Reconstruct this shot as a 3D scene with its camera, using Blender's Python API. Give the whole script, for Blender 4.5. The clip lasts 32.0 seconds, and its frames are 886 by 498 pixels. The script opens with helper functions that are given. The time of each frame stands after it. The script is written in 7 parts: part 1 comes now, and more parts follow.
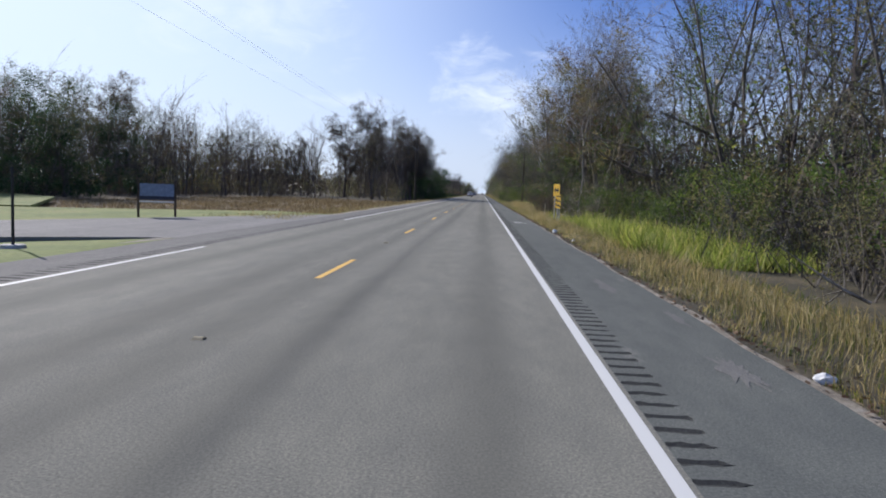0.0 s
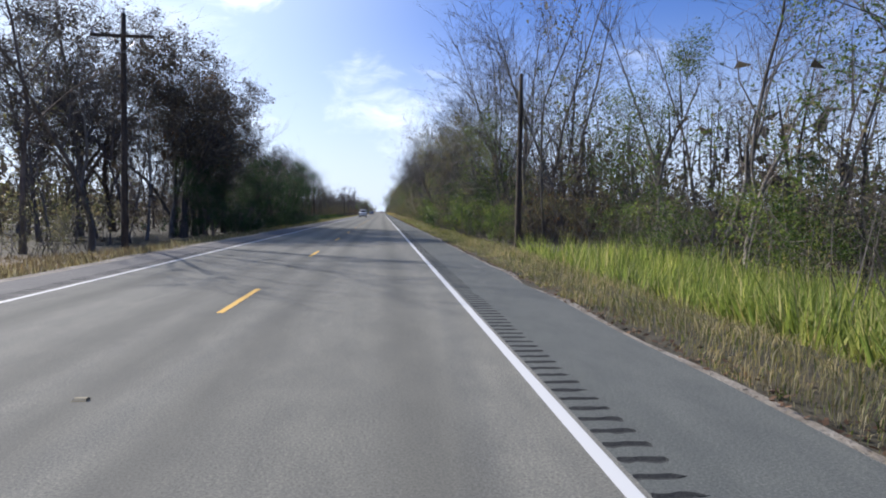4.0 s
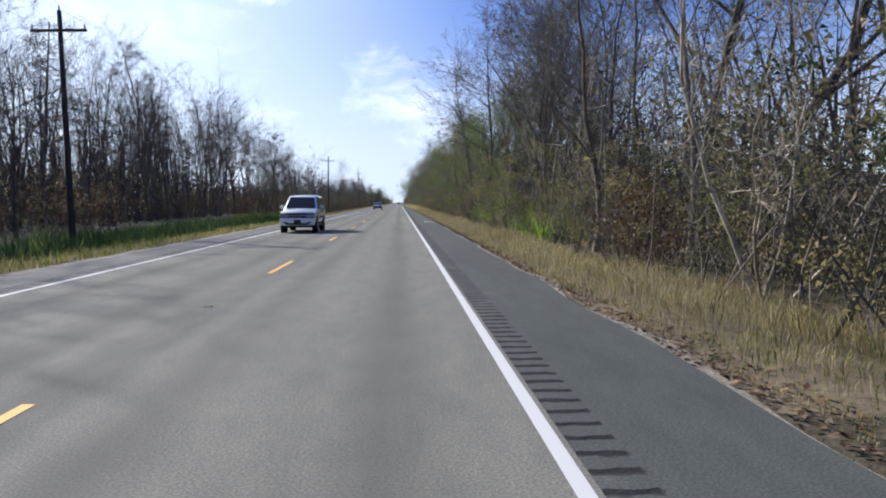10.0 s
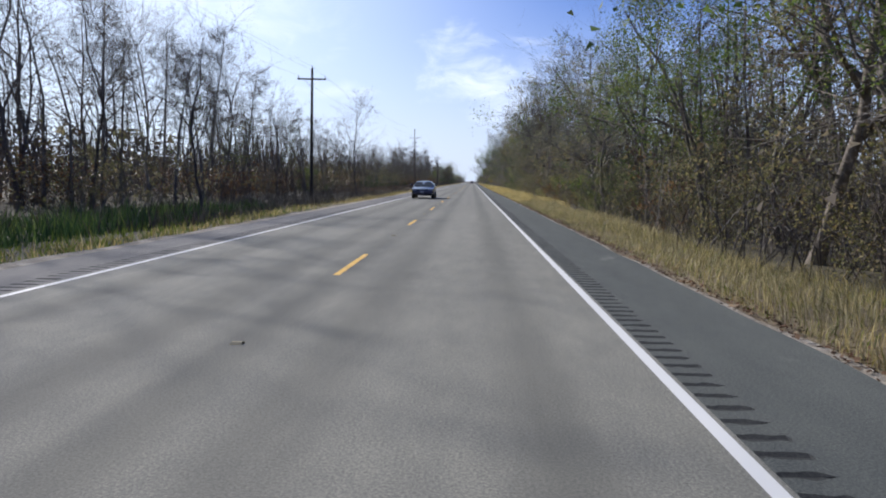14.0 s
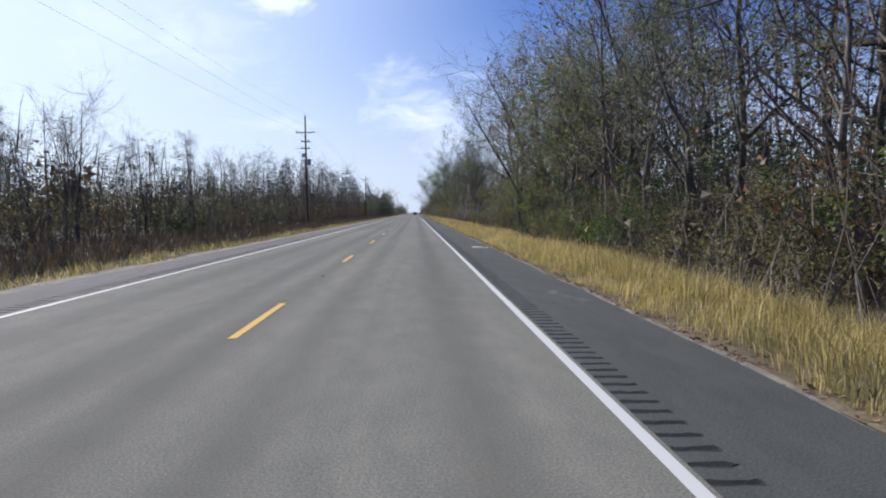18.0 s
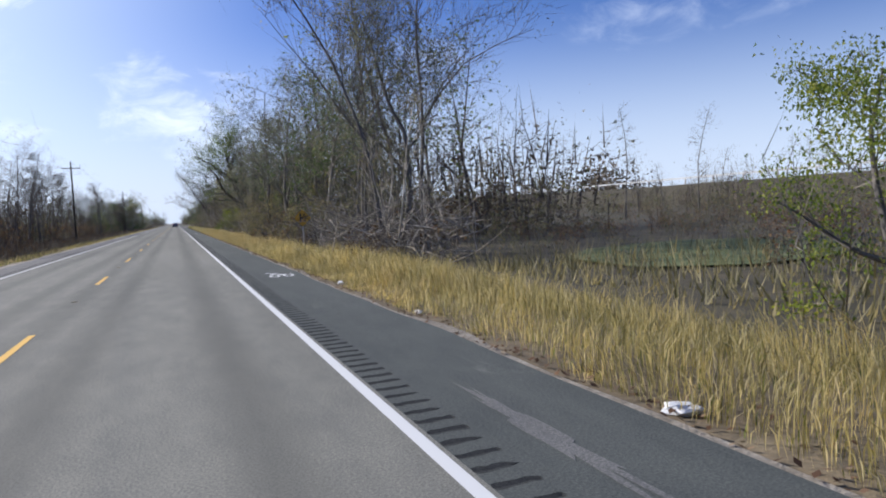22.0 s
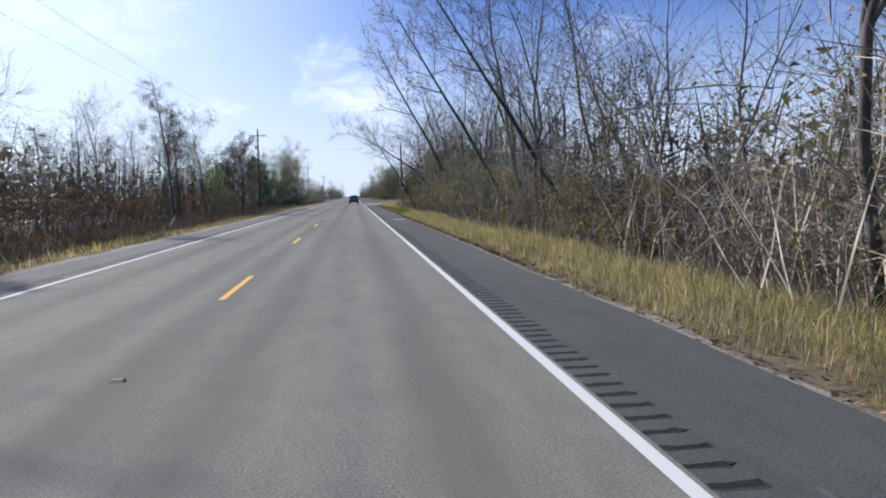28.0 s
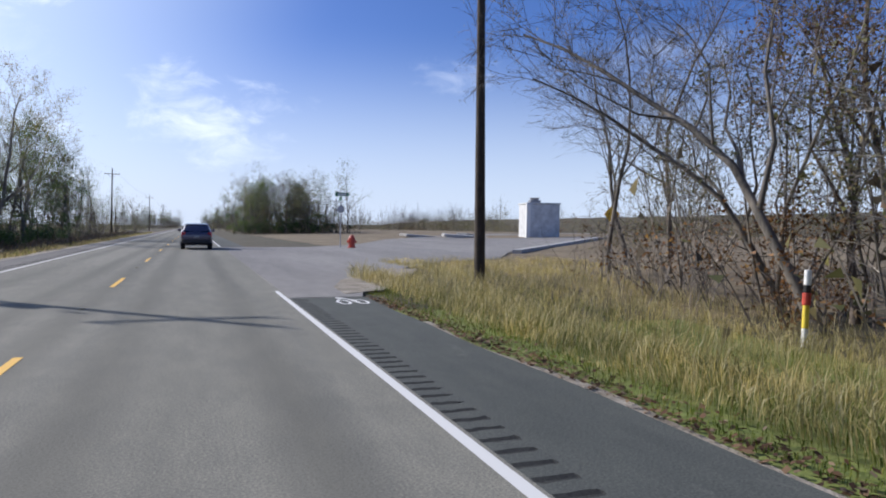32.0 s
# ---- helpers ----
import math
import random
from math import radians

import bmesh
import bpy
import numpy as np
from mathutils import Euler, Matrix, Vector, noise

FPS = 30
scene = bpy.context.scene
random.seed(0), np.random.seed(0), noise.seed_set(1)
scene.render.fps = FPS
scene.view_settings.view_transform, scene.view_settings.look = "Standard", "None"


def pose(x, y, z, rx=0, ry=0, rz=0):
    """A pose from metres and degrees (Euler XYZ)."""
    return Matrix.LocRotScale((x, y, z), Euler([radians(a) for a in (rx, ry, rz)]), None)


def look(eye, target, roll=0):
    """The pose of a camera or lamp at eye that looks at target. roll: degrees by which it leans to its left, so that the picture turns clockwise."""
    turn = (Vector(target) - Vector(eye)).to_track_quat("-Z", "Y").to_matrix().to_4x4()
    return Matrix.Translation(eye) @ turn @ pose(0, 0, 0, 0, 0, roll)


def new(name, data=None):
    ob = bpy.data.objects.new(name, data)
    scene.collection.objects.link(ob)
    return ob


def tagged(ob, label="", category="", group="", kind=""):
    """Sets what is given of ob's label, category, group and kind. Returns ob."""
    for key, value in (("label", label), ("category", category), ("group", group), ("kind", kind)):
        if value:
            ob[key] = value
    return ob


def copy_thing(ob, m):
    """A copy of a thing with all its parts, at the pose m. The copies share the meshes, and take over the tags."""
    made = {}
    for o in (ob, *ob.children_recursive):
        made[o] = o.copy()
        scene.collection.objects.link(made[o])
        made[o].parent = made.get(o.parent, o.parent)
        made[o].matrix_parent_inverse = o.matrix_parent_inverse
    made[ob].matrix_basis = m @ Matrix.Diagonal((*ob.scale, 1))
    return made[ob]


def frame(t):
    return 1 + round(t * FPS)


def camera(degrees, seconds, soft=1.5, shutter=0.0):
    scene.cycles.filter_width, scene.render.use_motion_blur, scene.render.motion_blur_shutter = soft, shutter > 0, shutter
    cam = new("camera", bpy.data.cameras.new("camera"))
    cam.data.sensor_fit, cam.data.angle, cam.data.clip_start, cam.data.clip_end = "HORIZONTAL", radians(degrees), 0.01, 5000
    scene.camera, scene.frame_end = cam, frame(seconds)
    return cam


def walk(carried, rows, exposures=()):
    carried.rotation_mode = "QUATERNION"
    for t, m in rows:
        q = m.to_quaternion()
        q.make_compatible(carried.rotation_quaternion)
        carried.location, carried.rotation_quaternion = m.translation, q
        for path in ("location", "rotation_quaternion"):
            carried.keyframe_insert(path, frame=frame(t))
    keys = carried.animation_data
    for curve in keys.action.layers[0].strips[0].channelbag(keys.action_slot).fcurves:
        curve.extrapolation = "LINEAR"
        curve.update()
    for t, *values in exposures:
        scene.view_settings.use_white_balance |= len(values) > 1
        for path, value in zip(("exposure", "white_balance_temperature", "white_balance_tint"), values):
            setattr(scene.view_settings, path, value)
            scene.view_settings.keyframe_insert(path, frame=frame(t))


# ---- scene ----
cam = camera(66.0, 32.0, soft=1.95)

# seconds, place (x, y, z) and turn (rx, ry, rz)
PATH = [
    (0.0, 2.54, 1.66, 1.44, 85.21, -2.38, 3.34),
    (0.5, 2.61, 11.67, 1.44, 85.21, -1.53, 0.41),
    (1.0, 2.65, 22.83, 1.43, 81.72, 1.32, -4.93),
    (1.5, 2.63, 33.47, 1.44, 81.72, 2.02, -7.32),
    (2.0, 2.58, 44.19, 1.44, 82.68, 4.36, -7.89),
    (2.5, 2.49, 55.09, 1.44, 84.17, 2.92, -7.20),
    (3.0, 2.36, 65.98, 1.44, 85.91, 0.97, -6.16),
    (3.5, 2.29, 76.87, 1.46, 86.54, -0.73, -5.28),
    (5.5, 2.34, 119.94, 1.47, 87.69, 1.02, -3.96),
    (6.0, 2.45, 130.84, 1.46, 86.98, -2.06, 0.51),
    (6.5, 2.54, 141.68, 1.45, 86.64, -0.45, 2.26),
    (7.0, 2.62, 152.72, 1.43, 87.11, -1.54, 0.02),
    (7.5, 2.70, 163.60, 1.42, 86.85, -2.05, -0.69),
    (8.0, 2.75, 174.30, 1.42, 86.30, -0.83, -1.25),
    (8.5, 2.76, 184.88, 1.43, 86.20, -0.04, -3.23),
    (9.0, 2.74, 196.07, 1.44, 86.10, 0.06, -3.71),
    (9.5, 2.71, 206.59, 1.45, 86.34, 0.55, -3.87),
    (10.0, 2.69, 217.48, 1.45, 86.08, 0.24, -3.63),
    (10.5, 2.69, 228.59, 1.46, 85.63, 0.11, -3.44),
    (11.0, 2.69, 239.63, 1.47, 85.67, -1.78, -2.99),
    (11.5, 2.66, 250.50, 1.47, 85.06, -1.63, -3.01),
    (12.0, 2.60, 261.97, 1.45, 85.46, -3.08, -0.13),
    (12.5, 2.50, 273.51, 1.46, 84.47, -4.69, 5.32),
    (13.0, 2.37, 284.43, 1.47, 83.97, -3.10, 4.56),
    (13.5, 2.23, 295.40, 1.48, 83.83, -1.77, 3.75),
    (14.0, 2.08, 306.56, 1.49, 84.28, -0.95, 2.43),
    (14.5, 1.99, 317.64, 1.48, 85.47, 0.18, 1.01),
    (16.5, 2.02, 361.51, 1.47, 86.01, 0.51, -2.53),
    (17.0, 2.08, 372.54, 1.47, 86.59, -0.94, -1.51),
    (17.5, 2.10, 383.50, 1.46, 86.91, -1.78, -1.82),
    (18.0, 2.11, 394.46, 1.46, 86.92, -0.12, -2.32),
    (18.5, 2.11, 405.64, 1.46, 86.65, 0.11, -2.50),
    (19.0, 2.12, 415.92, 1.47, 87.28, 6.55, -5.97),
    (19.5, 2.13, 426.28, 1.48, 87.07, 3.90, -9.66),
    (20.0, 2.15, 437.05, 1.50, 88.37, -3.25, -8.36),
    (20.5, 2.15, 448.20, 1.51, 87.77, 3.72, -8.16),
    (21.0, 2.15, 458.68, 1.53, 86.57, 8.28, -13.16),
    (21.5, 2.15, 468.37, 1.56, 86.46, 5.06, -21.39),
    (22.0, 2.15, 478.87, 1.58, 86.55, 3.24, -21.43),
    (22.5, 2.15, 489.96, 1.55, 87.33, 1.85, -19.61),
    (23.0, 2.14, 500.83, 1.52, 88.00, 1.86, -18.09),
    (23.5, 2.13, 512.04, 1.51, 87.45, 2.45, -15.98),
    (24.0, 2.10, 523.03, 1.51, 87.49, -1.25, -11.17),
    (24.5, 2.04, 533.93, 1.50, 87.13, -1.67, -8.33),
    (25.0, 1.96, 545.05, 1.49, 86.67, -0.18, -6.78),
    (25.5, 1.86, 555.99, 1.49, 85.97, 1.75, -6.58),
    (26.0, 1.79, 567.16, 1.49, 86.37, 2.38, -7.08),
    (26.5, 1.87, 578.04, 1.49, 85.98, 2.62, -6.95),
    (28.5, 2.06, 622.78, 1.48, 84.68, 1.14, -7.54),
    (29.0, 2.14, 634.19, 1.47, 83.36, 2.97, -9.05),
    (29.5, 2.11, 645.82, 1.46, 84.11, 1.27, -7.46),
    (30.0, 2.05, 657.37, 1.46, 84.25, -0.82, -4.86),
    (30.5, 2.00, 668.89, 1.48, 84.44, 1.25, -4.41),
    (31.0, 1.96, 680.40, 1.51, 84.82, 1.13, -5.96),
    (31.5, 1.89, 691.46, 1.51, 85.94, -0.05, -13.31),
    (32.0, 1.80, 701.59, 1.48, 88.35, -0.85, -20.10),
]

walk(cam, [(t, pose(x, y, z, rx, ry, rz)) for t, x, y, z, rx, ry, rz in PATH],
     exposures=[(t, 0.05 + e, 6050, 15) for t, e in ((0, -0.12), (1, 0.0), (2, 0.22), (3, 0.2), (6, 0.2), (7, 0.27), (8, 0.16), (10, 0.18), (11, 0.2), (12, 0.14), (13, 0.12), (14, 0.05), (17, -0.1),
                                                             (19, 0.0), (21, -0.15), (22, 0.06), (23, 0.0), (24, 0.06), (26, 0.18), (29, 0.05), (30, 0.1), (31, -0.02), (32, 0.0))])

# ---- daylight ----
SUN_EL, SUN_AZ = 29.0, 45.0          # degrees up, degrees left of the road's direction
world = bpy.data.worlds.new("daylight")
scene.world = world
world.use_nodes = True


def build_world():
    nt = world.node_tree
    nt.nodes.clear()
    out = nt.nodes.new("ShaderNodeOutputWorld")
    bg = nt.nodes.new("ShaderNodeBackground")
    sky = nt.nodes.new("ShaderNodeTexSky")
    sky.sky_type = 'NISHITA'
    sky.sun_disc = False
    sky.sun_elevation = radians(SUN_EL)
    sky.sun_rotation = radians(-SUN_AZ)
    sky.air_density, sky.dust_density, sky.ozone_density = 1.0, 1.0, 4.0
    hsv = nt.nodes.new("ShaderNodeHueSaturation")
    hsv.inputs["Saturation"].default_value = 1.16
    nt.links.new(sky.outputs[0], hsv.inputs["Color"])
    deep = nt.nodes.new("ShaderNodeMix"); deep.data_type, deep.blend_type = 'RGBA', 'MULTIPLY'
    deep.inputs[0].default_value = 1.0
    nt.links.new(hsv.outputs[0], deep.inputs[6])
    deep.inputs[7].default_value = (0.98, 0.94, 1.22, 1)
    co = nt.nodes.new("ShaderNodeTexCoord")
    sep = nt.nodes.new("ShaderNodeSeparateXYZ")
    nt.links.new(co.outputs["Generated"], sep.inputs[0])

    def math_node(op, a, b=None):
        n = nt.nodes.new("ShaderNodeMath")
        n.operation = op
        for sock, v in zip(n.inputs, (a, b)):
            if isinstance(v, (int, float)):
                sock.default_value = v
            elif v is not None:
                nt.links.new(v, sock)
        return n.outputs[0]

    def blend(fac, under, over):
        m = nt.nodes.new("ShaderNodeMix"); m.data_type = 'RGBA'
        nt.links.new(fac, m.inputs[0])
        nt.links.new(under, m.inputs[6])
        m.inputs[7].default_value = (*over, 1)
        return m.outputs[2]

    def smooth(v, lo, hi, at_lo, at_hi):
        n = nt.nodes.new("ShaderNodeMapRange"); n.interpolation_type = 'SMOOTHSTEP'
        for key, val in (("From Min", lo), ("From Max", hi), ("To Min", at_lo), ("To Max", at_hi)):
            n.inputs[key].default_value = val
        nt.links.new(v, n.inputs["Value"])
        return n.outputs[0]

    # pale haze towards the horizon, and the wide white glow round the sun
    col = blend(smooth(sep.outputs[2], -0.02, 0.29, 0.86, 0.0), deep.outputs[2], (7.9, 9.2, 10.6))
    sd = (-math.sin(radians(SUN_AZ)) * math.cos(radians(SUN_EL)), math.cos(radians(SUN_AZ)) * math.cos(radians(SUN_EL)), math.sin(radians(SUN_EL)))
    dot = nt.nodes.new("ShaderNodeVectorMath"); dot.operation = 'DOT_PRODUCT'
    nt.links.new(co.outputs["Generated"], dot.inputs[0])
    dot.inputs[1].default_value = sd
    col = blend(smooth(dot.outputs["Value"], 0.60, 1.0, 0.0, 0.85), col, (9.2, 10.9, 11.9))
    # clouds: ragged patches at their bearing and height in the sky
    az = math_node('ARCTAN2', sep.outputs[0], sep.outputs[1])
    el = math_node('ARCSINE', sep.outputs[2])
    noi = nt.nodes.new("ShaderNodeTexNoise")
    noi.inputs["Scale"].default_value = 13.0
    noi.inputs["Detail"].default_value = 6
    noi.inputs["Roughness"].default_value = 0.62
    noi.inputs["Distortion"].default_value = 0.5
    mp = nt.nodes.new("ShaderNodeMapping")
    mp.inputs["Scale"].default_value = (1.0, 1.0, 2.0)
    nt.links.new(co.outputs["Generated"], mp.inputs[0])
    nt.links.new(mp.outputs[0], noi.inputs["Vector"])
    for a0, e0, wa, we, thick, soft in CLOUDS:
        u = math_node('DIVIDE', math_node('SUBTRACT', az, radians(a0)), radians(wa))
        v = math_node('DIVIDE', math_node('SUBTRACT', el, radians(e0)), radians(we))
        r = math_node('SQRT', math_node('ADD', math_node('MULTIPLY', u, u), math_node('MULTIPLY', v, v)))
        body = math_node('ADD', math_node('SUBTRACT', 1.0, r), math_node('MULTIPLY', math_node('SUBTRACT', noi.outputs[0], 0.5), 3.4))
        col = blend(smooth(body, -0.1, soft, 0.0, thick), col, (10.6, 11.6, 12.6))
    nt.links.new(col, bg.inputs[0])
    bg.inputs[1].default_value = SKY
    nt.links.new(bg.outputs[0], out.inputs[0])


# bearing to the right of the road and height in degrees, half width, half height, thickness, softness
CLOUDS = [(1.0, 8.5, 5.8, 3.6, 0.9, 1.6), (-11.4, 16.2, 3.3, 1.25, 1.0, 0.8), (21.0, 12.6, 4.0, 1.3, 0.5, 1.7), (-10.5, 7.0, 4.5, 0.9, 0.6, 1.7), (-20.0, 13.0, 9.0, 4.5, 0.55, 1.7),
          (40.0, 14.0, 8.0, 2.0, 0.35, 1.7), (90.0, 20.0, 25.0, 5.0, 0.4, 1.7), (170.0, 25.0, 35.0, 8.0, 0.5, 1.7), (-110.0, 22.0, 30.0, 7.0, 0.5, 1.7)]
SKY = 0.092
build_world()
sun = new("sun", bpy.data.lights.new("sun", 'SUN'))
sun.data.energy, sun.data.angle, sun.data.color = 5.0, radians(0.53), (1.0, 0.93, 0.82)
_el, _az = radians(SUN_EL), radians(SUN_AZ)
sun.matrix_world = look((0, 0, 50), (math.sin(_az) * math.cos(_el), -math.cos(_az) * math.cos(_el), 50 - math.sin(_el)))
import mathutils.geometry

# ---- materials ----
def material(name):
    m = bpy.data.materials.new(name)
    m.use_nodes = True
    nt = m.node_tree
    return m, nt, nt.nodes["Principled BSDF"]


def noise_node(nt, scale, detail=4, rough=0.55, stretch=None, coords="Object"):
    co = nt.nodes.new("ShaderNodeTexCoord")
    n = nt.nodes.new("ShaderNodeTexNoise")
    n.inputs["Scale"].default_value = scale
    n.inputs["Detail"].default_value = detail
    n.inputs["Roughness"].default_value = rough
    if stretch:
        mp = nt.nodes.new("ShaderNodeMapping")
        mp.inputs["Scale"].default_value = stretch
        nt.links.new(co.outputs[coords], mp.inputs[0])
        nt.links.new(mp.outputs[0], n.inputs["Vector"])
    else:
        nt.links.new(co.outputs[coords], n.inputs["Vector"])
    return n


def ramp_node(nt, src, stops):
    r = nt.nodes.new("ShaderNodeValToRGB")
    e = r.color_ramp.elements
    while len(e) < len(stops):
        e.new(0.5)
    for el, (p, c) in zip(e, stops):
        el.position, el.color = p, (*c, 1)
    nt.links.new(src, r.inputs[0])
    return r


def mix_node(nt, fac, a, b, kind='MIX'):
    m = nt.nodes.new("ShaderNodeMix")
    m.data_type, m.blend_type = 'RGBA', kind
    for sock, v in ((m.inputs[0], fac), (m.inputs[6], a), (m.inputs[7], b)):
        if isinstance(v, (int, float)):
            sock.default_value = v
        elif isinstance(v, tuple):
            sock.default_value = (*v, 1)
        else:
            nt.links.new(v, sock)
    return m.outputs[2]


def bump_node(nt, bsdf, src, strength, dist=0.02):
    b = nt.nodes.new("ShaderNodeBump")
    b.inputs["Strength"].default_value, b.inputs["Distance"].default_value = strength, dist
    nt.links.new(src, b.inputs["Height"])
    nt.links.new(b.outputs[0], bsdf.inputs["Normal"])


def mat_plain(name, col, rough=0.6, metal=0.0, var=0.12, scale=9.0, bump=0.1, coat=0.0):
    m, nt, b = material(name)
    n = noise_node(nt, scale, 5)
    lo = tuple(c * (1 - var) for c in col)
    hi = tuple(min(1, c * (1 + var)) for c in col)
    r = ramp_node(nt, n.outputs[0], [(0.3, lo), (0.7, hi)])
    nt.links.new(r.outputs[0], b.inputs["Base Color"])
    b.inputs["Roughness"].default_value, b.inputs["Metallic"].default_value = rough, metal
    b.inputs["Coat Weight"].default_value = coat
    if bump:
        n2 = noise_node(nt, scale * 12, 3)
        bump_node(nt, b, n2.outputs[0], bump, 0.004)
    return m


def mat_asphalt(name, dark, light, tracks=None, patch=0.0):
    """Aggregate grain, broad stains, and wheel tracks that run with the road."""
    m, nt, b = material(name)
    grain = noise_node(nt, 52, 4, 0.85)
    broad = noise_node(nt, 0.35, 5, 0.6, (1.0, 0.12, 1.0))
    mid = noise_node(nt, 3.0, 5, 0.65, (1.0, 0.35, 1.0))
    base = ramp_node(nt, broad.outputs[0], [(0.32, dark), (0.68, light)]).outputs[0]
    gr = ramp_node(nt, grain.outputs[0], [(0.31, (0.46, 0.46, 0.47)), (0.5, (1, 1, 1)), (0.69, (1.75, 1.71, 1.62))]).outputs[0]
    base = mix_node(nt, 0.9, base, gr, 'MULTIPLY')
    md = ramp_node(nt, mid.outputs[0], [(0.35, (0.86, 0.86, 0.87)), (0.65, (1.08, 1.07, 1.05))]).outputs[0]
    base = mix_node(nt, 0.8, base, md, 'MULTIPLY')
    if tracks:
        co = nt.nodes.new("ShaderNodeTexCoord")
        sep = nt.nodes.new("ShaderNodeSeparateXYZ")
        nt.links.new(co.outputs["Object"], sep.inputs[0])
        acc = None
        for cx, wid in tracks:
            s = nt.nodes.new("ShaderNodeMath"); s.operation = 'SUBTRACT'; s.inputs[1].default_value = cx
            nt.links.new(sep.outputs[0], s.inputs[0])
            a = nt.nodes.new("ShaderNodeMath"); a.operation = 'ABSOLUTE'
            nt.links.new(s.outputs[0], a.inputs[0])
            mr = nt.nodes.new("ShaderNodeMapRange"); mr.interpolation_type = 'SMOOTHSTEP'
            mr.inputs["From Min"].default_value, mr.inputs["From Max"].default_value = 0.0, wid
            mr.inputs["To Min"].default_value, mr.inputs["To Max"].default_value = 1.0, 0.0
            nt.links.new(a.outputs[0], mr.inputs["Value"])
            if acc is None:
                acc = mr.outputs[0]
            else:
                mx = nt.nodes.new("ShaderNodeMath"); mx.operation = 'MAXIMUM'
                nt.links.new(acc, mx.inputs[0]); nt.links.new(mr.outputs[0], mx.inputs[1])
                acc = mx.outputs[0]
        wob = noise_node(nt, 1.2, 4, 0.6, (1.0, 0.06, 1.0))
        ml = nt.nodes.new("ShaderNodeMath"); ml.operation = 'MULTIPLY'
        nt.links.new(acc, ml.inputs[0]); nt.links.new(wob.outputs[0], ml.inputs[1])
        base = mix_node(nt, ml.outputs[0], base, tuple(c * 0.62 for c in dark))
    if patch:
        pn = noise_node(nt, 0.9, 6, 0.7, (1.0, 0.45, 1.0))
        pr = ramp_node(nt, pn.outputs[0], [(0.62, (0, 0, 0)), (0.70, (1, 1, 1))]).outputs[0]
        bw = nt.nodes.new("ShaderNodeMath"); bw.operation = 'MULTIPLY'; bw.inputs[1].default_value = patch
        nt.links.new(pr, bw.inputs[0])
        base = mix_node(nt, bw.outputs[0], base, (0.30, 0.29, 0.26))
    nt.links.new(base, b.inputs["Base Color"])
    b.inputs["Roughness"].default_value = 0.92
    b.inputs["Specular IOR Level"].default_value = 0.16
    bump_node(nt, b, grain.outputs[0], 0.22, 0.006)
    return m


def mat_ground(name, stops, scale):
    m, nt, b = material(name)
    n1 = noise_node(nt, scale, 6, 0.65)
    n2 = noise_node(nt, scale * 14, 4, 0.7)
    base = ramp_node(nt, n1.outputs[0], stops).outputs[0]
    g = ramp_node(nt, n2.outputs[0], [(0.3, (0.55, 0.55, 0.55)), (0.7, (1.3, 1.3, 1.3))]).outputs[0]
    nt.links.new(mix_node(nt, 0.8, base, g, 'MULTIPLY'), b.inputs["Base Color"])
    b.inputs["Roughness"].default_value = 0.95
    bump_node(nt, b, n2.outputs[0], 0.8, 0.05)
    return m


def mat_leaf(name, stops, through_light=0.45, rough=0.55):
    """Leaves and blades: colour drawn piece by piece, part of the light shining through."""
    m, nt, b = material(name)
    geo = nt.nodes.new("ShaderNodeNewGeometry")
    oi = nt.nodes.new("ShaderNodeObjectInfo")
    r = ramp_node(nt, geo.outputs["Random Per Island"], stops).outputs[0]
    tint = ramp_node(nt, oi.outputs["Random"], [(0.0, (0.72, 0.75, 0.72)), (0.5, (1, 1, 1)), (1.0, (1.25, 1.15, 0.95))]).outputs[0]
    col = mix_node(nt, 1.0, r, tint, 'MULTIPLY')
    spot = noise_node(nt, 0.8, 3, 0.6)
    sp = ramp_node(nt, spot.outputs[0], [(0.32, (0.58, 0.64, 0.62)), (0.5, (1, 1, 1)), (0.68, (1.45, 1.32, 1.05))]).outputs[0]
    col = mix_node(nt, 0.85, col, sp, 'MULTIPLY')
    nt.links.new(col, b.inputs["Base Color"])
    b.inputs["Roughness"].default_value = rough
    b.inputs["Specular IOR Level"].default_value = 0.25
    tr = nt.nodes.new("ShaderNodeBsdfTranslucent")
    nt.links.new(col, tr.inputs["Color"])
    mx = nt.nodes.new("ShaderNodeMixShader")
    mx.inputs[0].default_value = through_light
    nt.links.new(b.outputs[0], mx.inputs[1])
    nt.links.new(tr.outputs[0], mx.inputs[2])
    nt.links.new(mx.outputs[0], nt.nodes["Material Output"].inputs[0])
    return m


def mat_bark(name, dark, light, scale=4.0):
    m, nt, b = material(name)
    n = noise_node(nt, scale, 6, 0.7, (1.0, 1.0, 0.18))
    n2 = noise_node(nt, scale * 0.35, 4, 0.6)
    base = ramp_node(nt, n.outputs[0], [(0.32, dark), (0.7, light)]).outputs[0]
    lich = ramp_node(nt, n2.outputs[0], [(0.4, (0.75, 0.75, 0.74)), (0.68, (1.25, 1.22, 1.15))]).outputs[0]
    base = mix_node(nt, 0.9, base, lich, 'MULTIPLY')
    oi = nt.nodes.new("ShaderNodeObjectInfo")
    tint = ramp_node(nt, oi.outputs["Random"], [(0.0, (0.6, 0.6, 0.62)), (1.0, (1.2, 1.15, 1.05))]).outputs[0]
    nt.links.new(mix_node(nt, 1.0, base, tint, 'MULTIPLY'), b.inputs["Base Color"])
    b.inputs["Roughness"].default_value = 0.9
    bump_node(nt, b, n.outputs[0], 0.6, 0.03)
    return m


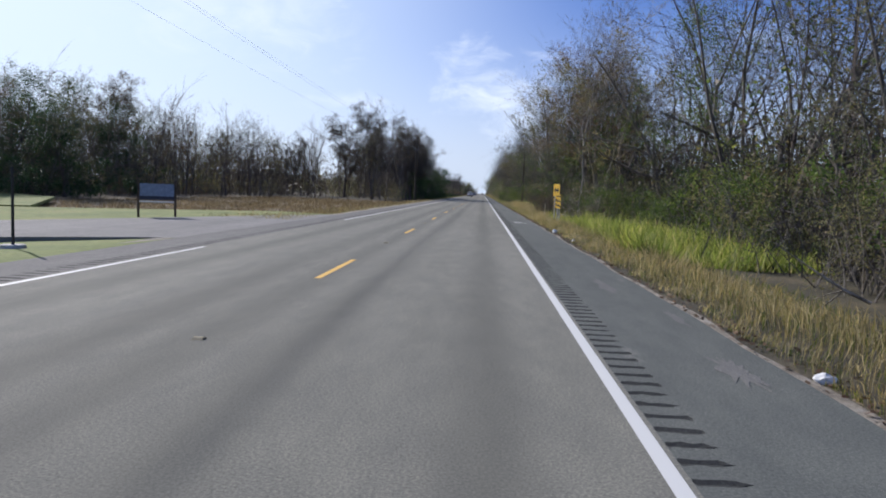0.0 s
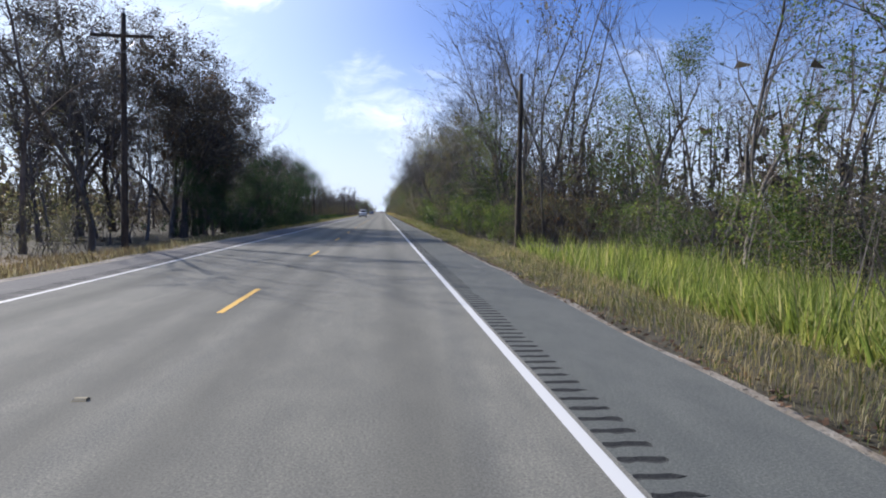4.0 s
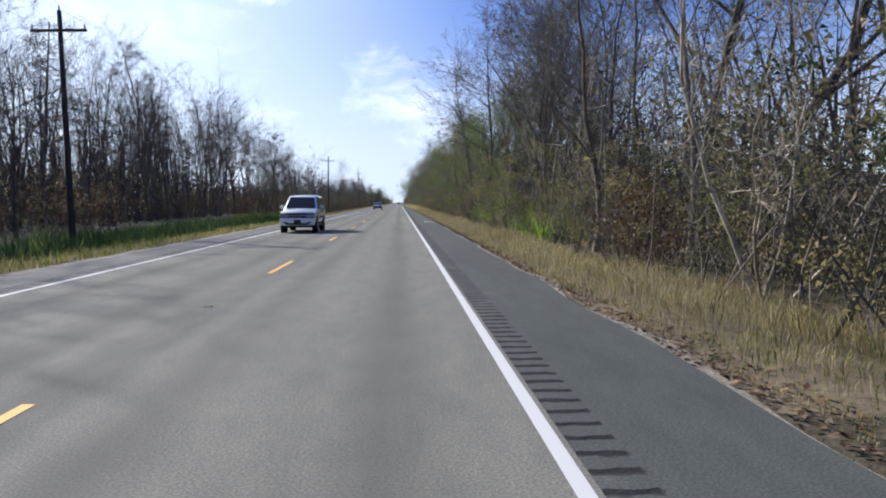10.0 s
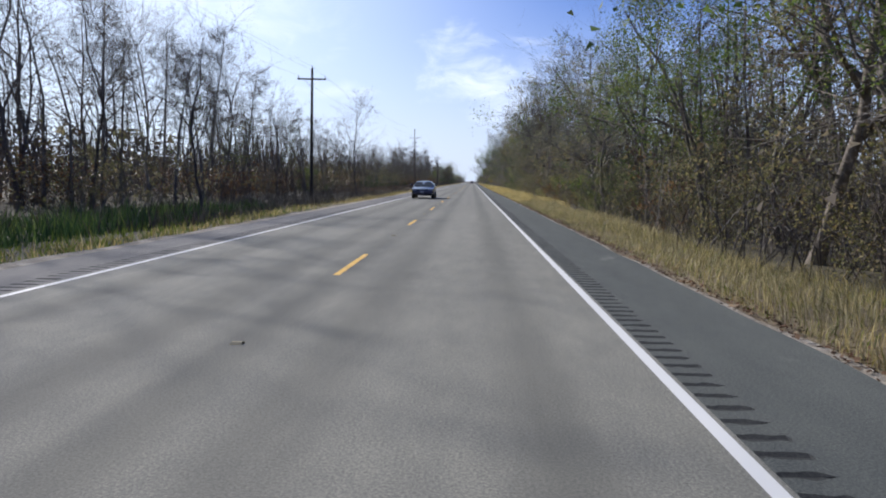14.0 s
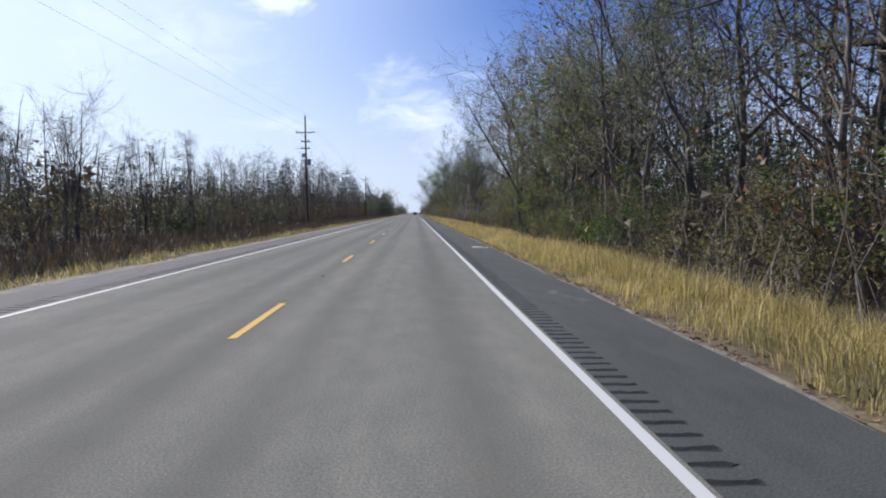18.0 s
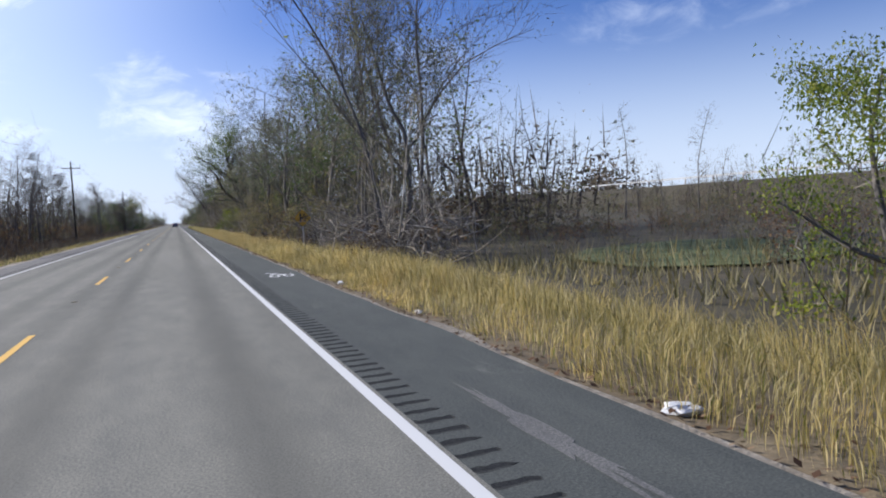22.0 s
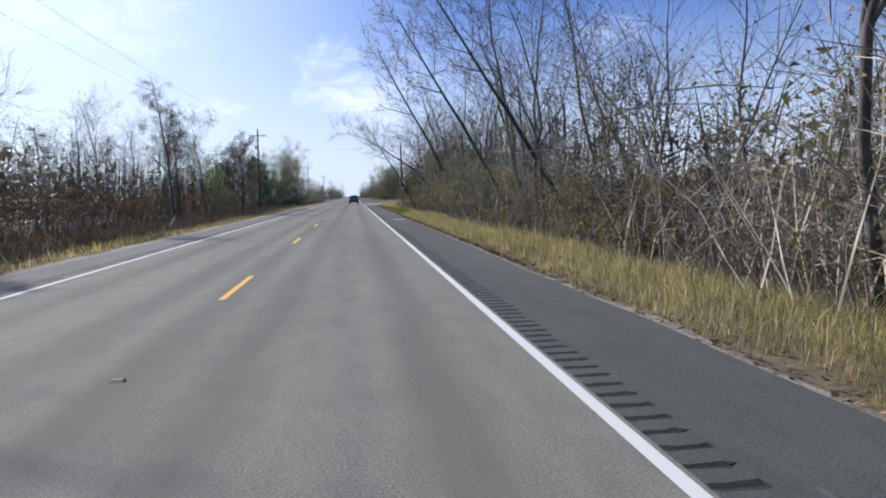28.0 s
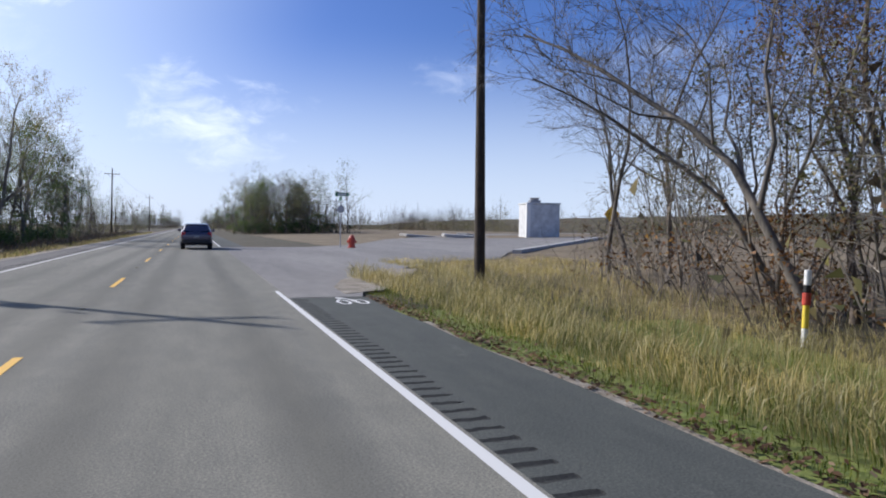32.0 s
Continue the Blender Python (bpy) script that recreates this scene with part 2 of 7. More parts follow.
def mat_paint_line(name, col, wear=0.35):
    """Road paint, worn through to the asphalt in specks and scuffs."""
    m, nt, b = material(name)
    n = noise_node(nt, 22, 6, 0.75)
    n2 = noise_node(nt, 1.1, 5, 0.7)
    add = nt.nodes.new("ShaderNodeMath"); add.operation = 'ADD'
    nt.links.new(n.outputs[0], add.inputs[0]); nt.links.new(n2.outputs[0], add.inputs[1])
    r = ramp_node(nt, add.outputs[0], [(0.0, (0, 0, 0)), (1.0, (0, 0, 0))])
    e = r.color_ramp.elements
    e[0].position, e[1].position = 0.60, 0.72
    e[1].color = (1, 1, 1, 1)
    r2 = nt.nodes.new("ShaderNodeMath"); r2.operation = 'MULTIPLY'; r2.inputs[1].default_value = 0.5
    nt.links.new(add.outputs[0], r2.inputs[0])
    nt.links.new(r2.outputs[0], r.inputs[0])
    ml = nt.nodes.new("ShaderNodeMath"); ml.operation = 'MULTIPLY'; ml.inputs[1].default_value = wear
    nt.links.new(r.outputs[0], ml.inputs[0])
    nt.links.new(mix_node(nt, ml.outputs[0], col, (0.17, 0.165, 0.155)), b.inputs["Base Color"])
    b.inputs["Roughness"].default_value = 0.7
    bump_node(nt, b, n.outputs[0], 0.2, 0.003)
    return m


ASPHALT = mat_asphalt("road_asphalt", (0.188, 0.187, 0.161), (0.249, 0.245, 0.210),
                      tracks=[(0.95, 0.5), (2.6, 0.5), (-0.95, 0.55), (-2.6, 0.55), (0.0, 0.5)])
SHOULDER = mat_asphalt("shoulder_asphalt", (0.080, 0.088, 0.083), (0.114, 0.122, 0.113), patch=0.35)
SHOULDER_OLD = mat_asphalt("older_shoulder_asphalt", (0.106, 0.115, 0.107), (0.150, 0.159, 0.147), patch=0.5)
SHOULDER_L = mat_asphalt("far_shoulder_asphalt", (0.155, 0.150, 0.142), (0.20, 0.195, 0.185), patch=0.3)
# shoulder asphalt darkened to put the grooves' shade into the colour
GROOVE_SHADED = mat_asphalt("shaded_groove_asphalt", (0.028, 0.030, 0.030), (0.058, 0.060, 0.058))
TAR = mat_plain("tar", (0.07, 0.068, 0.066), 0.8, var=0.3)
WHITE_LINE = mat_paint_line("white_line", (0.71, 0.71, 0.68), 0.45)
YELLOW_LINE = mat_paint_line("yellow_line", (0.80, 0.47, 0.07), 0.4)
WORN_WHITE = mat_paint_line("worn_white", (0.70, 0.70, 0.67), 0.75)
SAND = mat_ground("sandy_edge", [(0.3, (0.16, 0.13, 0.095)), (0.5, (0.32, 0.28, 0.22)), (0.75, (0.48, 0.44, 0.37))], 1.9)
EARTH = mat_ground("earth", [(0.25, (0.035, 0.032, 0.018)), (0.5, (0.075, 0.064, 0.036)), (0.75, (0.14, 0.11, 0.06))], 0.6)
LAWN = mat_ground("lawn", [(0.25, (0.09, 0.13, 0.025)), (0.5, (0.18, 0.22, 0.045)), (0.75, (0.27, 0.26, 0.08))], 0.35)
FIELD = mat_ground("dry_field", [(0.25, (0.11, 0.085, 0.045)), (0.5, (0.19, 0.145, 0.085)), (0.75, (0.27, 0.22, 0.13))], 0.3)
CONCRETE = mat_plain("concrete", (0.42, 0.41, 0.39), 0.85, var=0.2, scale=2.5, bump=0.3)
BARK_GREY = mat_bark("grey_bark", (0.085, 0.077, 0.070), (0.31, 0.285, 0.258))
BARK_DARK = mat_bark("dark_bark", (0.052, 0.044, 0.042), (0.21, 0.178, 0.160))
BARK_BLACK = mat_bark("black_bark", (0.026, 0.022, 0.019), (0.11, 0.092, 0.078))
BARK_PALE = mat_bark("pale_bark", (0.20, 0.185, 0.165), (0.66, 0.62, 0.56))
POLE_WOOD = mat_bark("pole_wood", (0.035, 0.028, 0.022), (0.12, 0.095, 0.075), 7.0)
LEAF_GREEN = mat_leaf("green_leaves", [(0.0, (0.05, 0.085, 0.022)), (0.4, (0.10, 0.16, 0.04)), (0.75, (0.165, 0.23, 0.06)), (1.0, (0.27, 0.31, 0.09))], 0.5)
LEAF_DARK = mat_leaf("dark_green_leaves", [(0.0, (0.018, 0.042, 0.018)), (0.6, (0.04, 0.085, 0.03)), (1.0, (0.09, 0.15, 0.055))], 0.35)
LEAF_OLIVE = mat_leaf("olive_leaves", [(0.0, (0.10, 0.11, 0.05)), (0.45, (0.195, 0.195, 0.085)), (0.8, (0.275, 0.25, 0.125)), (1.0, (0.34, 0.27, 0.15))], 0.5)
LEAF_YELLOW = mat_leaf("yellow_green_leaves", [(0.0, (0.08, 0.13, 0.025)), (0.5, (0.18, 0.25, 0.04)), (1.0, (0.31, 0.33, 0.07))], 0.5)
LEAF_RUST = mat_leaf("rust_leaves", [(0.0, (0.06, 0.035, 0.02)), (0.4, (0.14, 0.078, 0.042)), (0.8, (0.23, 0.135, 0.065)), (1.0, (0.26, 0.18, 0.075))], 0.3)
LEAF_GREY = mat_leaf("grey_green_leaves", [(0.0, (0.11, 0.12, 0.082)), (0.5, (0.21, 0.22, 0.145)), (1.0, (0.34, 0.335, 0.23))], 0.5)
LEAF_CYPRESS = mat_leaf("cypress_needles", [(0.0, (0.055, 0.048, 0.044)), (0.5, (0.105, 0.092, 0.080)), (1.0, (0.165, 0.148, 0.115))], 0.2)
GRASS_GOLD = mat_leaf("golden_grass", [(0.0, (0.17, 0.16, 0.065)), (0.4, (0.36, 0.315, 0.13)), (0.75, (0.50, 0.435, 0.21)), (1.0, (0.66, 0.59, 0.37))], 0.5)
GRASS_TAN = mat_leaf("tan_grass", [(0.0, (0.15, 0.135, 0.06)), (0.35, (0.28, 0.24, 0.115)), (0.7, (0.40, 0.345, 0.18)), (1.0, (0.54, 0.48, 0.30))], 0.5)
GRASS_GREEN = mat_leaf("green_grass", [(0.0, (0.06, 0.095, 0.015)), (0.4, (0.13, 0.18, 0.03)), (0.75, (0.20, 0.24, 0.045)), (1.0, (0.32, 0.29, 0.09))], 0.5)
GRASS_FIELD = mat_leaf("field_grass", [(0.0, (0.08, 0.066, 0.045)), (0.4, (0.14, 0.115, 0.075)), (0.8, (0.21, 0.175, 0.11)), (1.0, (0.28, 0.24, 0.16))], 0.4)
REED_GREEN = mat_leaf("reed_blades", [(0.0, (0.11, 0.17, 0.04)), (0.5, (0.24, 0.32, 0.075)), (0.85, (0.38, 0.42, 0.13)), (1.0, (0.52, 0.47, 0.25))], 0.55)
CANE = mat_leaf("cane_leaves", [(0.0, (0.07, 0.15, 0.02)), (0.5, (0.16, 0.30, 0.045)), (1.0, (0.32, 0.45, 0.09))], 0.5)
LITTER = mat_leaf("fallen_leaves", [(0.0, (0.05, 0.028, 0.016)), (0.4, (0.115, 0.062, 0.034)), (0.8, (0.21, 0.128, 0.075)), (1.0, (0.34, 0.26, 0.17))], 0.1, 0.8)

# ---- mesh helpers ----
ROAD_Y0, ROAD_Y1 = -60.0, 2400.0


class Geo:
    """Vertices and faces gathered for one mesh."""

    def __init__(self):
        self.v, self.f = [], []

    def tube(self, pts, radii, sides):
        base = len(self.v)
        n = len(pts)
        for i, p in enumerate(pts):
            a = pts[max(0, i - 1)]
            b = pts[min(n - 1, i + 1)]
            d = (b - a).normalized()
            u = d.cross(Vector((0.31, 0.95, 0.05)))
            if u.length < 0.1:
                u = d.cross(Vector((1, 0, 0)))
            u.normalize()
            w = d.cross(u)
            for k in range(sides):
                th = 2 * math.pi * k / sides
                self.v.append(p + (u * math.cos(th) + w * math.sin(th)) * radii[i])
        for i in range(n - 1):
            for k in range(sides):
                k2 = (k + 1) % sides
                self.f.append((base + i * sides + k, base + i * sides + k2, base + (i + 1) * sides + k2, base + (i + 1) * sides + k))

    def leaf(self, p, size, rng, droop=0.0, long=1.6):
        d = Vector((rng.gauss(0, 1), rng.gauss(0, 1), rng.gauss(-droop, 0.7)))
        d.normalize()
        s = d.cross(Vector((rng.gauss(0, 1), rng.gauss(0, 1), rng.gauss(0, 1))))
        if s.length < 1e-3:
            return
        s.normalize()
        b = len(self.v)
        l = size * long
        up = d.cross(s) * size * 0.18
        self.v += [p - s * size * 0.5, p + s * size * 0.5 + up, p + d * l]
        self.f.append((b, b + 1, b + 2))

    def tuft(self, p, size, rng, droop=0.0, n=5, spread=0.15):
        """A few leaves held close together on one twig."""
        for _ in range(n):
            self.leaf(p + Vector((rng.gauss(0, spread), rng.gauss(0, spread), rng.gauss(0, spread))), size * rng.uniform(0.6, 1.3), rng, droop)

    def box(self, c, s, m=None):
        b = len(self.v)
        for dz in (-1, 1):
            for dx, dy in ((-1, -1), (1, -1), (1, 1), (-1, 1)):
                p = Vector((c[0] + dx * s[0] / 2, c[1] + dy * s[1] / 2, c[2] + dz * s[2] / 2))
                self.v.append(m @ p if m else p)
        for q in ((3, 2, 1, 0), (4, 5, 6, 7), (0, 1, 5, 4), (1, 2, 6, 5), (2, 3, 7, 6), (3, 0, 4, 7)):
            self.f.append(tuple(b + i for i in q))

    def mesh(self, name, mat, smooth=False):
        me = bpy.data.meshes.new(name)
        me.from_pydata([tuple(p) for p in self.v], [], self.f)
        me.materials.append(mat)
        if smooth:
            me.polygons.foreach_set("use_smooth", [True] * len(me.polygons))
        me.update()
        return me


def part(name, geo, mat, parent=None, label="", smooth=False):
    ob = new(name, geo.mesh(name, mat, smooth))
    ob.parent = parent
    if label:
        tagged(ob, label)
    return ob


def bevel_box(name, size, mat, parent, at=(0, 0, 0), bev=0.02, seg=2, label="", turn=None):
    bm = bmesh.new()
    bmesh.ops.create_cube(bm, size=1.0)
    bmesh.ops.scale(bm, vec=size, verts=bm.verts)
    if bev:
        bmesh.ops.bevel(bm, geom=bm.edges[:], offset=bev, segments=seg, affect='EDGES', profile=0.5)
    return bm_part(name, bm, mat, parent, Matrix.Translation(at) @ (turn or Matrix()), label)


def bm_part(name, bm, mat, parent, m=None, label="", smooth=False):
    me = bpy.data.meshes.new(name)
    bm.to_mesh(me)
    bm.free()
    for mm in (mat if isinstance(mat, (list, tuple)) else [mat]):
        me.materials.append(mm)
    if smooth:
        me.polygons.foreach_set("use_smooth", [True] * len(me.polygons))
    ob = new(name, me)
    ob.parent = parent
    if m is not None:
        ob.matrix_basis = m
    if label:
        tagged(ob, label)
    return ob


def cyl(name, r1, r2, depth, mat, parent, m=None, sides=12, label="", bev=0.0):
    bm = bmesh.new()
    bmesh.ops.create_cone(bm, cap_ends=True, segments=sides, radius1=r1, radius2=r2, depth=depth)
    if bev:
        bmesh.ops.bevel(bm, geom=[e for e in bm.edges if len(e.link_faces) == 2 and max(len(f.verts) for f in e.link_faces) > 4],
                        offset=bev, segments=2, affect='EDGES', profile=0.5)
    return bm_part(name, bm, mat, parent, m, label)


def strips(name, quads, mat, label, category, kind="structure", z=0.0):
    """Flat quads (x0, x1, y0, y1) with a little thickness, as one mesh."""
    g = Geo()
    for x0, x1, y0, y1 in quads:
        g.box(((x0 + x1) / 2, (y0 + y1) / 2, z), (x1 - x0, y1 - y0, 0.006))
    ob = part(name, g, mat)
    return tagged(ob, label, category, kind=kind)


# ---- ground, road, markings ----
def ground_z(x, y=0.0):
    """Height of the land beside the road: verge, shallow ditch, flat swamp floor."""
    if x > 0:
        e = x - 5.3
        z = -0.03 if e < 0 else -0.03 - 0.09 * e if e < 1.5 else -0.165 - 0.16 * (e - 1.5) if e < 4 else -0.565
        z = max(z, -0.55)
        if 712 < y < 1000 and x > 5:
            k = min(1.0, (y - 712) / 8)
            z = z * (1 - k) + k * (-0.05 + min(1.1, max(0.0, (x - 14) * 0.028)))
        if x > 90 and y > 480:
            z += 4.2 * min(1.0, (x - 90) / 14)
        return z
    e = -x - 5.2
    z = -0.03 if e < 0 else -0.03 - 0.10 * e if e < 2 else -0.23 - 0.10 * (e - 2) if e < 6 else -0.63
    if y < 35:
        z *= 0.3
    return z


def build_ground():
    xs = [-3000, -600, -150, -60, -40, -30, -22, -18, -15, -12, -10, -8, -7, -6.2, -5.2, -4.6, 0, 4.6, 5.3, 5.8, 6.4, 7.2, 8, 9, 10, 12, 15, 18, 22, 26, 30, 40, 60, 80, 90, 97, 104, 150, 600, 3000]
    ys = [-900, -200] + [v for v in range(-60, 1000, 6)] + [1100, 1300, 1700, 2500, 4000]
    g = Geo()
    for y in ys:
        for x in xs:
            z = ground_z(x, y)
            if abs(x) > 6:
                z += 0.12 * noise.noise(Vector((x * 0.13, y * 0.11, 0.3)))
            if abs(x) < 5:
                z = -0.06
            g.v.append(Vector((x, y, z)))
    w = len(xs)
    for j in range(len(ys) - 1):
        for i in range(w - 1):
            a = j * w + i
            g.f.append((a, a + 1, a + w + 1, a + w))
    ob = part("ground", g, EARTH, smooth=True)
    ob.data.materials.append(LAWN)
    ob.data.materials.append(FIELD)
    for p in ob.data.polygons:
        c = p.center
        if c.x < -5 and c.y < 48 and c.x > -60:
            p.material_index = 1 if c.y < 22 or c.x > -22 else 2
        elif c.x < -5 and 36 < c.y < 118 and c.x > -60:
            p.material_index = 2
        elif 5.2 < c.x < 8.6 and 220 < c.y < 655:
            p.material_index = 2
        elif 5.2 < c.x < 12 and 655 <= c.y < 712:
            p.material_index = 1
        elif 13 < c.x < 80 and 715 < c.y < 1000:
            p.material_index = 2
    tagged(ob, "rough earth verge and swamp floor with dry grass", "ground", kind="structure")


def sheet(name, x0, x1, y0, y1, z, mat, label, category="road", step=12.0, wob0=0.0, wob1=0.0):
    """A long slab with a thickness; its edges may wander."""
    n = max(2, int((y1 - y0) / step))
    g = Geo()
    for i in range(n + 1):
        y = y0 + (y1 - y0) * i / n
        a = x0 + wob0 * noise.noise(Vector((1.7, y * 0.35, 0)))
        b = x1 + wob1 * noise.noise(Vector((5.1, y * 0.35, 0)))
        g.v += [Vector((a, y, z)), Vector((b, y, z)), Vector((a, y, z - 0.12)), Vector((b, y, z - 0.12))]
    for i in range(n):
        a = i * 4
        g.f += [(a, a + 1, a + 5, a + 4), (a + 1, a + 3, a + 7, a + 5), (a + 2, a, a + 4, a + 6)]
    ob = part(name, g, mat)
    return tagged(ob, label, category, kind="structure")


LINE_R, LINE_L, LINE_END = 3.6, -3.6, 717.6
RUM_X0, RUM_X1, RUM_STEP = 3.69, 4.01, 0.265
LINE_RESUME = 752.0
SEAM = 216.0


def build_road():
    sheet("road", -3.74, 3.69, ROAD_Y0, ROAD_Y1, 0.0, ASPHALT, "worn grey asphalt two-lane road with wheel tracks", step=40)
    sheet("shoulder_right_old", 4.01, 5.24, ROAD_Y0, SEAM, 0.0, SHOULDER_OLD, "faded grey-green asphalt shoulder with pale dust", "shoulder", 0.9, 0, 0.10)
    sheet("shoulder_right", 4.01, 5.24, SEAM, 716, 0.0, SHOULDER, "dark asphalt shoulder with pale sandy scuffs", "shoulder", 0.9, 0, 0.10)
    sheet("shoulder_right_far", 3.69, 5.3, 752, ROAD_Y1, 0.0, SHOULDER, "dark asphalt shoulder with pale sandy scuffs", "shoulder", 4, 0, 0.08)
    sheet("shoulder_left", -5.15, -4.15, ROAD_Y0, ROAD_Y1, 0.0, SHOULDER_L, "pale grey asphalt shoulder", "shoulder", 1.5, 0.10, 0)
    sheet("sandy_edge_right", 5.18, 5.35, ROAD_Y0, 712, -0.012, SAND, "crumbled sandy gravel edge of the shoulder", "gravel edge", 0.35, 0, 0.26)
    sheet("sandy_edge_left", -5.6, -5.05, ROAD_Y0, ROAD_Y1, -0.012, SAND, "crumbled sandy gravel edge of the shoulder", "gravel edge", 0.8, 0.25, 0)
    # rumble strips: ground-out grooves, coloured darker for their shade, with flat lands between
    rng = random.Random(11)
    for side, x0, x1, y, yend, land in ((1, RUM_X0, RUM_X1, ROAD_Y0, SEAM - 0.13, SHOULDER_OLD), (1, RUM_X0, RUM_X1, SEAM, 716.0, SHOULDER), (-1, -4.15, -3.74, ROAD_Y0, 900.0, SHOULDER_L)):
        lands, floors = Geo(), Geo()
        cols = 8 if side > 0 else 4
        xs = [x0 + (x1 - x0) * f for f in ((0, 0.03, 0.16, 0.34, 0.54, 0.74, 0.95, 1.0) if side > 0 else (0, 0.1, 0.85, 1.0))]
        last = [y] * cols
        while y < yend:
            mid = y + RUM_STEP - 0.04
            half = [0.0] + [rng.uniform(0.034, 0.062) for _ in range(cols - 2)] + [0.0]
            if rng.random() < 0.3:
                half[-2] = 0.004
            off = [0.0] + [rng.gauss(0, 0.006) for _ in range(cols - 2)] + [0.0]
            lo = [mid + o - h for o, h in zip(off, half)]
            hi = [mid + o + h for o, h in zip(off, half)]
            b = len(lands.v)
            lands.v += [Vector((x, v, 0)) for x, v in zip(xs, last)] + [Vector((x, v, 0)) for x, v in zip(xs, lo)]
            lands.f += [(b + i, b + i + 1, b + cols + i + 1, b + cols + i) for i in range(cols - 1)]
            b = len(floors.v)
            for row, z in ((lo, 0.0), ([(m + n) / 2 for m, n in zip(lo, hi)], -0.010), (hi, 0.0)):
                floors.v += [Vector((x, v, z if 0 < i < cols - 1 else 0.0)) for i, (x, v) in enumerate(zip(xs, row))]
            for r in (0, cols):
                floors.f += [(b + r + i, b + r + i + 1, b + r + cols + i + 1, b + r + cols + i) for i in range(1, cols - 2)]
                floors.f += [(b + r + 0, b + r + 1, b + r + cols + 1), (b + r + cols - 2, b + r + cols - 1, b + r + 2 * cols - 2)]
            last = hi
            y += RUM_STEP
        base = part("rumble_strip", lands, land)
        bm = bmesh.new()
        bm.from_mesh(base.data)
        bmesh.ops.remove_doubles(bm, verts=bm.verts, dist=0.0005)
        bm.to_mesh(base.data)
        bm.free()
        tagged(base, "rumble strip of shade-darkened grooves ground into the asphalt shoulder", "rumble strip", kind="structure")
        gr = part("groove", floors, GROOVE_SHADED, base, "ground-out grooves with their shade in the colour")
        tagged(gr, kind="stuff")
    # edge lines and centre dashes, proud of the asphalt by the paint's thickness
    def line(name, x, y0, y1, z=0.004):
        g = Geo()
        n = int((y1 - y0) / 2.5)
        for i in range(n + 1):
            y = y0 + (y1 - y0) * i / n
            w = 0.052 + 0.004 * noise.noise(Vector((x, y * 1.3, 0)))
            g.v += [Vector((x - w, y, z)), Vector((x + w, y, z))]
        for i in range(n):
            g.f.append((2 * i, 2 * i + 1, 2 * i + 3, 2 * i + 2))
        tagged(part(name, g, WHITE_LINE), "solid white painted edge line, slightly worn", "road marking", kind="structure")
    line("edge_line_right", LINE_R, ROAD_Y0, LINE_END)
    line("edge_line_right_far", LINE_R, LINE_RESUME, 1600)
    line("edge_line_left", LINE_L, ROAD_Y0, 16.5)
    line("edge_line_left_far", LINE_L, 32.0, 1600)
    dash = Geo()
    dash.v = [Vector((-0.052, 0, 0)), Vector((0.05, 0.01, 0)), Vector((0.054, 1.5, 0)), Vector((0.05, 3.05, 0)), Vector((-0.05, 3.06, 0)), Vector((-0.055, 1.4, 0))]
    dash.f = [(0, 1, 2, 5), (5, 2, 3, 4)]
    me = dash.mesh("centre_dash", YELLOW_LINE)
    for k in range(-4, 120):
        ob = new("centre_dash", me)
        ob.location = (0, k * 12.192, 0.004)
        tagged(ob, "yellow painted centre line dash on grey asphalt", "road marking", "dashes of the centre line", "structure")


build_ground()
build_road()

# ---- trees and undergrowth ----
def curve_pts(rng, p, d, length, segs, wiggle, lift):
    pts = [p.copy()]
    d = d.normalized()
    for _ in range(segs):
        d = (d + Vector((rng.gauss(0, wiggle), rng.gauss(0, wiggle), rng.gauss(lift, wiggle * 0.7)))).normalized()
        pts.append(pts[-1] + d * (length / segs))
    return pts


def sliver(geo, p, d, length, w, rng):
    """A thin tapering twig."""
    side = d.cross(Vector((rng.gauss(0, 1), rng.gauss(0, 1), rng.gauss(0, 1))))
    if side.length < 1e-4:
        return
    side = side.normalized() * w
    b = len(geo.v)
    geo.v += [p - side, p + side, p + d * length]
    geo.f.append((b, b + 1, b + 2))


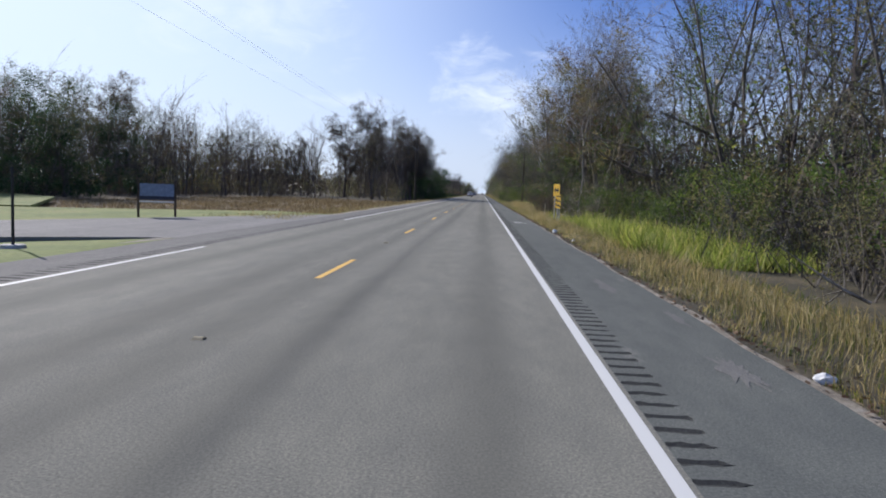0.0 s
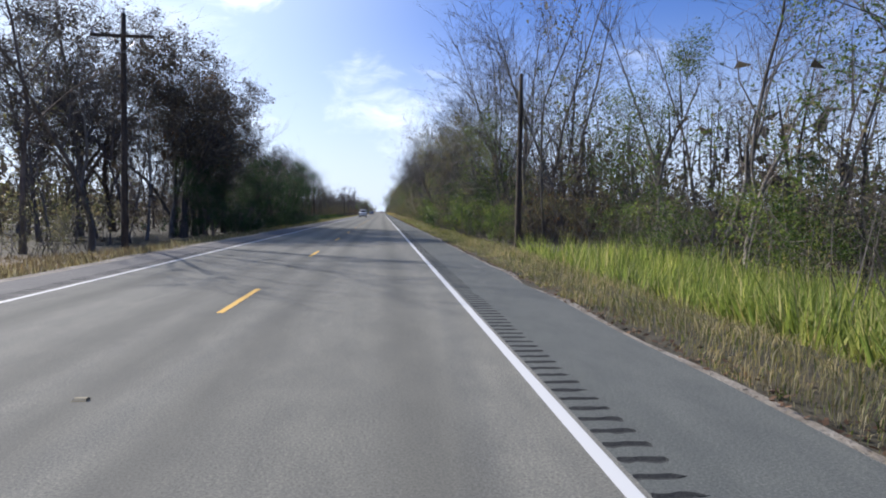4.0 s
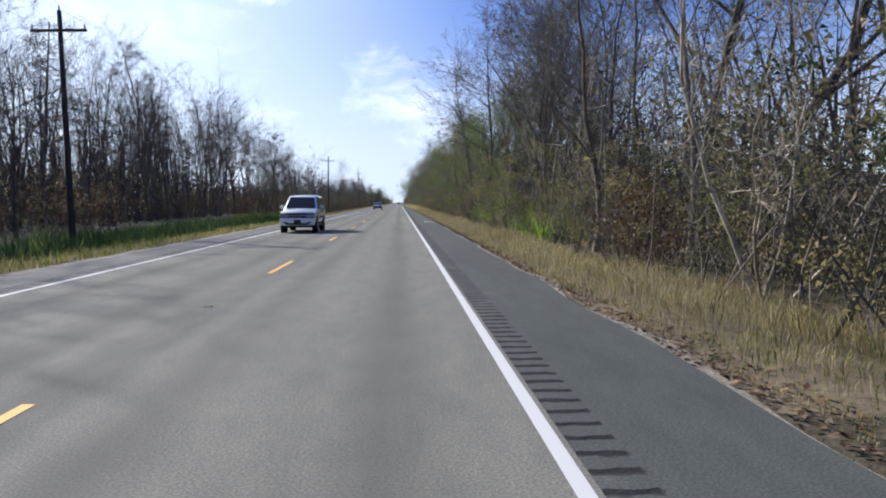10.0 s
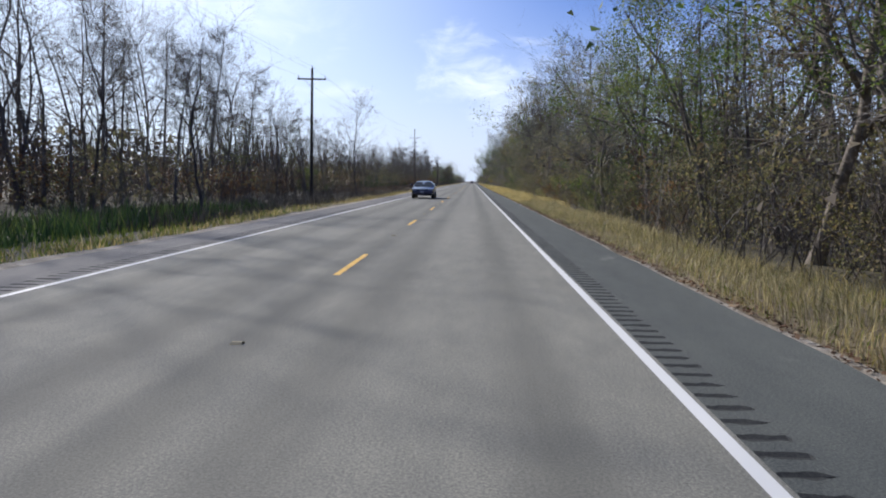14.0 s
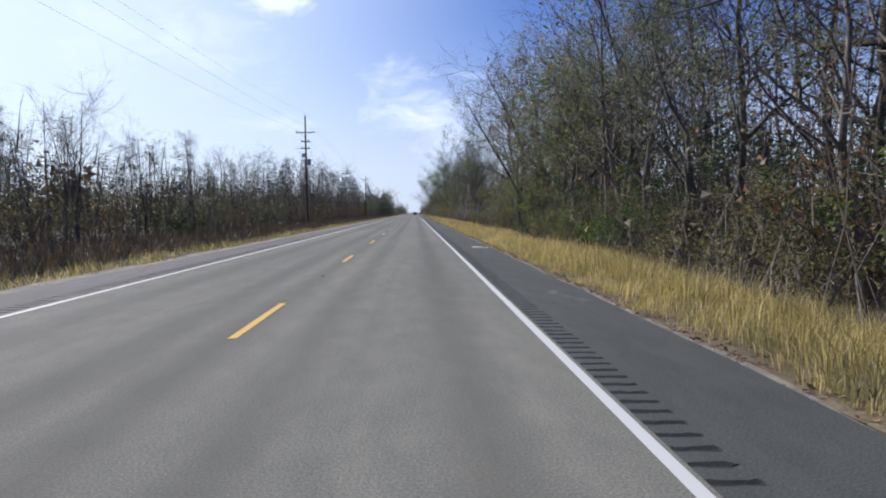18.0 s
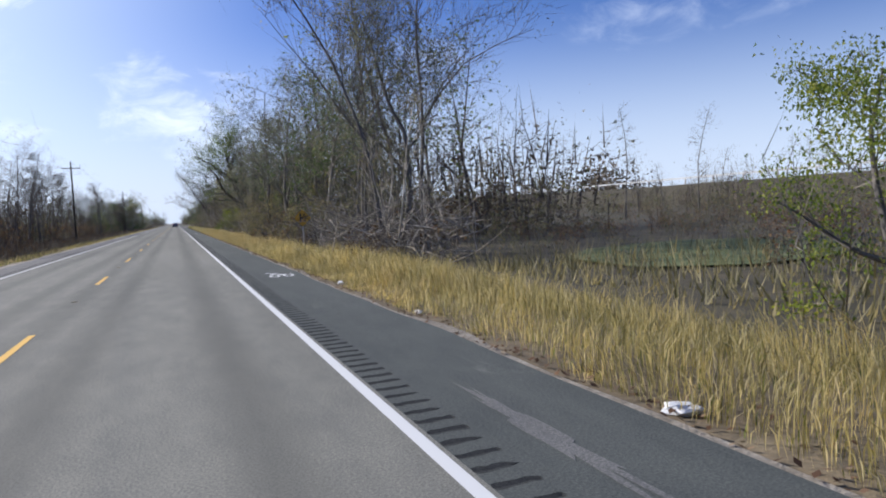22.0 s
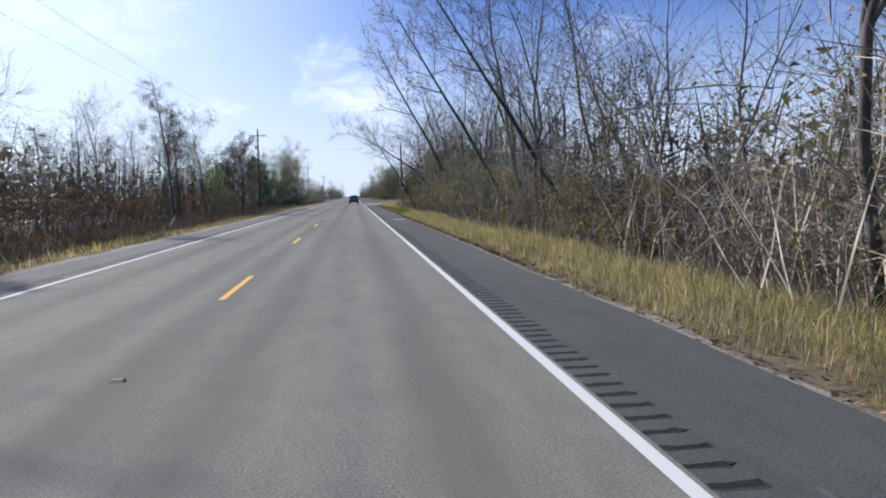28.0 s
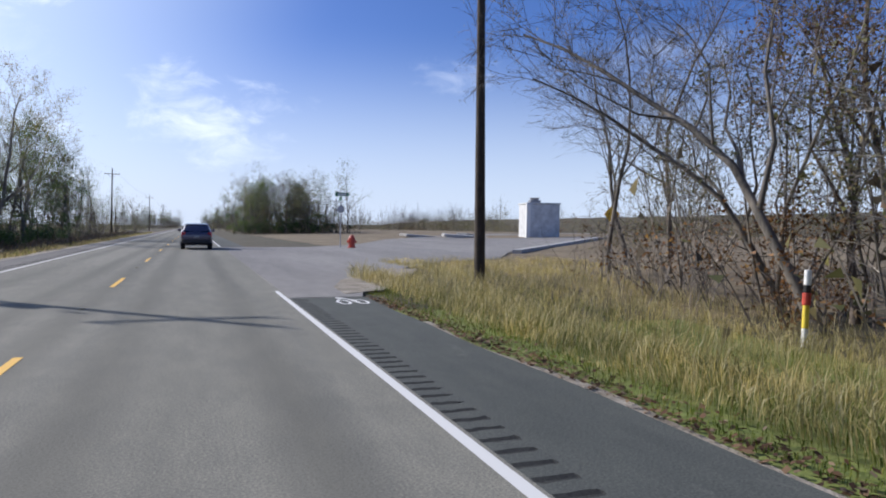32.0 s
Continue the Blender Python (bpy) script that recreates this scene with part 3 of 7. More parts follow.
def grow(wood, tips, rng, p, d, length, r, depth, spec):
    """One limb and its side limbs; notes points where leaves may sit."""
    lite = spec.get("lite", False)
    segs = ((4, 2) if lite else (8, 4, 2))[depth]
    pts = curve_pts(rng, p, d, length, segs, spec["wiggle"] * (spec.get("bend", 0.45) if depth == 0 else 1), spec["lift"] if depth else 0.02)
    tip_r = max(0.006, r * 0.2)
    radii = [r + (tip_r - r) * (i / segs) ** 0.85 for i in range(segs + 1)]
    if depth == 0:
        radii[0] *= 1.4
    wood.tube(pts, radii, ((4, 3) if lite else (7, 4, 3))[depth])
    if depth >= spec["leaf_from"]:
        for i in range(1, segs + 1):
            tips.append(pts[i])
    if depth == spec["depth"]:
        for _ in range(spec["twigs"]):
            i = rng.randrange(segs)
            q = pts[i].lerp(pts[i + 1], rng.random())
            along = (pts[i + 1] - pts[i]).normalized()
            nd = (along + Vector((rng.gauss(0, 0.6), rng.gauss(0, 0.6), rng.gauss(spec["lift"] * 2, 0.5)))).normalized()
            L = length * rng.uniform(0.3, 0.8)
            w = spec.get("twig", 0.009)
            sliver(wood, q, nd, L, w, rng)
            tips.append(q + nd * L * 0.7)
            for _k in range(spec.get("fine", 2)):
                fd = (nd + Vector((rng.gauss(0, 0.5), rng.gauss(0, 0.5), rng.gauss(spec["lift"], 0.45)))).normalized()
                sliver(wood, q + nd * L * rng.uniform(0.2, 0.8), fd, L * rng.uniform(0.35, 0.7), w * 0.62, rng)
        return
    n = spec["kids"][depth]
    forks = spec.get("forks", 2) if depth == 0 else 0
    for k in range(n):
        a = spec["bare"] + (1 - spec["bare"]) * (k + rng.random()) / n if depth == 0 else 0.2 + 0.8 * (k + rng.random()) / n
        a = min(a, 0.98)
        i = min(int(a * segs), segs - 1)
        q = pts[i].lerp(pts[i + 1], a * segs - i)
        along = (pts[i + 1] - pts[i]).normalized()
        side = along.cross(Vector((rng.gauss(0, 1), rng.gauss(0, 1), rng.gauss(0, 1)))).normalized()
        big = k < forks
        ang = radians(rng.uniform(*spec["angle"])) * (0.7 if big else 1)
        nd = along * math.cos(ang) + side * math.sin(ang)
        rr = radii[i] + (radii[i + 1] - radii[i]) * (a * segs - i)
        shrink = (1.0 - spec["taper"] * a) if depth == 0 else 1.0
        grow(wood, tips, rng, q, nd, length * spec["ratio"][depth] * shrink * rng.uniform(0.75, 1.25) * (1.25 if big else 1), max(0.01, rr * (0.72 if big else spec["thin"])), depth + 1, spec)


def tree_kind(kind, seed, height, r, spec, bark, leaf=None, leaves=0, size=0.3, label="", spread=0.35, droop=0.2, moss=None):
    """Builds one tree standing at the origin; returns its Empty."""
    rng = random.Random(seed)
    root = new(kind)
    root.empty_display_size = 0.3
    tagged(root, label, "tree")
    wood, tips = Geo(), []
    stems = spec.get("stems", 1)
    for s in range(stems):
        lean = Vector((rng.gauss(0, spec["lean"]), rng.gauss(0, spec["lean"]), 1))
        if "tilt" in spec:
            lean += Vector(spec["tilt"])
        grow(wood, tips, rng, Vector((rng.uniform(-.3, .3), rng.uniform(-.3, .3), -0.3)) * (1 if stems > 1 else 0) + Vector((0, 0, -0.4)), lean,
             height * (1 if s == 0 else rng.uniform(0.6, 0.95)), r * (1 if s == 0 else rng.uniform(0.5, 0.8)), 0, spec)
    part("trunk", wood, bark, root, smooth=True)
    if leaf and leaves:
        g = Geo()
        lite = spec.get("lite", False)
        # leaves gather round some of the twigs, with gaps between
        holds = tips if lite or leaves < 1000 else rng.sample(tips, min(len(tips), max(40, leaves // 40)))
        for _ in range(leaves if lite else leaves * 4 // 10):
            t = rng.choice(holds)
            k = spread if lite or leaves < 1000 else spread * 0.72
            p = t + Vector(tuple(max(-1.7, min(1.7, rng.gauss(0, 1))) * k for _a in range(3)))
            if p.z < 2.4 and p.x * p.x + p.y * p.y > 6.0:
                continue
            if lite:
                g.leaf(p, size * rng.uniform(0.6, 1.3), rng, droop)
            else:
                g.tuft(p, size * 0.78, rng, droop, 4, 0.13)
        if moss:
            for _ in range(moss):
                t = rng.choice(tips)
                g.leaf(t, 0.12, rng, 3.0, 7)
        part("crown", g, leaf, root)
    return root


HIDDEN = []


def proto(*a, **k):
    ob = tree_kind(*a, **k)
    HIDDEN.append(ob)
    return ob


BARE = dict(depth=2, kids=(12, 6), ratio=(0.43, 0.48), angle=(26, 64), wiggle=0.27, lift=0.09, lean=0.09, bare=0.26, taper=0.5, thin=0.46, leaf_from=1, twigs=9, bend=0.55)
UPRIGHT = dict(BARE, kids=(11, 6), ratio=(0.36, 0.48), angle=(18, 52), bare=0.3, lean=0.06, bend=0.48)
WIDE = dict(BARE, kids=(12, 7), ratio=(0.48, 0.46), angle=(34, 76), bare=0.24, lean=0.10, twigs=6, fine=1, forks=3)
CROOK = dict(BARE, kids=(10, 6), ratio=(0.5, 0.5), angle=(30, 70), wiggle=0.36, bend=0.42, bare=0.34, forks=4, twigs=10)
CYP = dict(depth=1, kids=(46,), ratio=(0.21,), angle=(62, 98), wiggle=0.13, lift=0.02, lean=0.03, bare=0.46, taper=0.55, thin=0.28, leaf_from=1, twigs=9, fine=2, bend=0.3, forks=0)
LEAN = dict(BARE, lean=0.02, tilt=(-0.5, -0.1, 0), kids=(8, 5), ratio=(0.3, 0.48), angle=(20, 48), bare=0.62, bend=0.14, forks=1)
CLUMP = dict(BARE, stems=4, kids=(6, 4), ratio=(0.3, 0.5), lean=0.22, bare=0.28, angle=(18, 50), twigs=8, forks=1)
BIG = dict(WIDE, kids=(15, 8), ratio=(0.55, 0.5), tilt=(-0.35, 0.15, 0), bare=0.22, twigs=8)

TREES = {
    "bare": [proto("bare_tree", s, h, 0.15, BARE, b, LEAF_GREY, 90, 0.06, label="tall leafless grey hardwood with fine twigs at the forest edge") for s, h, b in ((1, 14.5, BARK_GREY), (2, 13, BARK_GREY), (3, 15, BARK_DARK))],
    "upright": [proto("bare_tree", s, h, 0.11, UPRIGHT, b, LEAF_GREY, 500, 0.07, label="slender bare tree with steep limbs and a few leaves") for s, h, b in ((4, 15, BARK_GREY), (5, 14, BARK_GREY))],
    "pale": [proto("pale_tree", s, h, 0.095, dict(UPRIGHT, bare=0.4), BARK_PALE, LEAF_GREY, 90, 0.07, label="pale-barked slender tree with steep bare limbs") for s, h in ((25, 15.5), (26, 14))],
    # bare trees for the left side, their backlit shade put into darker bark
    "darkbare": [proto("bare_tree", s, h, 0.15, CROOK, BARK_DARK, LEAF_CYPRESS, 40, 0.06, label="leafless swamp tree with crooked limbs, bark coloured dark as if backlit") for s, h in ((23, 14), (24, 15.5), (28, 13), (29, 16))],
    "oak": [proto("oak_tree", s, 13, 0.22, WIDE, BARK_GREY, l, 3000, 0.085, label=t, spread=0.45) for s, l, t in ((6, LEAF_OLIVE, "broad oak with thinning olive-brown autumn leaves"), (27, LEAF_OLIVE, "broad oak with thinning olive-brown autumn leaves"), (7, LEAF_RUST, "broad oak with rust-brown autumn leaves"))],
    "green": [proto("leafy_tree", s, h, 0.17, WIDE, BARK_GREY, LEAF_GREEN, 3800, 0.085, label="leafy green tree with an uneven open crown", spread=0.5) for s, h in ((8, 11.5), (9, 10))],
    "greygreen": [proto("leafy_tree", s, h, 0.16, dict(BARE, twigs=6, fine=1), BARK_GREY, LEAF_GREY, 3200, 0.08, label="grey-green half-bare tree hung with thin leaves", spread=0.42, droop=0.8) for s, h in ((10, 12.5), (11, 11))],
    "rust": [proto("autumn_tree", 12, 9, 0.12, dict(BARE, twigs=6, fine=1), BARK_DARK, LEAF_RUST, 2800, 0.08, label="small tree with rust-red autumn leaves", spread=0.4)],
    "yellow": [proto("willow_tree", 13, 7.0, 0.14, dict(WIDE, bare=0.15), BARK_GREY, LEAF_YELLOW, 6500, 0.085, label="yellow-green willow with a dense drooping crown", spread=0.45, droop=1.2)],
    "cypress": [proto("cypress_tree", s, h, 0.17, CYP, BARK_GREY, LEAF_CYPRESS, 2300, 0.075, label="tall swamp cypress with short level branches and brown needles", spread=0.24) for s, h in ((14, 15), (15, 13), (16, 16.5))],
    "crook": [proto("bare_tree", s, h, 0.24, CROOK, BARK_BLACK, LEAF_GREY, 60, 0.06, label="big dark leafless tree with heavy crooked spreading limbs") for s, h in ((30, 15), (31, 16.5))],
    "lean": [proto("leaning_tree", 17, 16, 0.17, LEAN, BARK_BLACK, LEAF_GREY, 500, 0.09, label="dark leaning trunk with a bare twiggy crown")],
    "clump": [proto("bare_clump", s, 9.5, 0.08, CLUMP, b, LEAF_OLIVE, 700, 0.085, label="clump of thin grey stems leaning apart") for s, b in ((18, BARK_GREY), (19, BARK_PALE))],
    "evergreen": [proto("evergreen_tree", 20, 9, 0.16, dict(WIDE, bare=0.08), BARK_DARK, LEAF_DARK, 5200, 0.10, label="dark evergreen tree, dense to the ground", spread=0.5)],
    "willow_big": [proto("willow_tree", 21, 14, 0.62, BIG, BARK_BLACK, LEAF_GREEN, 13000, 0.10, label="large old willow with a heavy dark leaning trunk", spread=0.55, droop=0.9)],
    "broad": [proto("live_oak_tree", 22, 17, 0.4, dict(WIDE, kids=(14, 8), ratio=(0.5, 0.5), bare=0.2), BARK_DARK, LEAF_CYPRESS, 15000, 0.155, label="big broad tree with a dense grey-brown rounded crown", spread=0.6)],
}


def shrub_kind(seed, h, w, stems, bark, leaf, leaves, size, label, lite=False):
    rng = random.Random(seed)
    kind = "thicket" if h > 5 else "shrub"
    root = new(kind)
    tagged(root, label, kind)
    wood, g, tips = Geo(), Geo(), []
    for _ in range(stems):
        a = rng.uniform(0, 2 * math.pi)
        q = Vector((rng.gauss(0, w * 0.33), rng.gauss(0, w * 0.33), -0.1))
        d = Vector((math.cos(a) * rng.uniform(0, 0.6), math.sin(a) * rng.uniform(0, 0.6), 1))
        L = h * rng.uniform(0.5, 1.1)
        pts = curve_pts(rng, q, d, L, 3, 0.2, -0.02)
        if lite:
            for i in range(3):
                sliver(wood, pts[i], (pts[i + 1] - pts[i]).normalized(), L * 0.45, 0.022, rng)
        else:
            wood.tube(pts, [0.02, 0.015, 0.009, 0.004], 3)
        for p in pts[1:]:
            tips.append(p)
        for _k in range(6):
            i = rng.randrange(1, 4)
            nd = Vector((rng.gauss(0, 1), rng.gauss(0, 1), rng.gauss(0.4, 0.6))).normalized()
            sliver(wood, pts[i], nd, L * rng.uniform(0.15, 0.4), 0.009, rng)
            tips.append(pts[i] + nd * L * 0.25)
    holds = tips if lite else rng.sample(tips, min(len(tips), 30))
    for _ in range(leaves if lite else leaves * 4 // 10):
        p = rng.choice(holds) + Vector((rng.gauss(0, .2), rng.gauss(0, .2), rng.gauss(0, .16)))
        if lite:
            g.leaf(p, size * rng.uniform(0.6, 1.3), rng, 0.3)
        else:
            g.tuft(p, size * 0.85, rng, 0.3, 4, 0.11)
    tagged(part("woody_base", wood, bark, root), kind="stuff")
    tagged(part("foliage", g, leaf, root), kind="stuff")
    HIDDEN.append(root)
    return root


SHRUBS = {
    "olive": [shrub_kind(31, 3.6, 2.8, 34, BARK_GREY, LEAF_OLIVE, 1500, 0.052, "tangled olive-brown shrub along the ditch"), shrub_kind(32, 2.8, 3.0, 34, BARK_GREY, LEAF_OLIVE, 1500, 0.052, "tangled olive-brown shrub along the ditch")],
    "green": [shrub_kind(33, 3.0, 2.8, 24, BARK_GREY, LEAF_GREEN, 1900, 0.068, "leafy green shrub at the forest edge"), shrub_kind(34, 3.8, 3.0, 26, BARK_GREY, LEAF_GREEN, 2000, 0.068, "leafy green shrub at the forest edge")],
    "dry": [shrub_kind(35, 3.6, 3.0, 58, BARK_PALE, LEAF_GREY, 160, 0.08, "dry grey brush of bare stems"), shrub_kind(36, 2.6, 3.2, 58, BARK_GREY, LEAF_RUST, 180, 0.09, "dry grey brush of bare stems")],
    "rust": [shrub_kind(37, 3.0, 2.8, 30, BARK_DARK, LEAF_RUST, 1550, 0.063, "shrub with rust-brown autumn leaves")],
    "yellow": [shrub_kind(38, 3.4, 3.0, 24, BARK_GREY, LEAF_YELLOW, 3600, 0.055, "bright yellow-green leafy bush beside the ditch")],
    "thicket": [shrub_kind(52, 6.2, 3.2, 46, BARK_GREY, LEAF_OLIVE, 1100, 0.055, "tall tangled thicket of grey stems and small olive leaves"), shrub_kind(53, 5.4, 3.4, 46, BARK_DARK, LEAF_OLIVE, 1300, 0.055, "tall tangled thicket of dark stems and small olive leaves")],
    "vine": [shrub_kind(54, 6.0, 3.0, 34, BARK_DARK, LEAF_GREEN, 1900, 0.06, "tall vine-hung green thicket at the forest edge"), shrub_kind(55, 6.5, 3.2, 34, BARK_DARK, LEAF_DARK, 2000, 0.065, "tall dark green vine-hung thicket")],
    "rusty": [shrub_kind(56, 6.0, 3.2, 52, BARK_DARK, LEAF_RUST, 750, 0.055, "tall brown thicket of bare stems and dead leaves")],
    "dark": [shrub_kind(39, 3.4, 3.2, 22, BARK_DARK, LEAF_DARK, 1800, 0.09, "dark green evergreen bush beside the road")],
}
PLACE = random.Random(77)


def plant(table, kind, x, y, scale=1.0, group="", turn=None, which=None):
    rng = PLACE
    src = rng.choice(table[kind]) if which is None else table[kind][which]
    rz = rng.uniform(0, 360) if turn is None else turn
    s = scale * rng.uniform(0.92, 1.08)
    m = pose(x, y, ground_z(x, y) - 0.05, 0, 0, rz) @ Matrix.Diagonal((s, s, s * rng.uniform(0.95, 1.05), 1))
    ob = copy_thing(src, m)
    if group:
        ob["group"] = group
    return ob


def pick(rng, mix):
    t = rng.random() * sum(w for _, w in mix)
    for k, w in mix:
        t -= w
        if t <= 0:
            return k
    return mix[-1][0]


# stretches: y0, y1, first row's x, scale, tree mix, shrub mix, spacing of trees
RIGHT = [
    (-20, 26, 11.8, 0.84, [("bare", 3), ("upright", 2), ("oak", 1), ("greygreen", 1)], [("olive", 3), ("dry", 2), ("rust", 1), ("green", 1)], 4.2),
    (26, 60, 13.0, 1.08, [("bare", 3), ("oak", 3), ("green", 1), ("upright", 1)], [("olive", 2), ("green", 2)], 4.0),
    (60, 84, 11.3, 1.0, [("bare", 3), ("oak", 2), ("upright", 2), ("green", 1)], [("olive", 3), ("green", 1), ("rust", 1)], 4.0),
    (84, 100, 12.0, 0.8, [("clump", 2), ("oak", 1), ("upright", 1)], [("olive", 2), ("green", 1), ("rust", 1)], 5.5),
    (100, 128, 14.5, 0.8, [("bare", 2), ("green", 2), ("oak", 1)], [("olive", 2), ("green", 2)], 5.0),
    (128, 182, 10.5, 1.05, [("bare", 2), ("oak", 3), ("green", 2), ("upright", 1)], [("olive", 3), ("green", 3), ("rust", 1)], 3.8),
    (182, 225, 10.5, 1.0, [("bare", 3), ("upright", 3), ("oak", 2), ("greygreen", 1)], [("olive", 4), ("rust", 1), ("green", 2), ("dry", 2)], 3.8),
    (225, 262, 10.5, 1.0, [("bare", 3), ("upright", 3), ("clump", 1)], [("olive", 3), ("green", 1), ("rust", 1)], 3.8),
    (262, 298, 11.0, 1.08, [("oak", 3), ("green", 2), ("bare", 2), ("greygreen", 2)], [("olive", 4), ("green", 3)], 2.9),
    (298, 345, 10.5, 0.88, [("green", 3), ("greygreen", 2), ("oak", 1), ("rust", 1)], [("olive", 4), ("green", 2), ("rust", 1)], 3.8),
    (345, 400, 10.5, 0.92, [("greygreen", 3), ("bare", 2), ("oak", 1), ("green", 1)], [("olive", 4), ("green", 1), ("rust", 1)], 3.8),
    (400, 464, 11.0, 1.05, [("bare", 3), ("oak", 2), ("greygreen", 4), ("green", 1)], [("olive", 3), ("green", 2), ("dry", 1)], 2.9),
    (464, 477, 11.5, 0.72, [("greygreen", 1), ("clump", 3)], [("olive", 2), ("dry", 4)], 3.0),
    (503, 520, 10.5, 0.95, [("bare", 2), ("upright", 2)], [("dry", 1)], 5.5),
    (520, 560, 10.8, 1.05, [("greygreen", 4), ("green", 2), ("bare", 1)], [("olive", 3), ("dry", 2), ("green", 1)], 2.9),
    (560, 600, 11.0, 1.0, [("greygreen", 3), ("bare", 2), ("clump", 1)], [("olive", 3), ("dry", 2)], 3.8),
    (600, 680, 10.0, 0.92, [("bare", 4), ("clump", 3), ("upright", 1)], [("dry", 4), ("olive", 3)], 3.6),
    (680, 708, 10.8, 0.95, [("bare", 4), ("clump", 2), ("greygreen", 1)], [("dry", 4), ("rust", 1), ("olive", 2)], 2.5),
    (708, 722, 13.5, 0.75, [("bare", 2), ("clump", 2)], [("dry", 3), ("rust", 1)], 4.0),
]
LEFT = [
    (12, 118, -40.0, 0.8, [("bare", 3), ("upright", 2), ("oak", 2)], [("olive", 1), ("rust", 1)], 5.0),
    (118, 165, -12.5, 0.9, [("darkbare", 3), ("oak", 1), ("upright", 2)], [("dark", 3), ("olive", 2)], 7.5),
    (165, 205, -16.5, 0.84, [("darkbare", 3), ("oak", 1)], [("dark", 2), ("olive", 2)], 4.6),
    (205, 265, -19.0, 0.85, [("darkbare", 4), ("darkbare", 2), ("cypress", 1)], [("rust", 2), ("olive", 2)], 4.2),
    (265, 345, -26.5, 1.2, [("darkbare", 3), ("upright", 2), ("cypress", 3)], [("rust", 4), ("olive", 1)], 4.2),
    (345, 420, -20.0, 0.75, [("cypress", 3), ("darkbare", 2), ("green", 1)], [("olive", 2), ("rust", 2), ("green", 1)], 4.8),
    (420, 520, -21.0, 0.62, [("cypress", 3), ("darkbare", 2), ("greygreen", 1)], [("olive", 2), ("dark", 1)], 5.0),
    (520, 660, -20.0, 0.9, [("cypress", 6), ("darkbare", 1)], [("rust", 2), ("olive", 2)], 4.6),
    (660, 720, -21.0, 0.72, [("greygreen", 2), ("darkbare", 2), ("cypress", 1)], [("olive", 2), ("rust", 2)], 4.6),
    (720, 800, -19.5, 0.8, [("green", 3), ("greygreen", 2)], [("olive", 1), ("green", 2)], 5.0),
]


def plant_edges():
    rng = random.Random(5)
    for side, table in ((1, RIGHT), (-1, LEFT)):
        for y0, y1, x0, sc, mixt, mixs, step in table:
            y = y0 + step / 2
            while y < y1:
                plant(TREES, pick(rng, mixt), x0 + side * abs(rng.gauss(1.2, 1.3)), y + rng.uniform(-1, 1), sc * rng.uniform(0.8, 1.12), "trees of the forest edge")
                y += step * (1.05 if side > 0 else 1.15) * rng.uniform(0.8, 1.3)
            y = y0 + 1
            while y < y1:
                x = x0 - side * rng.uniform(-1.5, 1.2)
                if 706 < y < 714 and 0 < x < 14.3:
                    x = 14.8
                plant(SHRUBS, pick(rng, mixs), x, y, rng.uniform(0.8, 1.25) * (1 if side > 0 else 0.9), "shrubs of the forest edge")
                y += (3.35 if side > 0 else 20.0) * rng.uniform(0.8, 1.25)


plant_edges()


def plant_thickets():
    """The tall tangle between the first trunks, thickest where the wood is closed."""
    rng = random.Random(15)
    for y0, y1, x0, sc, mixt, mixs, step in RIGHT:
        if y0 in (84, 503, 708):
            continue
        kinds = {k: w for k, w in mixs}
        mix = [("thicket", 2 + kinds.get("olive", 0)), ("rusty", 1 + kinds.get("rust", 0) + 0.7 * kinds.get("dry", 0)), ("vine", 0.4 + kinds.get("green", 0))]
        if y0 in (600, 680):
            mix = [("dry", 4), ("rusty", 1)]
        y = y0 + 1.0
        while y < y1 - 1:
            kind = pick(rng, mix)
            plant(SHRUBS, kind, x0 + rng.uniform(0.9, 3.4), y, sc * rng.uniform(0.7, 1.1) * (1.5 if kind == "dry" else 1), "thickets between the trunks")
            y += 2.7 * rng.uniform(0.8, 1.25)


plant_thickets()


def baked(src):
    """Wood and leaf arrays of a built tree, for the joined woods."""
    out = []
    for c in src.children:
        me = c.data
        v = np.empty(len(me.vertices) * 3)
        me.vertices.foreach_get("co", v)
        f = np.array([t for p in me.polygons for t in ([tuple(p.vertices)] if len(p.vertices) == 3 else [(p.vertices[0], p.vertices[1], p.vertices[2]), (p.vertices[0], p.vertices[2], p.vertices[3])])], dtype=np.int32)
        out.append((c.name.split(".")[0], v.reshape(-1, 3), f))
    return out


def joined(name, groups, label, category):
    """groups: material -> list of (verts, faces). One object of kind stuff, a part for each material."""
    for mat, lst in groups.items():
        vs, fs, off = [], [], 0
        for v, f in lst:
            vs.append(v)
            fs.append(f + off)
            off += len(v)
        V, F = np.concatenate(vs), np.concatenate(fs)
        me = bpy.data.meshes.new(name)
        me.vertices.add(len(V))
        me.vertices.foreach_set("co", V.astype(np.float32).ravel())
        me.loops.add(F.size)
        me.loops.foreach_set("vertex_index", F.astype(np.int32).ravel())
        me.polygons.add(len(F))
        me.polygons.foreach_set("loop_start", np.arange(0, F.size, F.shape[1], dtype=np.int32))
        me.update(calc_edges=True)
        me.materials.append(mat)
        ob = new(name, me)
        tagged(ob, label, category, kind="stuff")


# the woods behind the first row, joined
SIMPLE = dict(depth=1, kids=(12,), ratio=(0.40,), angle=(24, 66), wiggle=0.26, lift=0.08, lean=0.13, bare=0.24, taper=0.5, thin=0.45, leaf_from=1, twigs=8, fine=1, lite=True, twig=0.014, bend=0.5)
SIMPLE_C = dict(SIMPLE, kids=(22,), ratio=(0.19,), angle=(62, 98), lift=0.02, lean=0.03, bare=0.33, taper=0.6, thin=0.25, twigs=4, leaf_from=1)


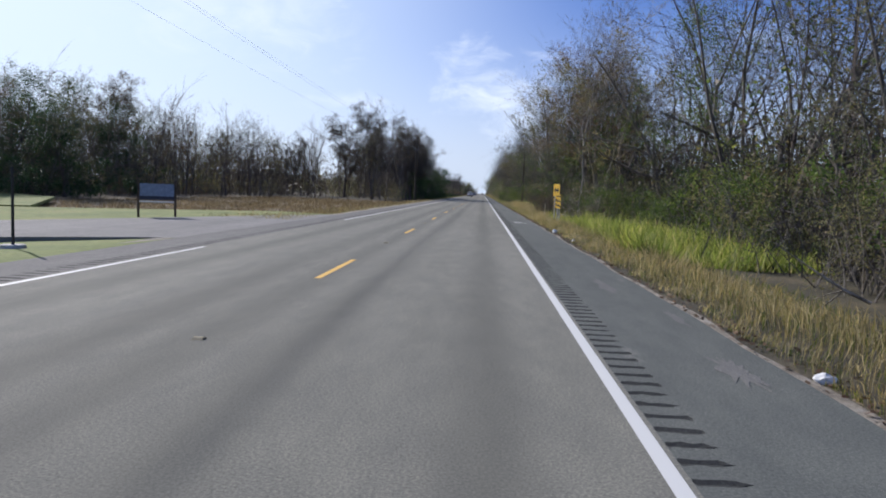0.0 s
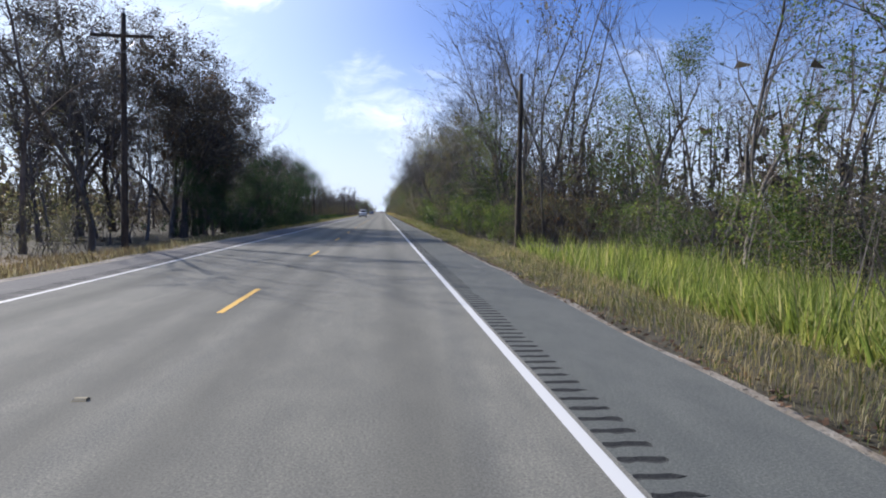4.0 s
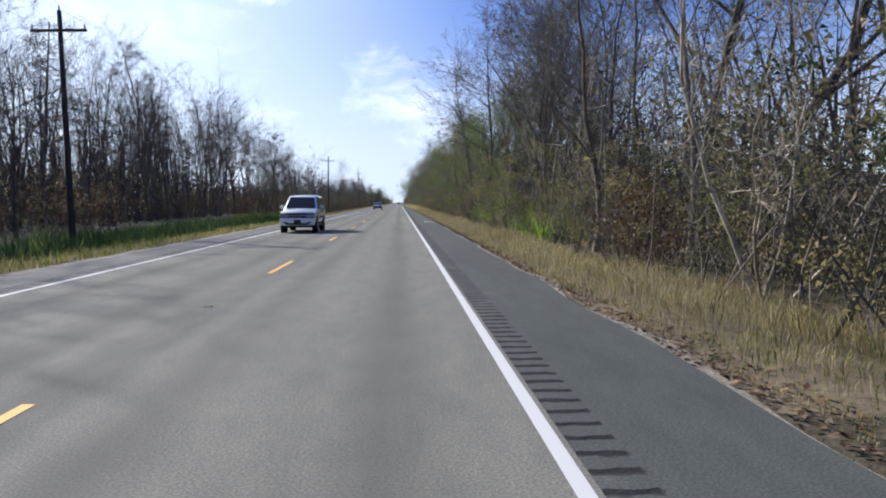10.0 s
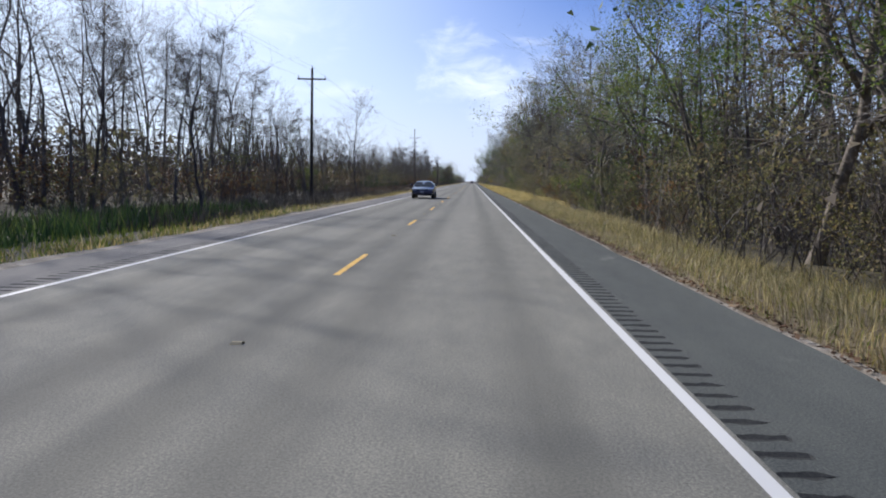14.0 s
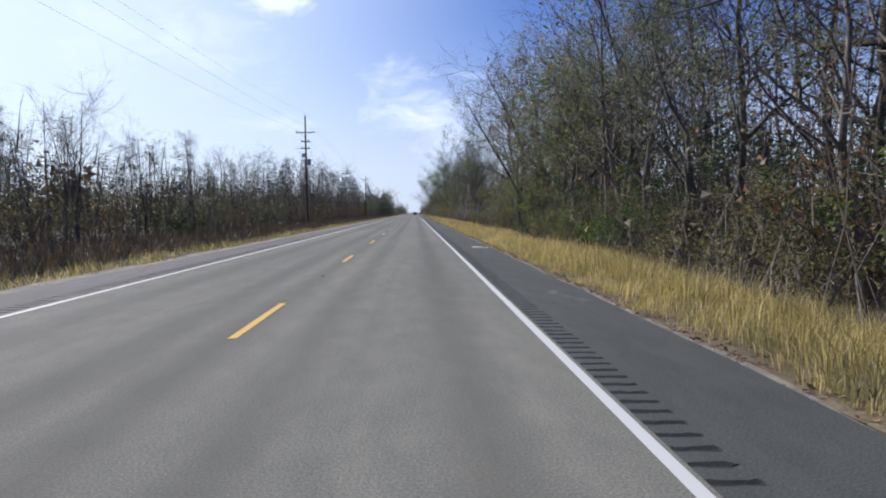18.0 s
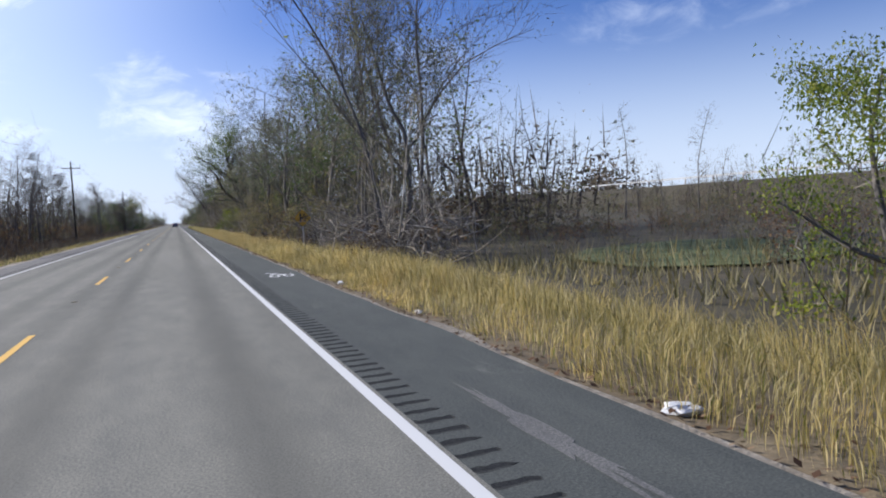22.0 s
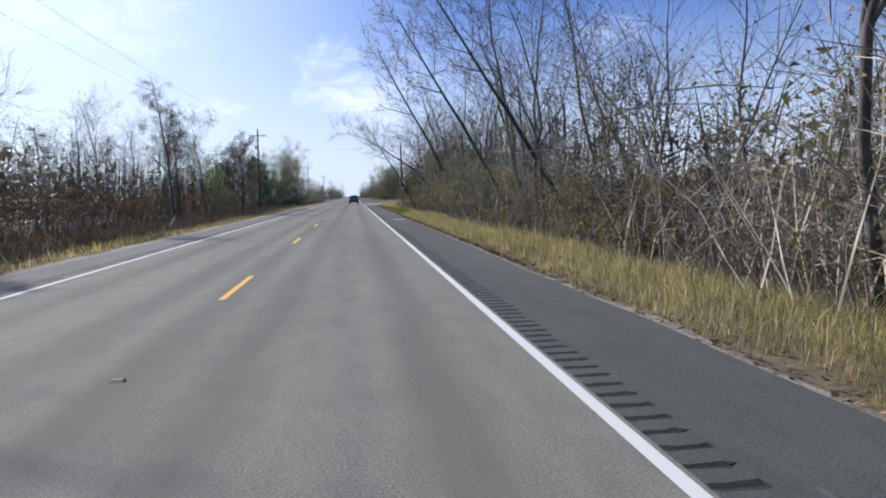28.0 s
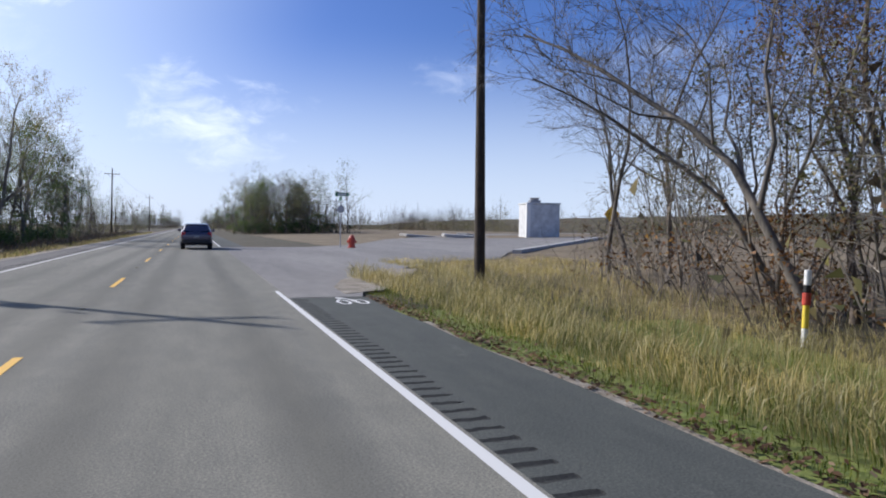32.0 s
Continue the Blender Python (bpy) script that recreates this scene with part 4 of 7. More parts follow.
def filler_kind(seed, leaf, leaves=420, small=0.08, large=0.19, tall=2.7):
    """A rough mass of foliage for the depth of the woods."""
    rng = random.Random(seed)
    root = new("wood_mass")
    wood, g = Geo(), Geo()
    for _ in range(7):
        x, y = rng.gauss(0, 1.6), rng.gauss(0, 1.6)
        pts = curve_pts(rng, Vector((x, y, -0.3)), Vector((rng.gauss(0, .1), rng.gauss(0, .1), 1)), rng.uniform(4, 9), 3, 0.08, 0)
        for i in range(3):
            sliver(wood, pts[i], (pts[i + 1] - pts[i]).normalized(), 3.0, 0.06, rng)
        for _k in range(8):
            q = pts[1].lerp(pts[3], rng.random())
            sliver(wood, q, Vector((rng.gauss(0, 1), rng.gauss(0, 1), rng.gauss(0.5, 0.6))).normalized(), rng.uniform(0.5, 1.8), 0.02, rng)
    for _ in range(leaves):
        z = abs(rng.gauss(0, tall))
        g.leaf(Vector((rng.gauss(0, 2.2), rng.gauss(0, 2.2), z)), rng.uniform(small, large), rng, 0.2)
    part("trunk", wood, BARK_DARK, root)
    part("crown", g, leaf, root)
    HIDDEN.append(root)
    return root


BACK = {
    "bare": (tree_kind("wood_tree", 41, 13.5, 0.13, SIMPLE, BARK_GREY, LEAF_GREY, 50, 0.07), BARK_GREY, LEAF_GREY),
    # left-side back trees, bark dark to stand for their shadow side
    "darkbare": (tree_kind("wood_tree", 49, 13.5, 0.14, SIMPLE, BARK_DARK, LEAF_CYPRESS, 40, 0.08), BARK_DARK, LEAF_CYPRESS),
    "dark": (tree_kind("wood_tree", 42, 11.5, 0.13, SIMPLE, BARK_DARK, LEAF_OLIVE, 330, 0.13, spread=0.6), BARK_DARK, LEAF_OLIVE),
    "green": (tree_kind("wood_tree", 43, 10.5, 0.13, SIMPLE, BARK_DARK, LEAF_GREEN, 340, 0.13, spread=0.7), BARK_DARK, LEAF_GREEN),
    "cypress": (tree_kind("wood_tree", 44, 14, 0.14, SIMPLE_C, BARK_GREY, LEAF_CYPRESS, 380, 0.10, spread=0.3), BARK_GREY, LEAF_CYPRESS),
    "brush": (shrub_kind(45, 4.2, 3.2, 13, BARK_GREY, LEAF_OLIVE, 260, 0.105, "brush", True), BARK_GREY, LEAF_OLIVE),
    "rustbrush": (shrub_kind(46, 3.6, 3.2, 13, BARK_DARK, LEAF_RUST, 260, 0.105, "brush", True), BARK_DARK, LEAF_RUST),
    # dark needle colour on this mass stands for the shade inside the wood
    "mass": (filler_kind(47, LEAF_CYPRESS), BARK_DARK, LEAF_CYPRESS),
    "massolive": (filler_kind(48, LEAF_OLIVE), BARK_DARK, LEAF_OLIVE),
    "far": (filler_kind(50, LEAF_CYPRESS, 80, 0.55, 1.1, 4.0), BARK_DARK, LEAF_CYPRESS),
    "farolive": (filler_kind(51, LEAF_OLIVE, 80, 0.55, 1.1, 4.0), BARK_DARK, LEAF_OLIVE),
}
BAKED = {k: (baked(o), b, l) for k, (o, b, l) in BACK.items()}


def scatter(rng, spots, name, label, category):
    groups = {}
    for kind, x, y, s in spots:
        a = rng.uniform(0, 2 * math.pi)
        c, sn = math.cos(a) * s, math.sin(a) * s
        M = np.array([[c, -sn, 0], [sn, c, 0], [0, 0, s * rng.uniform(0.85, 1.15)]])
        T = np.array([x, y, ground_z(x, y)])
        arrs, bark, leaf = BAKED[kind]
        for nm, v, f in arrs:
            groups.setdefault(bark if nm in ("trunk", "woody_base") else leaf, []).append((v @ M.T + T, f))
    joined(name, groups, label, category)


def clear(x, y):
    """Where no woods stand: the clearing with the pond, the side road's lot, the left field."""
    if x > 0 and 482 < y < 503 + max(0, (x - 13) * 1.2) and x < 106:
        return True
    if x > 0 and 466 < y < 482 and x > 22:
        return True
    if x > 13 and 712 < y < 1000 and y < 712 + (x - 13) * 30:
        return True
    if x < 0 and y < 20:
        return x > -60
    return False


# share of the usual woods behind a stretch, by side and start
THIN = {(1, 600): 0.55, (1, -20): 0.75, (1, 26): 1.6, (1, 60): 1.2, (-1, 265): 1.4, (-1, 205): 1.1, (1, 400): 1.3, (1, 345): 1.25, (1, 262): 1.4, (1, 298): 1.1, (1, 128): 1.1, (1, 182): 1.1, (-1, 118): 0.3, (-1, 165): 0.45, (1, 464): 1.2, (1, 680): 1.7, (-1, 660): 1.0, (-1, 720): 1.0, (-1, 420): 1.2, (-1, 345): 1.2, (1, 503): 0.2, (1, 520): 1.1}


def build_woods():
    rng = random.Random(9)
    spots = []
    for side, table in ((1, RIGHT), (-1, LEFT)):
        for y0, y1, x0, sc, mixt, mixs, step in table:
            kinds = [k for k, w in mixt for _ in range(w)]
            span = (y1 - y0) * THIN.get((side, y0), 0.85)
            for _ in range(int(span / (2.3 if side > 0 else 1.9))):
                x = x0 + side * (rng.uniform(1.2, 17) if side > 0 else rng.uniform(0.5, 18))
                y = rng.uniform(y0, y1)
                if clear(x, y):
                    continue
                k = rng.choice(kinds)
                k = {"cypress": "cypress", "green": "green", "oak": "dark", "rust": "dark", "greygreen": "dark"}.get(k, "bare" if side > 0 or y0 < 100 else "darkbare")
                spots.append((k, x, y, sc * rng.uniform(0.85, 1.25)))
            for _ in range(int(span / (3.0 if side > 0 else 2.6))):
                x = x0 + side * (rng.uniform(1.0, 9) if side > 0 else rng.uniform(-2.0, 7))
                y = rng.uniform(y0, y1)
                if clear(x, y):
                    continue
                rusty = any(k == "rust" and w >= 2 for k, w in mixs)
                spots.append(("rustbrush" if rng.random() < (0.7 if rusty else 0.2) else "brush", x, y, rng.uniform(0.8, 1.35)))
            for _ in range(int(span / (1.5 if side > 0 else 1.35))):
                x = x0 + side * (rng.uniform(4.0, 17) if side > 0 else rng.uniform(2.5, 18))
                y = rng.uniform(y0, y1)
                if clear(x, y):
                    continue
                spots.append((rng.choice(["mass", "mass", "mass", "massolive"]), x, y, rng.uniform(0.9, 1.4) * (1 if sc > 0.8 else 0.8)))
    # the tall wood where the road's end closes
    for _ in range(46):
        x = rng.uniform(7.5, 45)
        spots.append((rng.choice(["dark", "mass", "green"]), x, rng.uniform(1235, 1300), rng.uniform(1.2, 1.45)))
        spots.append((rng.choice(["dark", "mass"]), -rng.uniform(8, 45), rng.uniform(1235, 1300), rng.uniform(0.8, 1.0)))
    # the road's far end on both sides
    for side in (1, -1):
        for _ in range(210):
            y = 800 + 1100 * rng.random() ** 1.5
            x = side * rng.uniform(15 if side < 0 else 11, 32)
            if clear(x, y) or (side > 0 and y < 930):
                continue
            spots.append((rng.choice(["dark", "green", "mass", "massolive"]), x, y, rng.uniform(0.75, 1.1)))
    # wood closing the view across the field and behind the lot
    for _ in range(230):
        spots.append((rng.choice(["dark", "bare", "bare", "mass", "brush"]), rng.uniform(-72, -42), rng.uniform(-20, 150), rng.uniform(0.75, 1.0)))
    for _ in range(170):
        spots.append((rng.choice(["dark", "darkbare", "darkbare", "mass", "brush"]), rng.uniform(-62, -34), rng.uniform(95, 168), rng.uniform(0.75, 0.95)))
    for _ in range(26):
        spots.append((rng.choice(["dark", "green", "mass"]), rng.uniform(15, 24), rng.uniform(574, 604), rng.uniform(0.9, 1.15)))
    for _ in range(110):
        x = rng.uniform(108, 260)
        spots.append((rng.choice(["massolive", "dark", "massolive"]), x, rng.uniform(520, 1100), rng.uniform(0.6, 0.9)))
    for _ in range(150):
        x = rng.uniform(16, 96)
        y = 484 + rng.uniform(0, 1) * (30 + (x - 16) * 1.5)
        if 15 < x < 25 and 493 < y < 504:
            continue
        spots.append((rng.choice(["brush", "rustbrush", "brush", "rustbrush"]), x, y, rng.uniform(0.3, 0.5)))
    for _ in range(190):
        x, y = rng.uniform(12.0, 48), rng.uniform(484, 518)
        if 15 < x < 25 and 493 < y < 504:
            continue
        spots.append((rng.choice(["brush", "rustbrush", "brush", "rustbrush"]), x, y, rng.uniform(0.25, 0.45)))
    for _ in range(80):
        x = rng.uniform(24, 100)
        spots.append((rng.choice(["brush", "rustbrush", "massolive"]), x, min(rng.uniform(726, 800), 730 + (x - 19.6) * 1.15), rng.uniform(0.3, 0.6)))
    for _ in range(40):
        spots.append((rng.choice(["mass", "massolive", "cypress"]), rng.uniform(42, 90), rng.uniform(515, 600), rng.uniform(0.5, 0.8)))
    for _ in range(120):
        spots.append((rng.choice(["massolive", "brush", "mass"]), rng.uniform(45, 110), rng.uniform(880, 1050), rng.uniform(0.7, 1.1)))
    for _ in range(80):
        spots.append((rng.choice(["massolive", "mass", "dark", "green"]), rng.uniform(11, 32), rng.uniform(832, 900), rng.uniform(0.8, 1.15)))
    # the depth of the swamp wood beyond the reeds
    for _ in range(150):
        spots.append((rng.choice(["darkbare", "darkbare", "cypress", "mass"]), rng.uniform(-50, -25), rng.uniform(195, 365), rng.uniform(0.8, 1.1)))
    # scrub under the levee
    for _ in range(230):
        spots.append((rng.choice(["massolive", "mass", "brush"]), rng.uniform(56, 100), rng.uniform(488, 720), rng.uniform(0.4, 0.62)))
    for _ in range(150):
        spots.append((rng.choice(["massolive", "brush", "rustbrush"]), rng.uniform(58, 100), rng.uniform(780, 980), rng.uniform(0.35, 0.55)))
    # the swamp forest farther back
    for _ in range(850):
        left = rng.random() < 0.5
        x, y = (-rng.uniform(40, 150) if left else rng.uniform(30, 150)), rng.uniform(-60, 820)
        if (left and y < 150 and x > -66) or (not left and (455 < y < 640 or y > 700)):
            continue
        spots.append((rng.choice(["far", "far", "farolive"]), x, y, rng.uniform(0.8, 1.2)))
    scatter(rng, spots, "woodland", "dense bare and leafy woodland behind the roadside trees", "woodland")


build_woods()
for ob, _, _ in BACK.values():
    HIDDEN.append(ob) if ob not in HIDDEN else None


# ---- grass ----
def blades(name, spots, mat, label, way, category="grass"):
    """spots: arrays x, y, z, height, width, lean. Each blade leaves the ground upright and bends over towards its way."""
    x, y, z, h, w, ln = (np.asarray(a, dtype=np.float64) for a in spots)
    n = len(x)
    rng = np.random.RandomState(n % 9973)
    a = rng.uniform(0, 2 * np.pi, n)
    b = way
    dx, dy = np.cos(a) * w / 2, np.sin(a) * w / 2
    lx, ly = np.cos(b) * ln * h, np.sin(b) * ln * h
    tip = np.stack([x + lx, y + ly, z + h * (1 - 0.25 * np.minimum(ln, 1.2))], 1)
    base = np.stack([x, y, z - 0.03], 1)
    side = np.stack([dx, dy, 0 * dx], 1)
    if np.median(w) < 0.02:
        mid = np.stack([x + 0.3 * lx, y + 0.3 * ly, z + 0.6 * h], 1)
        V = np.stack([base, mid - side, mid + side, tip], 1)
        shape = np.array([[0, 2, 1], [1, 2, 3]])
    else:
        V = np.stack([base - side, base + side, tip], 1)
        shape = np.array([[0, 1, 2]])
    F = (np.arange(n)[:, None, None] * V.shape[1] + shape).reshape(-1, 3)
    joined(name, {mat: [(V.reshape(-1, 3), F)]}, label, category)


GZ = np.vectorize(ground_z)


def verge(name, y0, y1, x0, x1, density, hmin, hmax, mat, label, seed, width=0.0095, lean=0.55):
    rng = np.random.RandomState(seed)
    n = int(abs(x1 - x0) * (y1 - y0) * density * 0.8)
    x, y = x0 + (x1 - x0) * rng.uniform(0, 1, n) ** 1.35, rng.uniform(y0, y1, n)
    ragged = np.abs(x) > 5.55 + 0.28 * np.sin(y * 1.9 + 2 * np.sin(y * 0.37)) * np.sin(y * 0.71) + rng.normal(0, 0.1, n)
    x, y = x[ragged], y[ragged]
    n = len(x)
    edge = np.clip((np.abs(x) - 5.2) / 1.1, 0.3, 1.0)
    tussock = np.sin(x * 5.1 + 1.7 * np.sin(y * 2.3)) * np.sin(y * 4.3 + 1.9 * np.sin(x * 2.9)) + 0.6 * np.sin(y * 1.3 + x * 2.1)
    h = rng.uniform(hmin, hmax, n) * edge * (0.72 + 0.24 * np.sin(y * 0.23 + np.sin(x * 1.9) * 2) + 0.24 * tussock)
    h = np.maximum(h, 0.06)
    way = 2.2 * np.sin(x * 2.3 + y * 1.1) + 1.6 * np.sin(y * 0.8 - x) + rng.normal(0, 0.9, n)
    blades(name, (x, y, GZ(x, y), h, width * rng.uniform(0.6, 1.5, n), lean * rng.uniform(0.2, 1.6, n)), mat, label, way)


# right verge by stretches
verge("verge_grass", -5, 66, 5.5, 8.6, 190, 0.15, 0.65, GRASS_TAN, "dry tan grass on the verge", 1)
verge("verge_grass", 66, 76, 5.5, 8.6, 120, 0.06, 0.3, GRASS_TAN, "short dry tan grass on the verge", 33)
verge("verge_grass", 76, 120, 5.5, 8.6, 180, 0.12, 0.5, GRASS_TAN, "dry tan grass on the verge", 34)
verge("verge_grass_green", -5, 225, 5.45, 9.5, 95, 0.08, 0.38, GRASS_GREEN, "green grass on the verge", 2)
verge("verge_grass", 120, 225, 5.5, 9.5, 105, 0.08, 0.36, GRASS_TAN, "dry tan grass on the verge", 3)
verge("verge_grass", 225, 400, 5.5, 9.4, 190, 0.2, 0.7, GRASS_TAN, "dry tan grass on the verge", 4)
verge("verge_grass_gold", 360, 515, 5.45, 9.8, 250, 0.3, 0.95, GRASS_GOLD, "tall golden dry grass on the verge", 5, 0.0095, 0.4)
verge("verge_grass", 490, 600, 5.5, 9.6, 210, 0.25, 0.85, GRASS_TAN, "tall tan dry grass on the verge", 23)
verge("verge_grass_gold", 580, 665, 5.5, 9.4, 200, 0.2, 0.75, GRASS_GOLD, "tall golden dry grass on the verge", 6)
verge("verge_grass_green", 300, 665, 5.5, 9.5, 40, 0.12, 0.45, GRASS_GREEN, "green grass on the verge", 7)
verge("verge_grass_green", 655, 718, 5.5, 10.5, 230, 0.08, 0.36, GRASS_GREEN, "bright green grass on the verge", 8)
verge("verge_grass_gold", 695, 722, 6.2, 14, 210, 0.2, 0.7, GRASS_GOLD, "tall golden dry grass on the verge", 9)
verge("verge_grass_gold", 722, 731, 9.5, 18, 130, 0.2, 0.55, GRASS_GOLD, "tall golden dry grass on the verge", 19)
verge("tall_grass", 74, 92, 6.3, 10.0, 150, 0.6, 1.3, GRASS_TAN, "tall tan dry grass clump on the verge", 22)
# left verge
verge("verge_grass", 30, 250, -5.4, -9.5, 42, 0.15, 0.45, GRASS_TAN, "dry tan grass on the verge", 10, 0.03)
verge("verge_grass", 250, 860, -5.4, -8.2, 30, 0.15, 0.45, GRASS_TAN, "dry tan grass on the verge", 11, 0.036)
verge("verge_grass_green", 150, 345, -5.6, -11.5, 16, 0.15, 0.5, GRASS_GREEN, "green grass on the verge", 12, 0.035)
verge("verge_grass_green", 345, 860, -5.6, -9.5, 6, 0.15, 0.45, GRASS_GREEN, "green grass on the verge", 30, 0.035)
verge("marsh_weeds", 345, 860, -6.6, -12, 14, 0.2, 0.7, GRASS_FIELD, "dull brown weeds beyond the verge", 31, 0.03)
verge("marsh_weeds", 330, 860, -8.5, -20, 11, 0.4, 1.25, LEAF_CYPRESS, "low dull marsh weeds beyond the verge", 13, 0.06)
verge("marsh_weeds", 400, 860, -9.5, -20, 9, 0.4, 1.1, LEAF_RUST, "low brown marsh weeds beyond the verge", 18, 0.06)
verge("field_grass", 40, 118, -6.5, -34, 26, 0.15, 0.45, GRASS_FIELD, "dull brown grass of the field", 14, 0.05)
verge("verge_grass", 44, 60, 8.2, 12, 70, 0.3, 0.9, GRASS_TAN, "dry tan grass on the verge", 26)
verge("verge_grass_green", 44, 60, 8.2, 12, 40, 0.2, 0.6, GRASS_GREEN, "green grass on the verge", 27)
verge("verge_grass", 185, 228, 7.5, 12, 60, 0.2, 0.55, GRASS_TAN, "dry tan grass on the verge", 28)
# reeds
# yellow-green blades here put the sunlight on the reed tops into the colour
verge("reeds", 292, 324, -13.2, -16.5, 24, 0.8, 1.35, LEAF_YELLOW, "tall reeds standing in the ditch, coloured yellow-green as sunlit tops", 32, 0.045, 0.4)
verge("reeds", 22, 47, 7.2, 13, 130, 0.5, 1.3, REED_GREEN, "tall green reeds standing in the ditch", 15, 0.05, 0.65)
verge("verge_grass", 22, 45, 6.0, 9, 30, 0.3, 0.9, GRASS_TAN, "dry tan grass between the reeds", 25, 0.02, 0.6)
verge("reeds", 94, 116, 8.2, 14, 80, 0.7, 1.3, REED_GREEN, "tall green reeds standing in the ditch", 16, 0.045, 0.4)
# dark leaf colour stands for the backlit reeds' own shade
verge("reeds", 172, 350, -10.5, -17, 30, 0.5, 1.1, LEAF_DARK, "tall reeds standing in the ditch, coloured dark green as if in shade", 17, 0.05, 0.4)
verge("reeds", 172, 350, -11.5, -17, 6, 0.7, 1.25, LEAF_GREEN, "tall green reeds standing in the ditch", 29, 0.05, 0.4)
verge("cattails", 484, 500, 11.5, 24, 14, 0.35, 1.0, GRASS_TAN, "dry brown cattails round the pond", 20, 0.05, 0.4)
verge("bamboo", 251, 262, 9.8, 13.5, 34, 1.2, 2.4, CANE, "bright green cane standing at the forest edge", 21, 0.06, 0.5)


# ---- trees that stand out ----
GROUP = "trees of the forest edge"
plant(TREES, "broad", -20, 140, 0.9, GROUP, 20)
plant(TREES, "broad", -22, 152, 0.85, GROUP, 140)
plant(TREES, "lean", 13.2, 454, 0.9, GROUP, 0)
for i, y in enumerate((139, 144, 148.5, 152)):
    plant(TREES, "broad", -12.2 - 0.5 * (i % 3), y, (0.74, 0.66)[i % 2], GROUP, 70 * i)
for y in (156, 160.5, 165, 170, 175, 181):
    plant(TREES, "evergreen", -9.0, y, 0.68, GROUP)
plant(TREES, "bare", -16.5, 128.4, 0.55, GROUP, 10, 0)
plant(TREES, "pale", 9.9, 54.9, 1.05, GROUP, 0, 0)
plant(TREES, "pale", 13.0, 60.2, 1.1, GROUP, 90, 1)
for dx, dy in ((0, 0), (0.9, 0.6), (1.5, -0.4), (0.5, 1.6)):
    plant(TREES, "pale", 10.6 + dx, 93.0 + dy, 0.95, GROUP, None)
plant(TREES, "lean", 10.5, 97.2, 0.6, GROUP, 180)
plant(TREES, "bare", 10.4, 209.5, 1.25, GROUP, 40, 2)
plant(TREES, "oak", 12.6, 212.5, 1.0, GROUP, 40, 1)
plant(TREES, "upright", 9.6, 171.9, 1.0, GROUP, 40, 1)
plant(TREES, "bare", 9.1, 198.1, 0.9, GROUP, 40, 2)
plant(TREES, "upright", 11.6, 261.5, 1.15, GROUP, 200, 1)
plant(TREES, "green", 11.0, 341, 1.15, GROUP, 30, 0)
plant(TREES, "willow_big", 12.9, 581.6, 1.15, GROUP, 0)
plant(TREES, "greygreen", 12.6, 580.4, 1.0, GROUP)
plant(TREES, "greygreen", 11.2, 589.5, 1.0, GROUP)
plant(TREES, "green", 13.0, 592.0, 0.95, GROUP)
plant(TREES, "yellow", 9.7, 582.6, 0.62, GROUP, 30)
plant(SHRUBS, "yellow", 9.5, 582.3, 1.05)
plant(SHRUBS, "yellow", 10.3, 583.4, 1.0)
plant(SHRUBS, "yellow", 10.6, 483.6, 0.8)
plant(TREES, "yellow", 12.8, 486.2, 0.68, GROUP, 0)
for x, y, k in ((10.6, 506.5, "upright"), (11.6, 509.0, "greygreen"), (11.0, 512.0, "upright"), (12.4, 515.0, "greygreen")):
    plant(TREES, k, x, y, 1.08, GROUP)
for i in range(3):
    plant(TREES, "clump", 9.8 + 0.9 * (i % 3), 504.5 + 4 * i, 0.8, GROUP)
plant(TREES, "lean", 12.5, 676, 1.0, GROUP, 15)
plant(TREES, "lean", 9.5, 690.2, 0.68, GROUP, 0)
plant(TREES, "lean", 12.0, 652, 0.9, GROUP, 350)
plant(TREES, "lean", 12.0, 640, 0.9, GROUP, 330)
plant(TREES, "bare", 18.3, 724.9, 0.72, GROUP, 0, 0)
plant(TREES, "bare", 22.5, 727.5, 0.8, GROUP, 70, 2)
plant(TREES, "clump", 20.2, 715.8, 0.9, GROUP, 70, 0)
for x, y in ((13.6, 711.5), (15.4, 708.5), (14.2, 705), (16.8, 712.5)):
    plant(TREES, "bare", x, y, 0.85, GROUP)

plant(TREES, "rust", 15.5, 712.5, 0.95, GROUP, 70)
for x, y, sc in ((14.6, 714.0, 0.85), (16.2, 710.0, 0.9), (18.0, 716.5, 0.85), (17.2, 721.0, 0.8), (19.8, 722.5, 0.85), (15.2, 707.0, 0.9)):
    plant(TREES, "clump", x, y, sc, GROUP)
for i, (x, y) in enumerate(((-14, 766), (-16.5, 771), (-13.5, 777), (-18, 781), (-15, 786), (-13, 793), (-17, 798), (-14, 806), (-19.5, 768), (-15.5, 760))):
    plant(TREES, ("oak", "evergreen", "green", "greygreen")[i % 4], x, y, (0.95, 1.05, 1.1, 1.0)[i % 4], GROUP)
    plant(SHRUBS, ("dark", "olive")[i % 2], x + 2.2, y - 2, 1.0)
plant(TREES, "bare", 15.5, 846, 1.05, GROUP, 0, 1)
for i, (x, y) in enumerate(((15.0, 441), (16.5, 446), (14.6, 450), (17.0, 454), (15.0, 458), (14.2, 462), (16.0, 436), (15.0, 431), (15.6, 425))):
    plant(TREES, ("greygreen", "green", "oak")[i % 3], x, y, 1.15, GROUP)
for i in range(11):
    plant(TREES, ("darkbare", "cypress")[i % 2], -25.5 - (i * 3.7) % 8, 347 + 5.1 * i, 1.12 + 0.05 * (i % 4), GROUP)
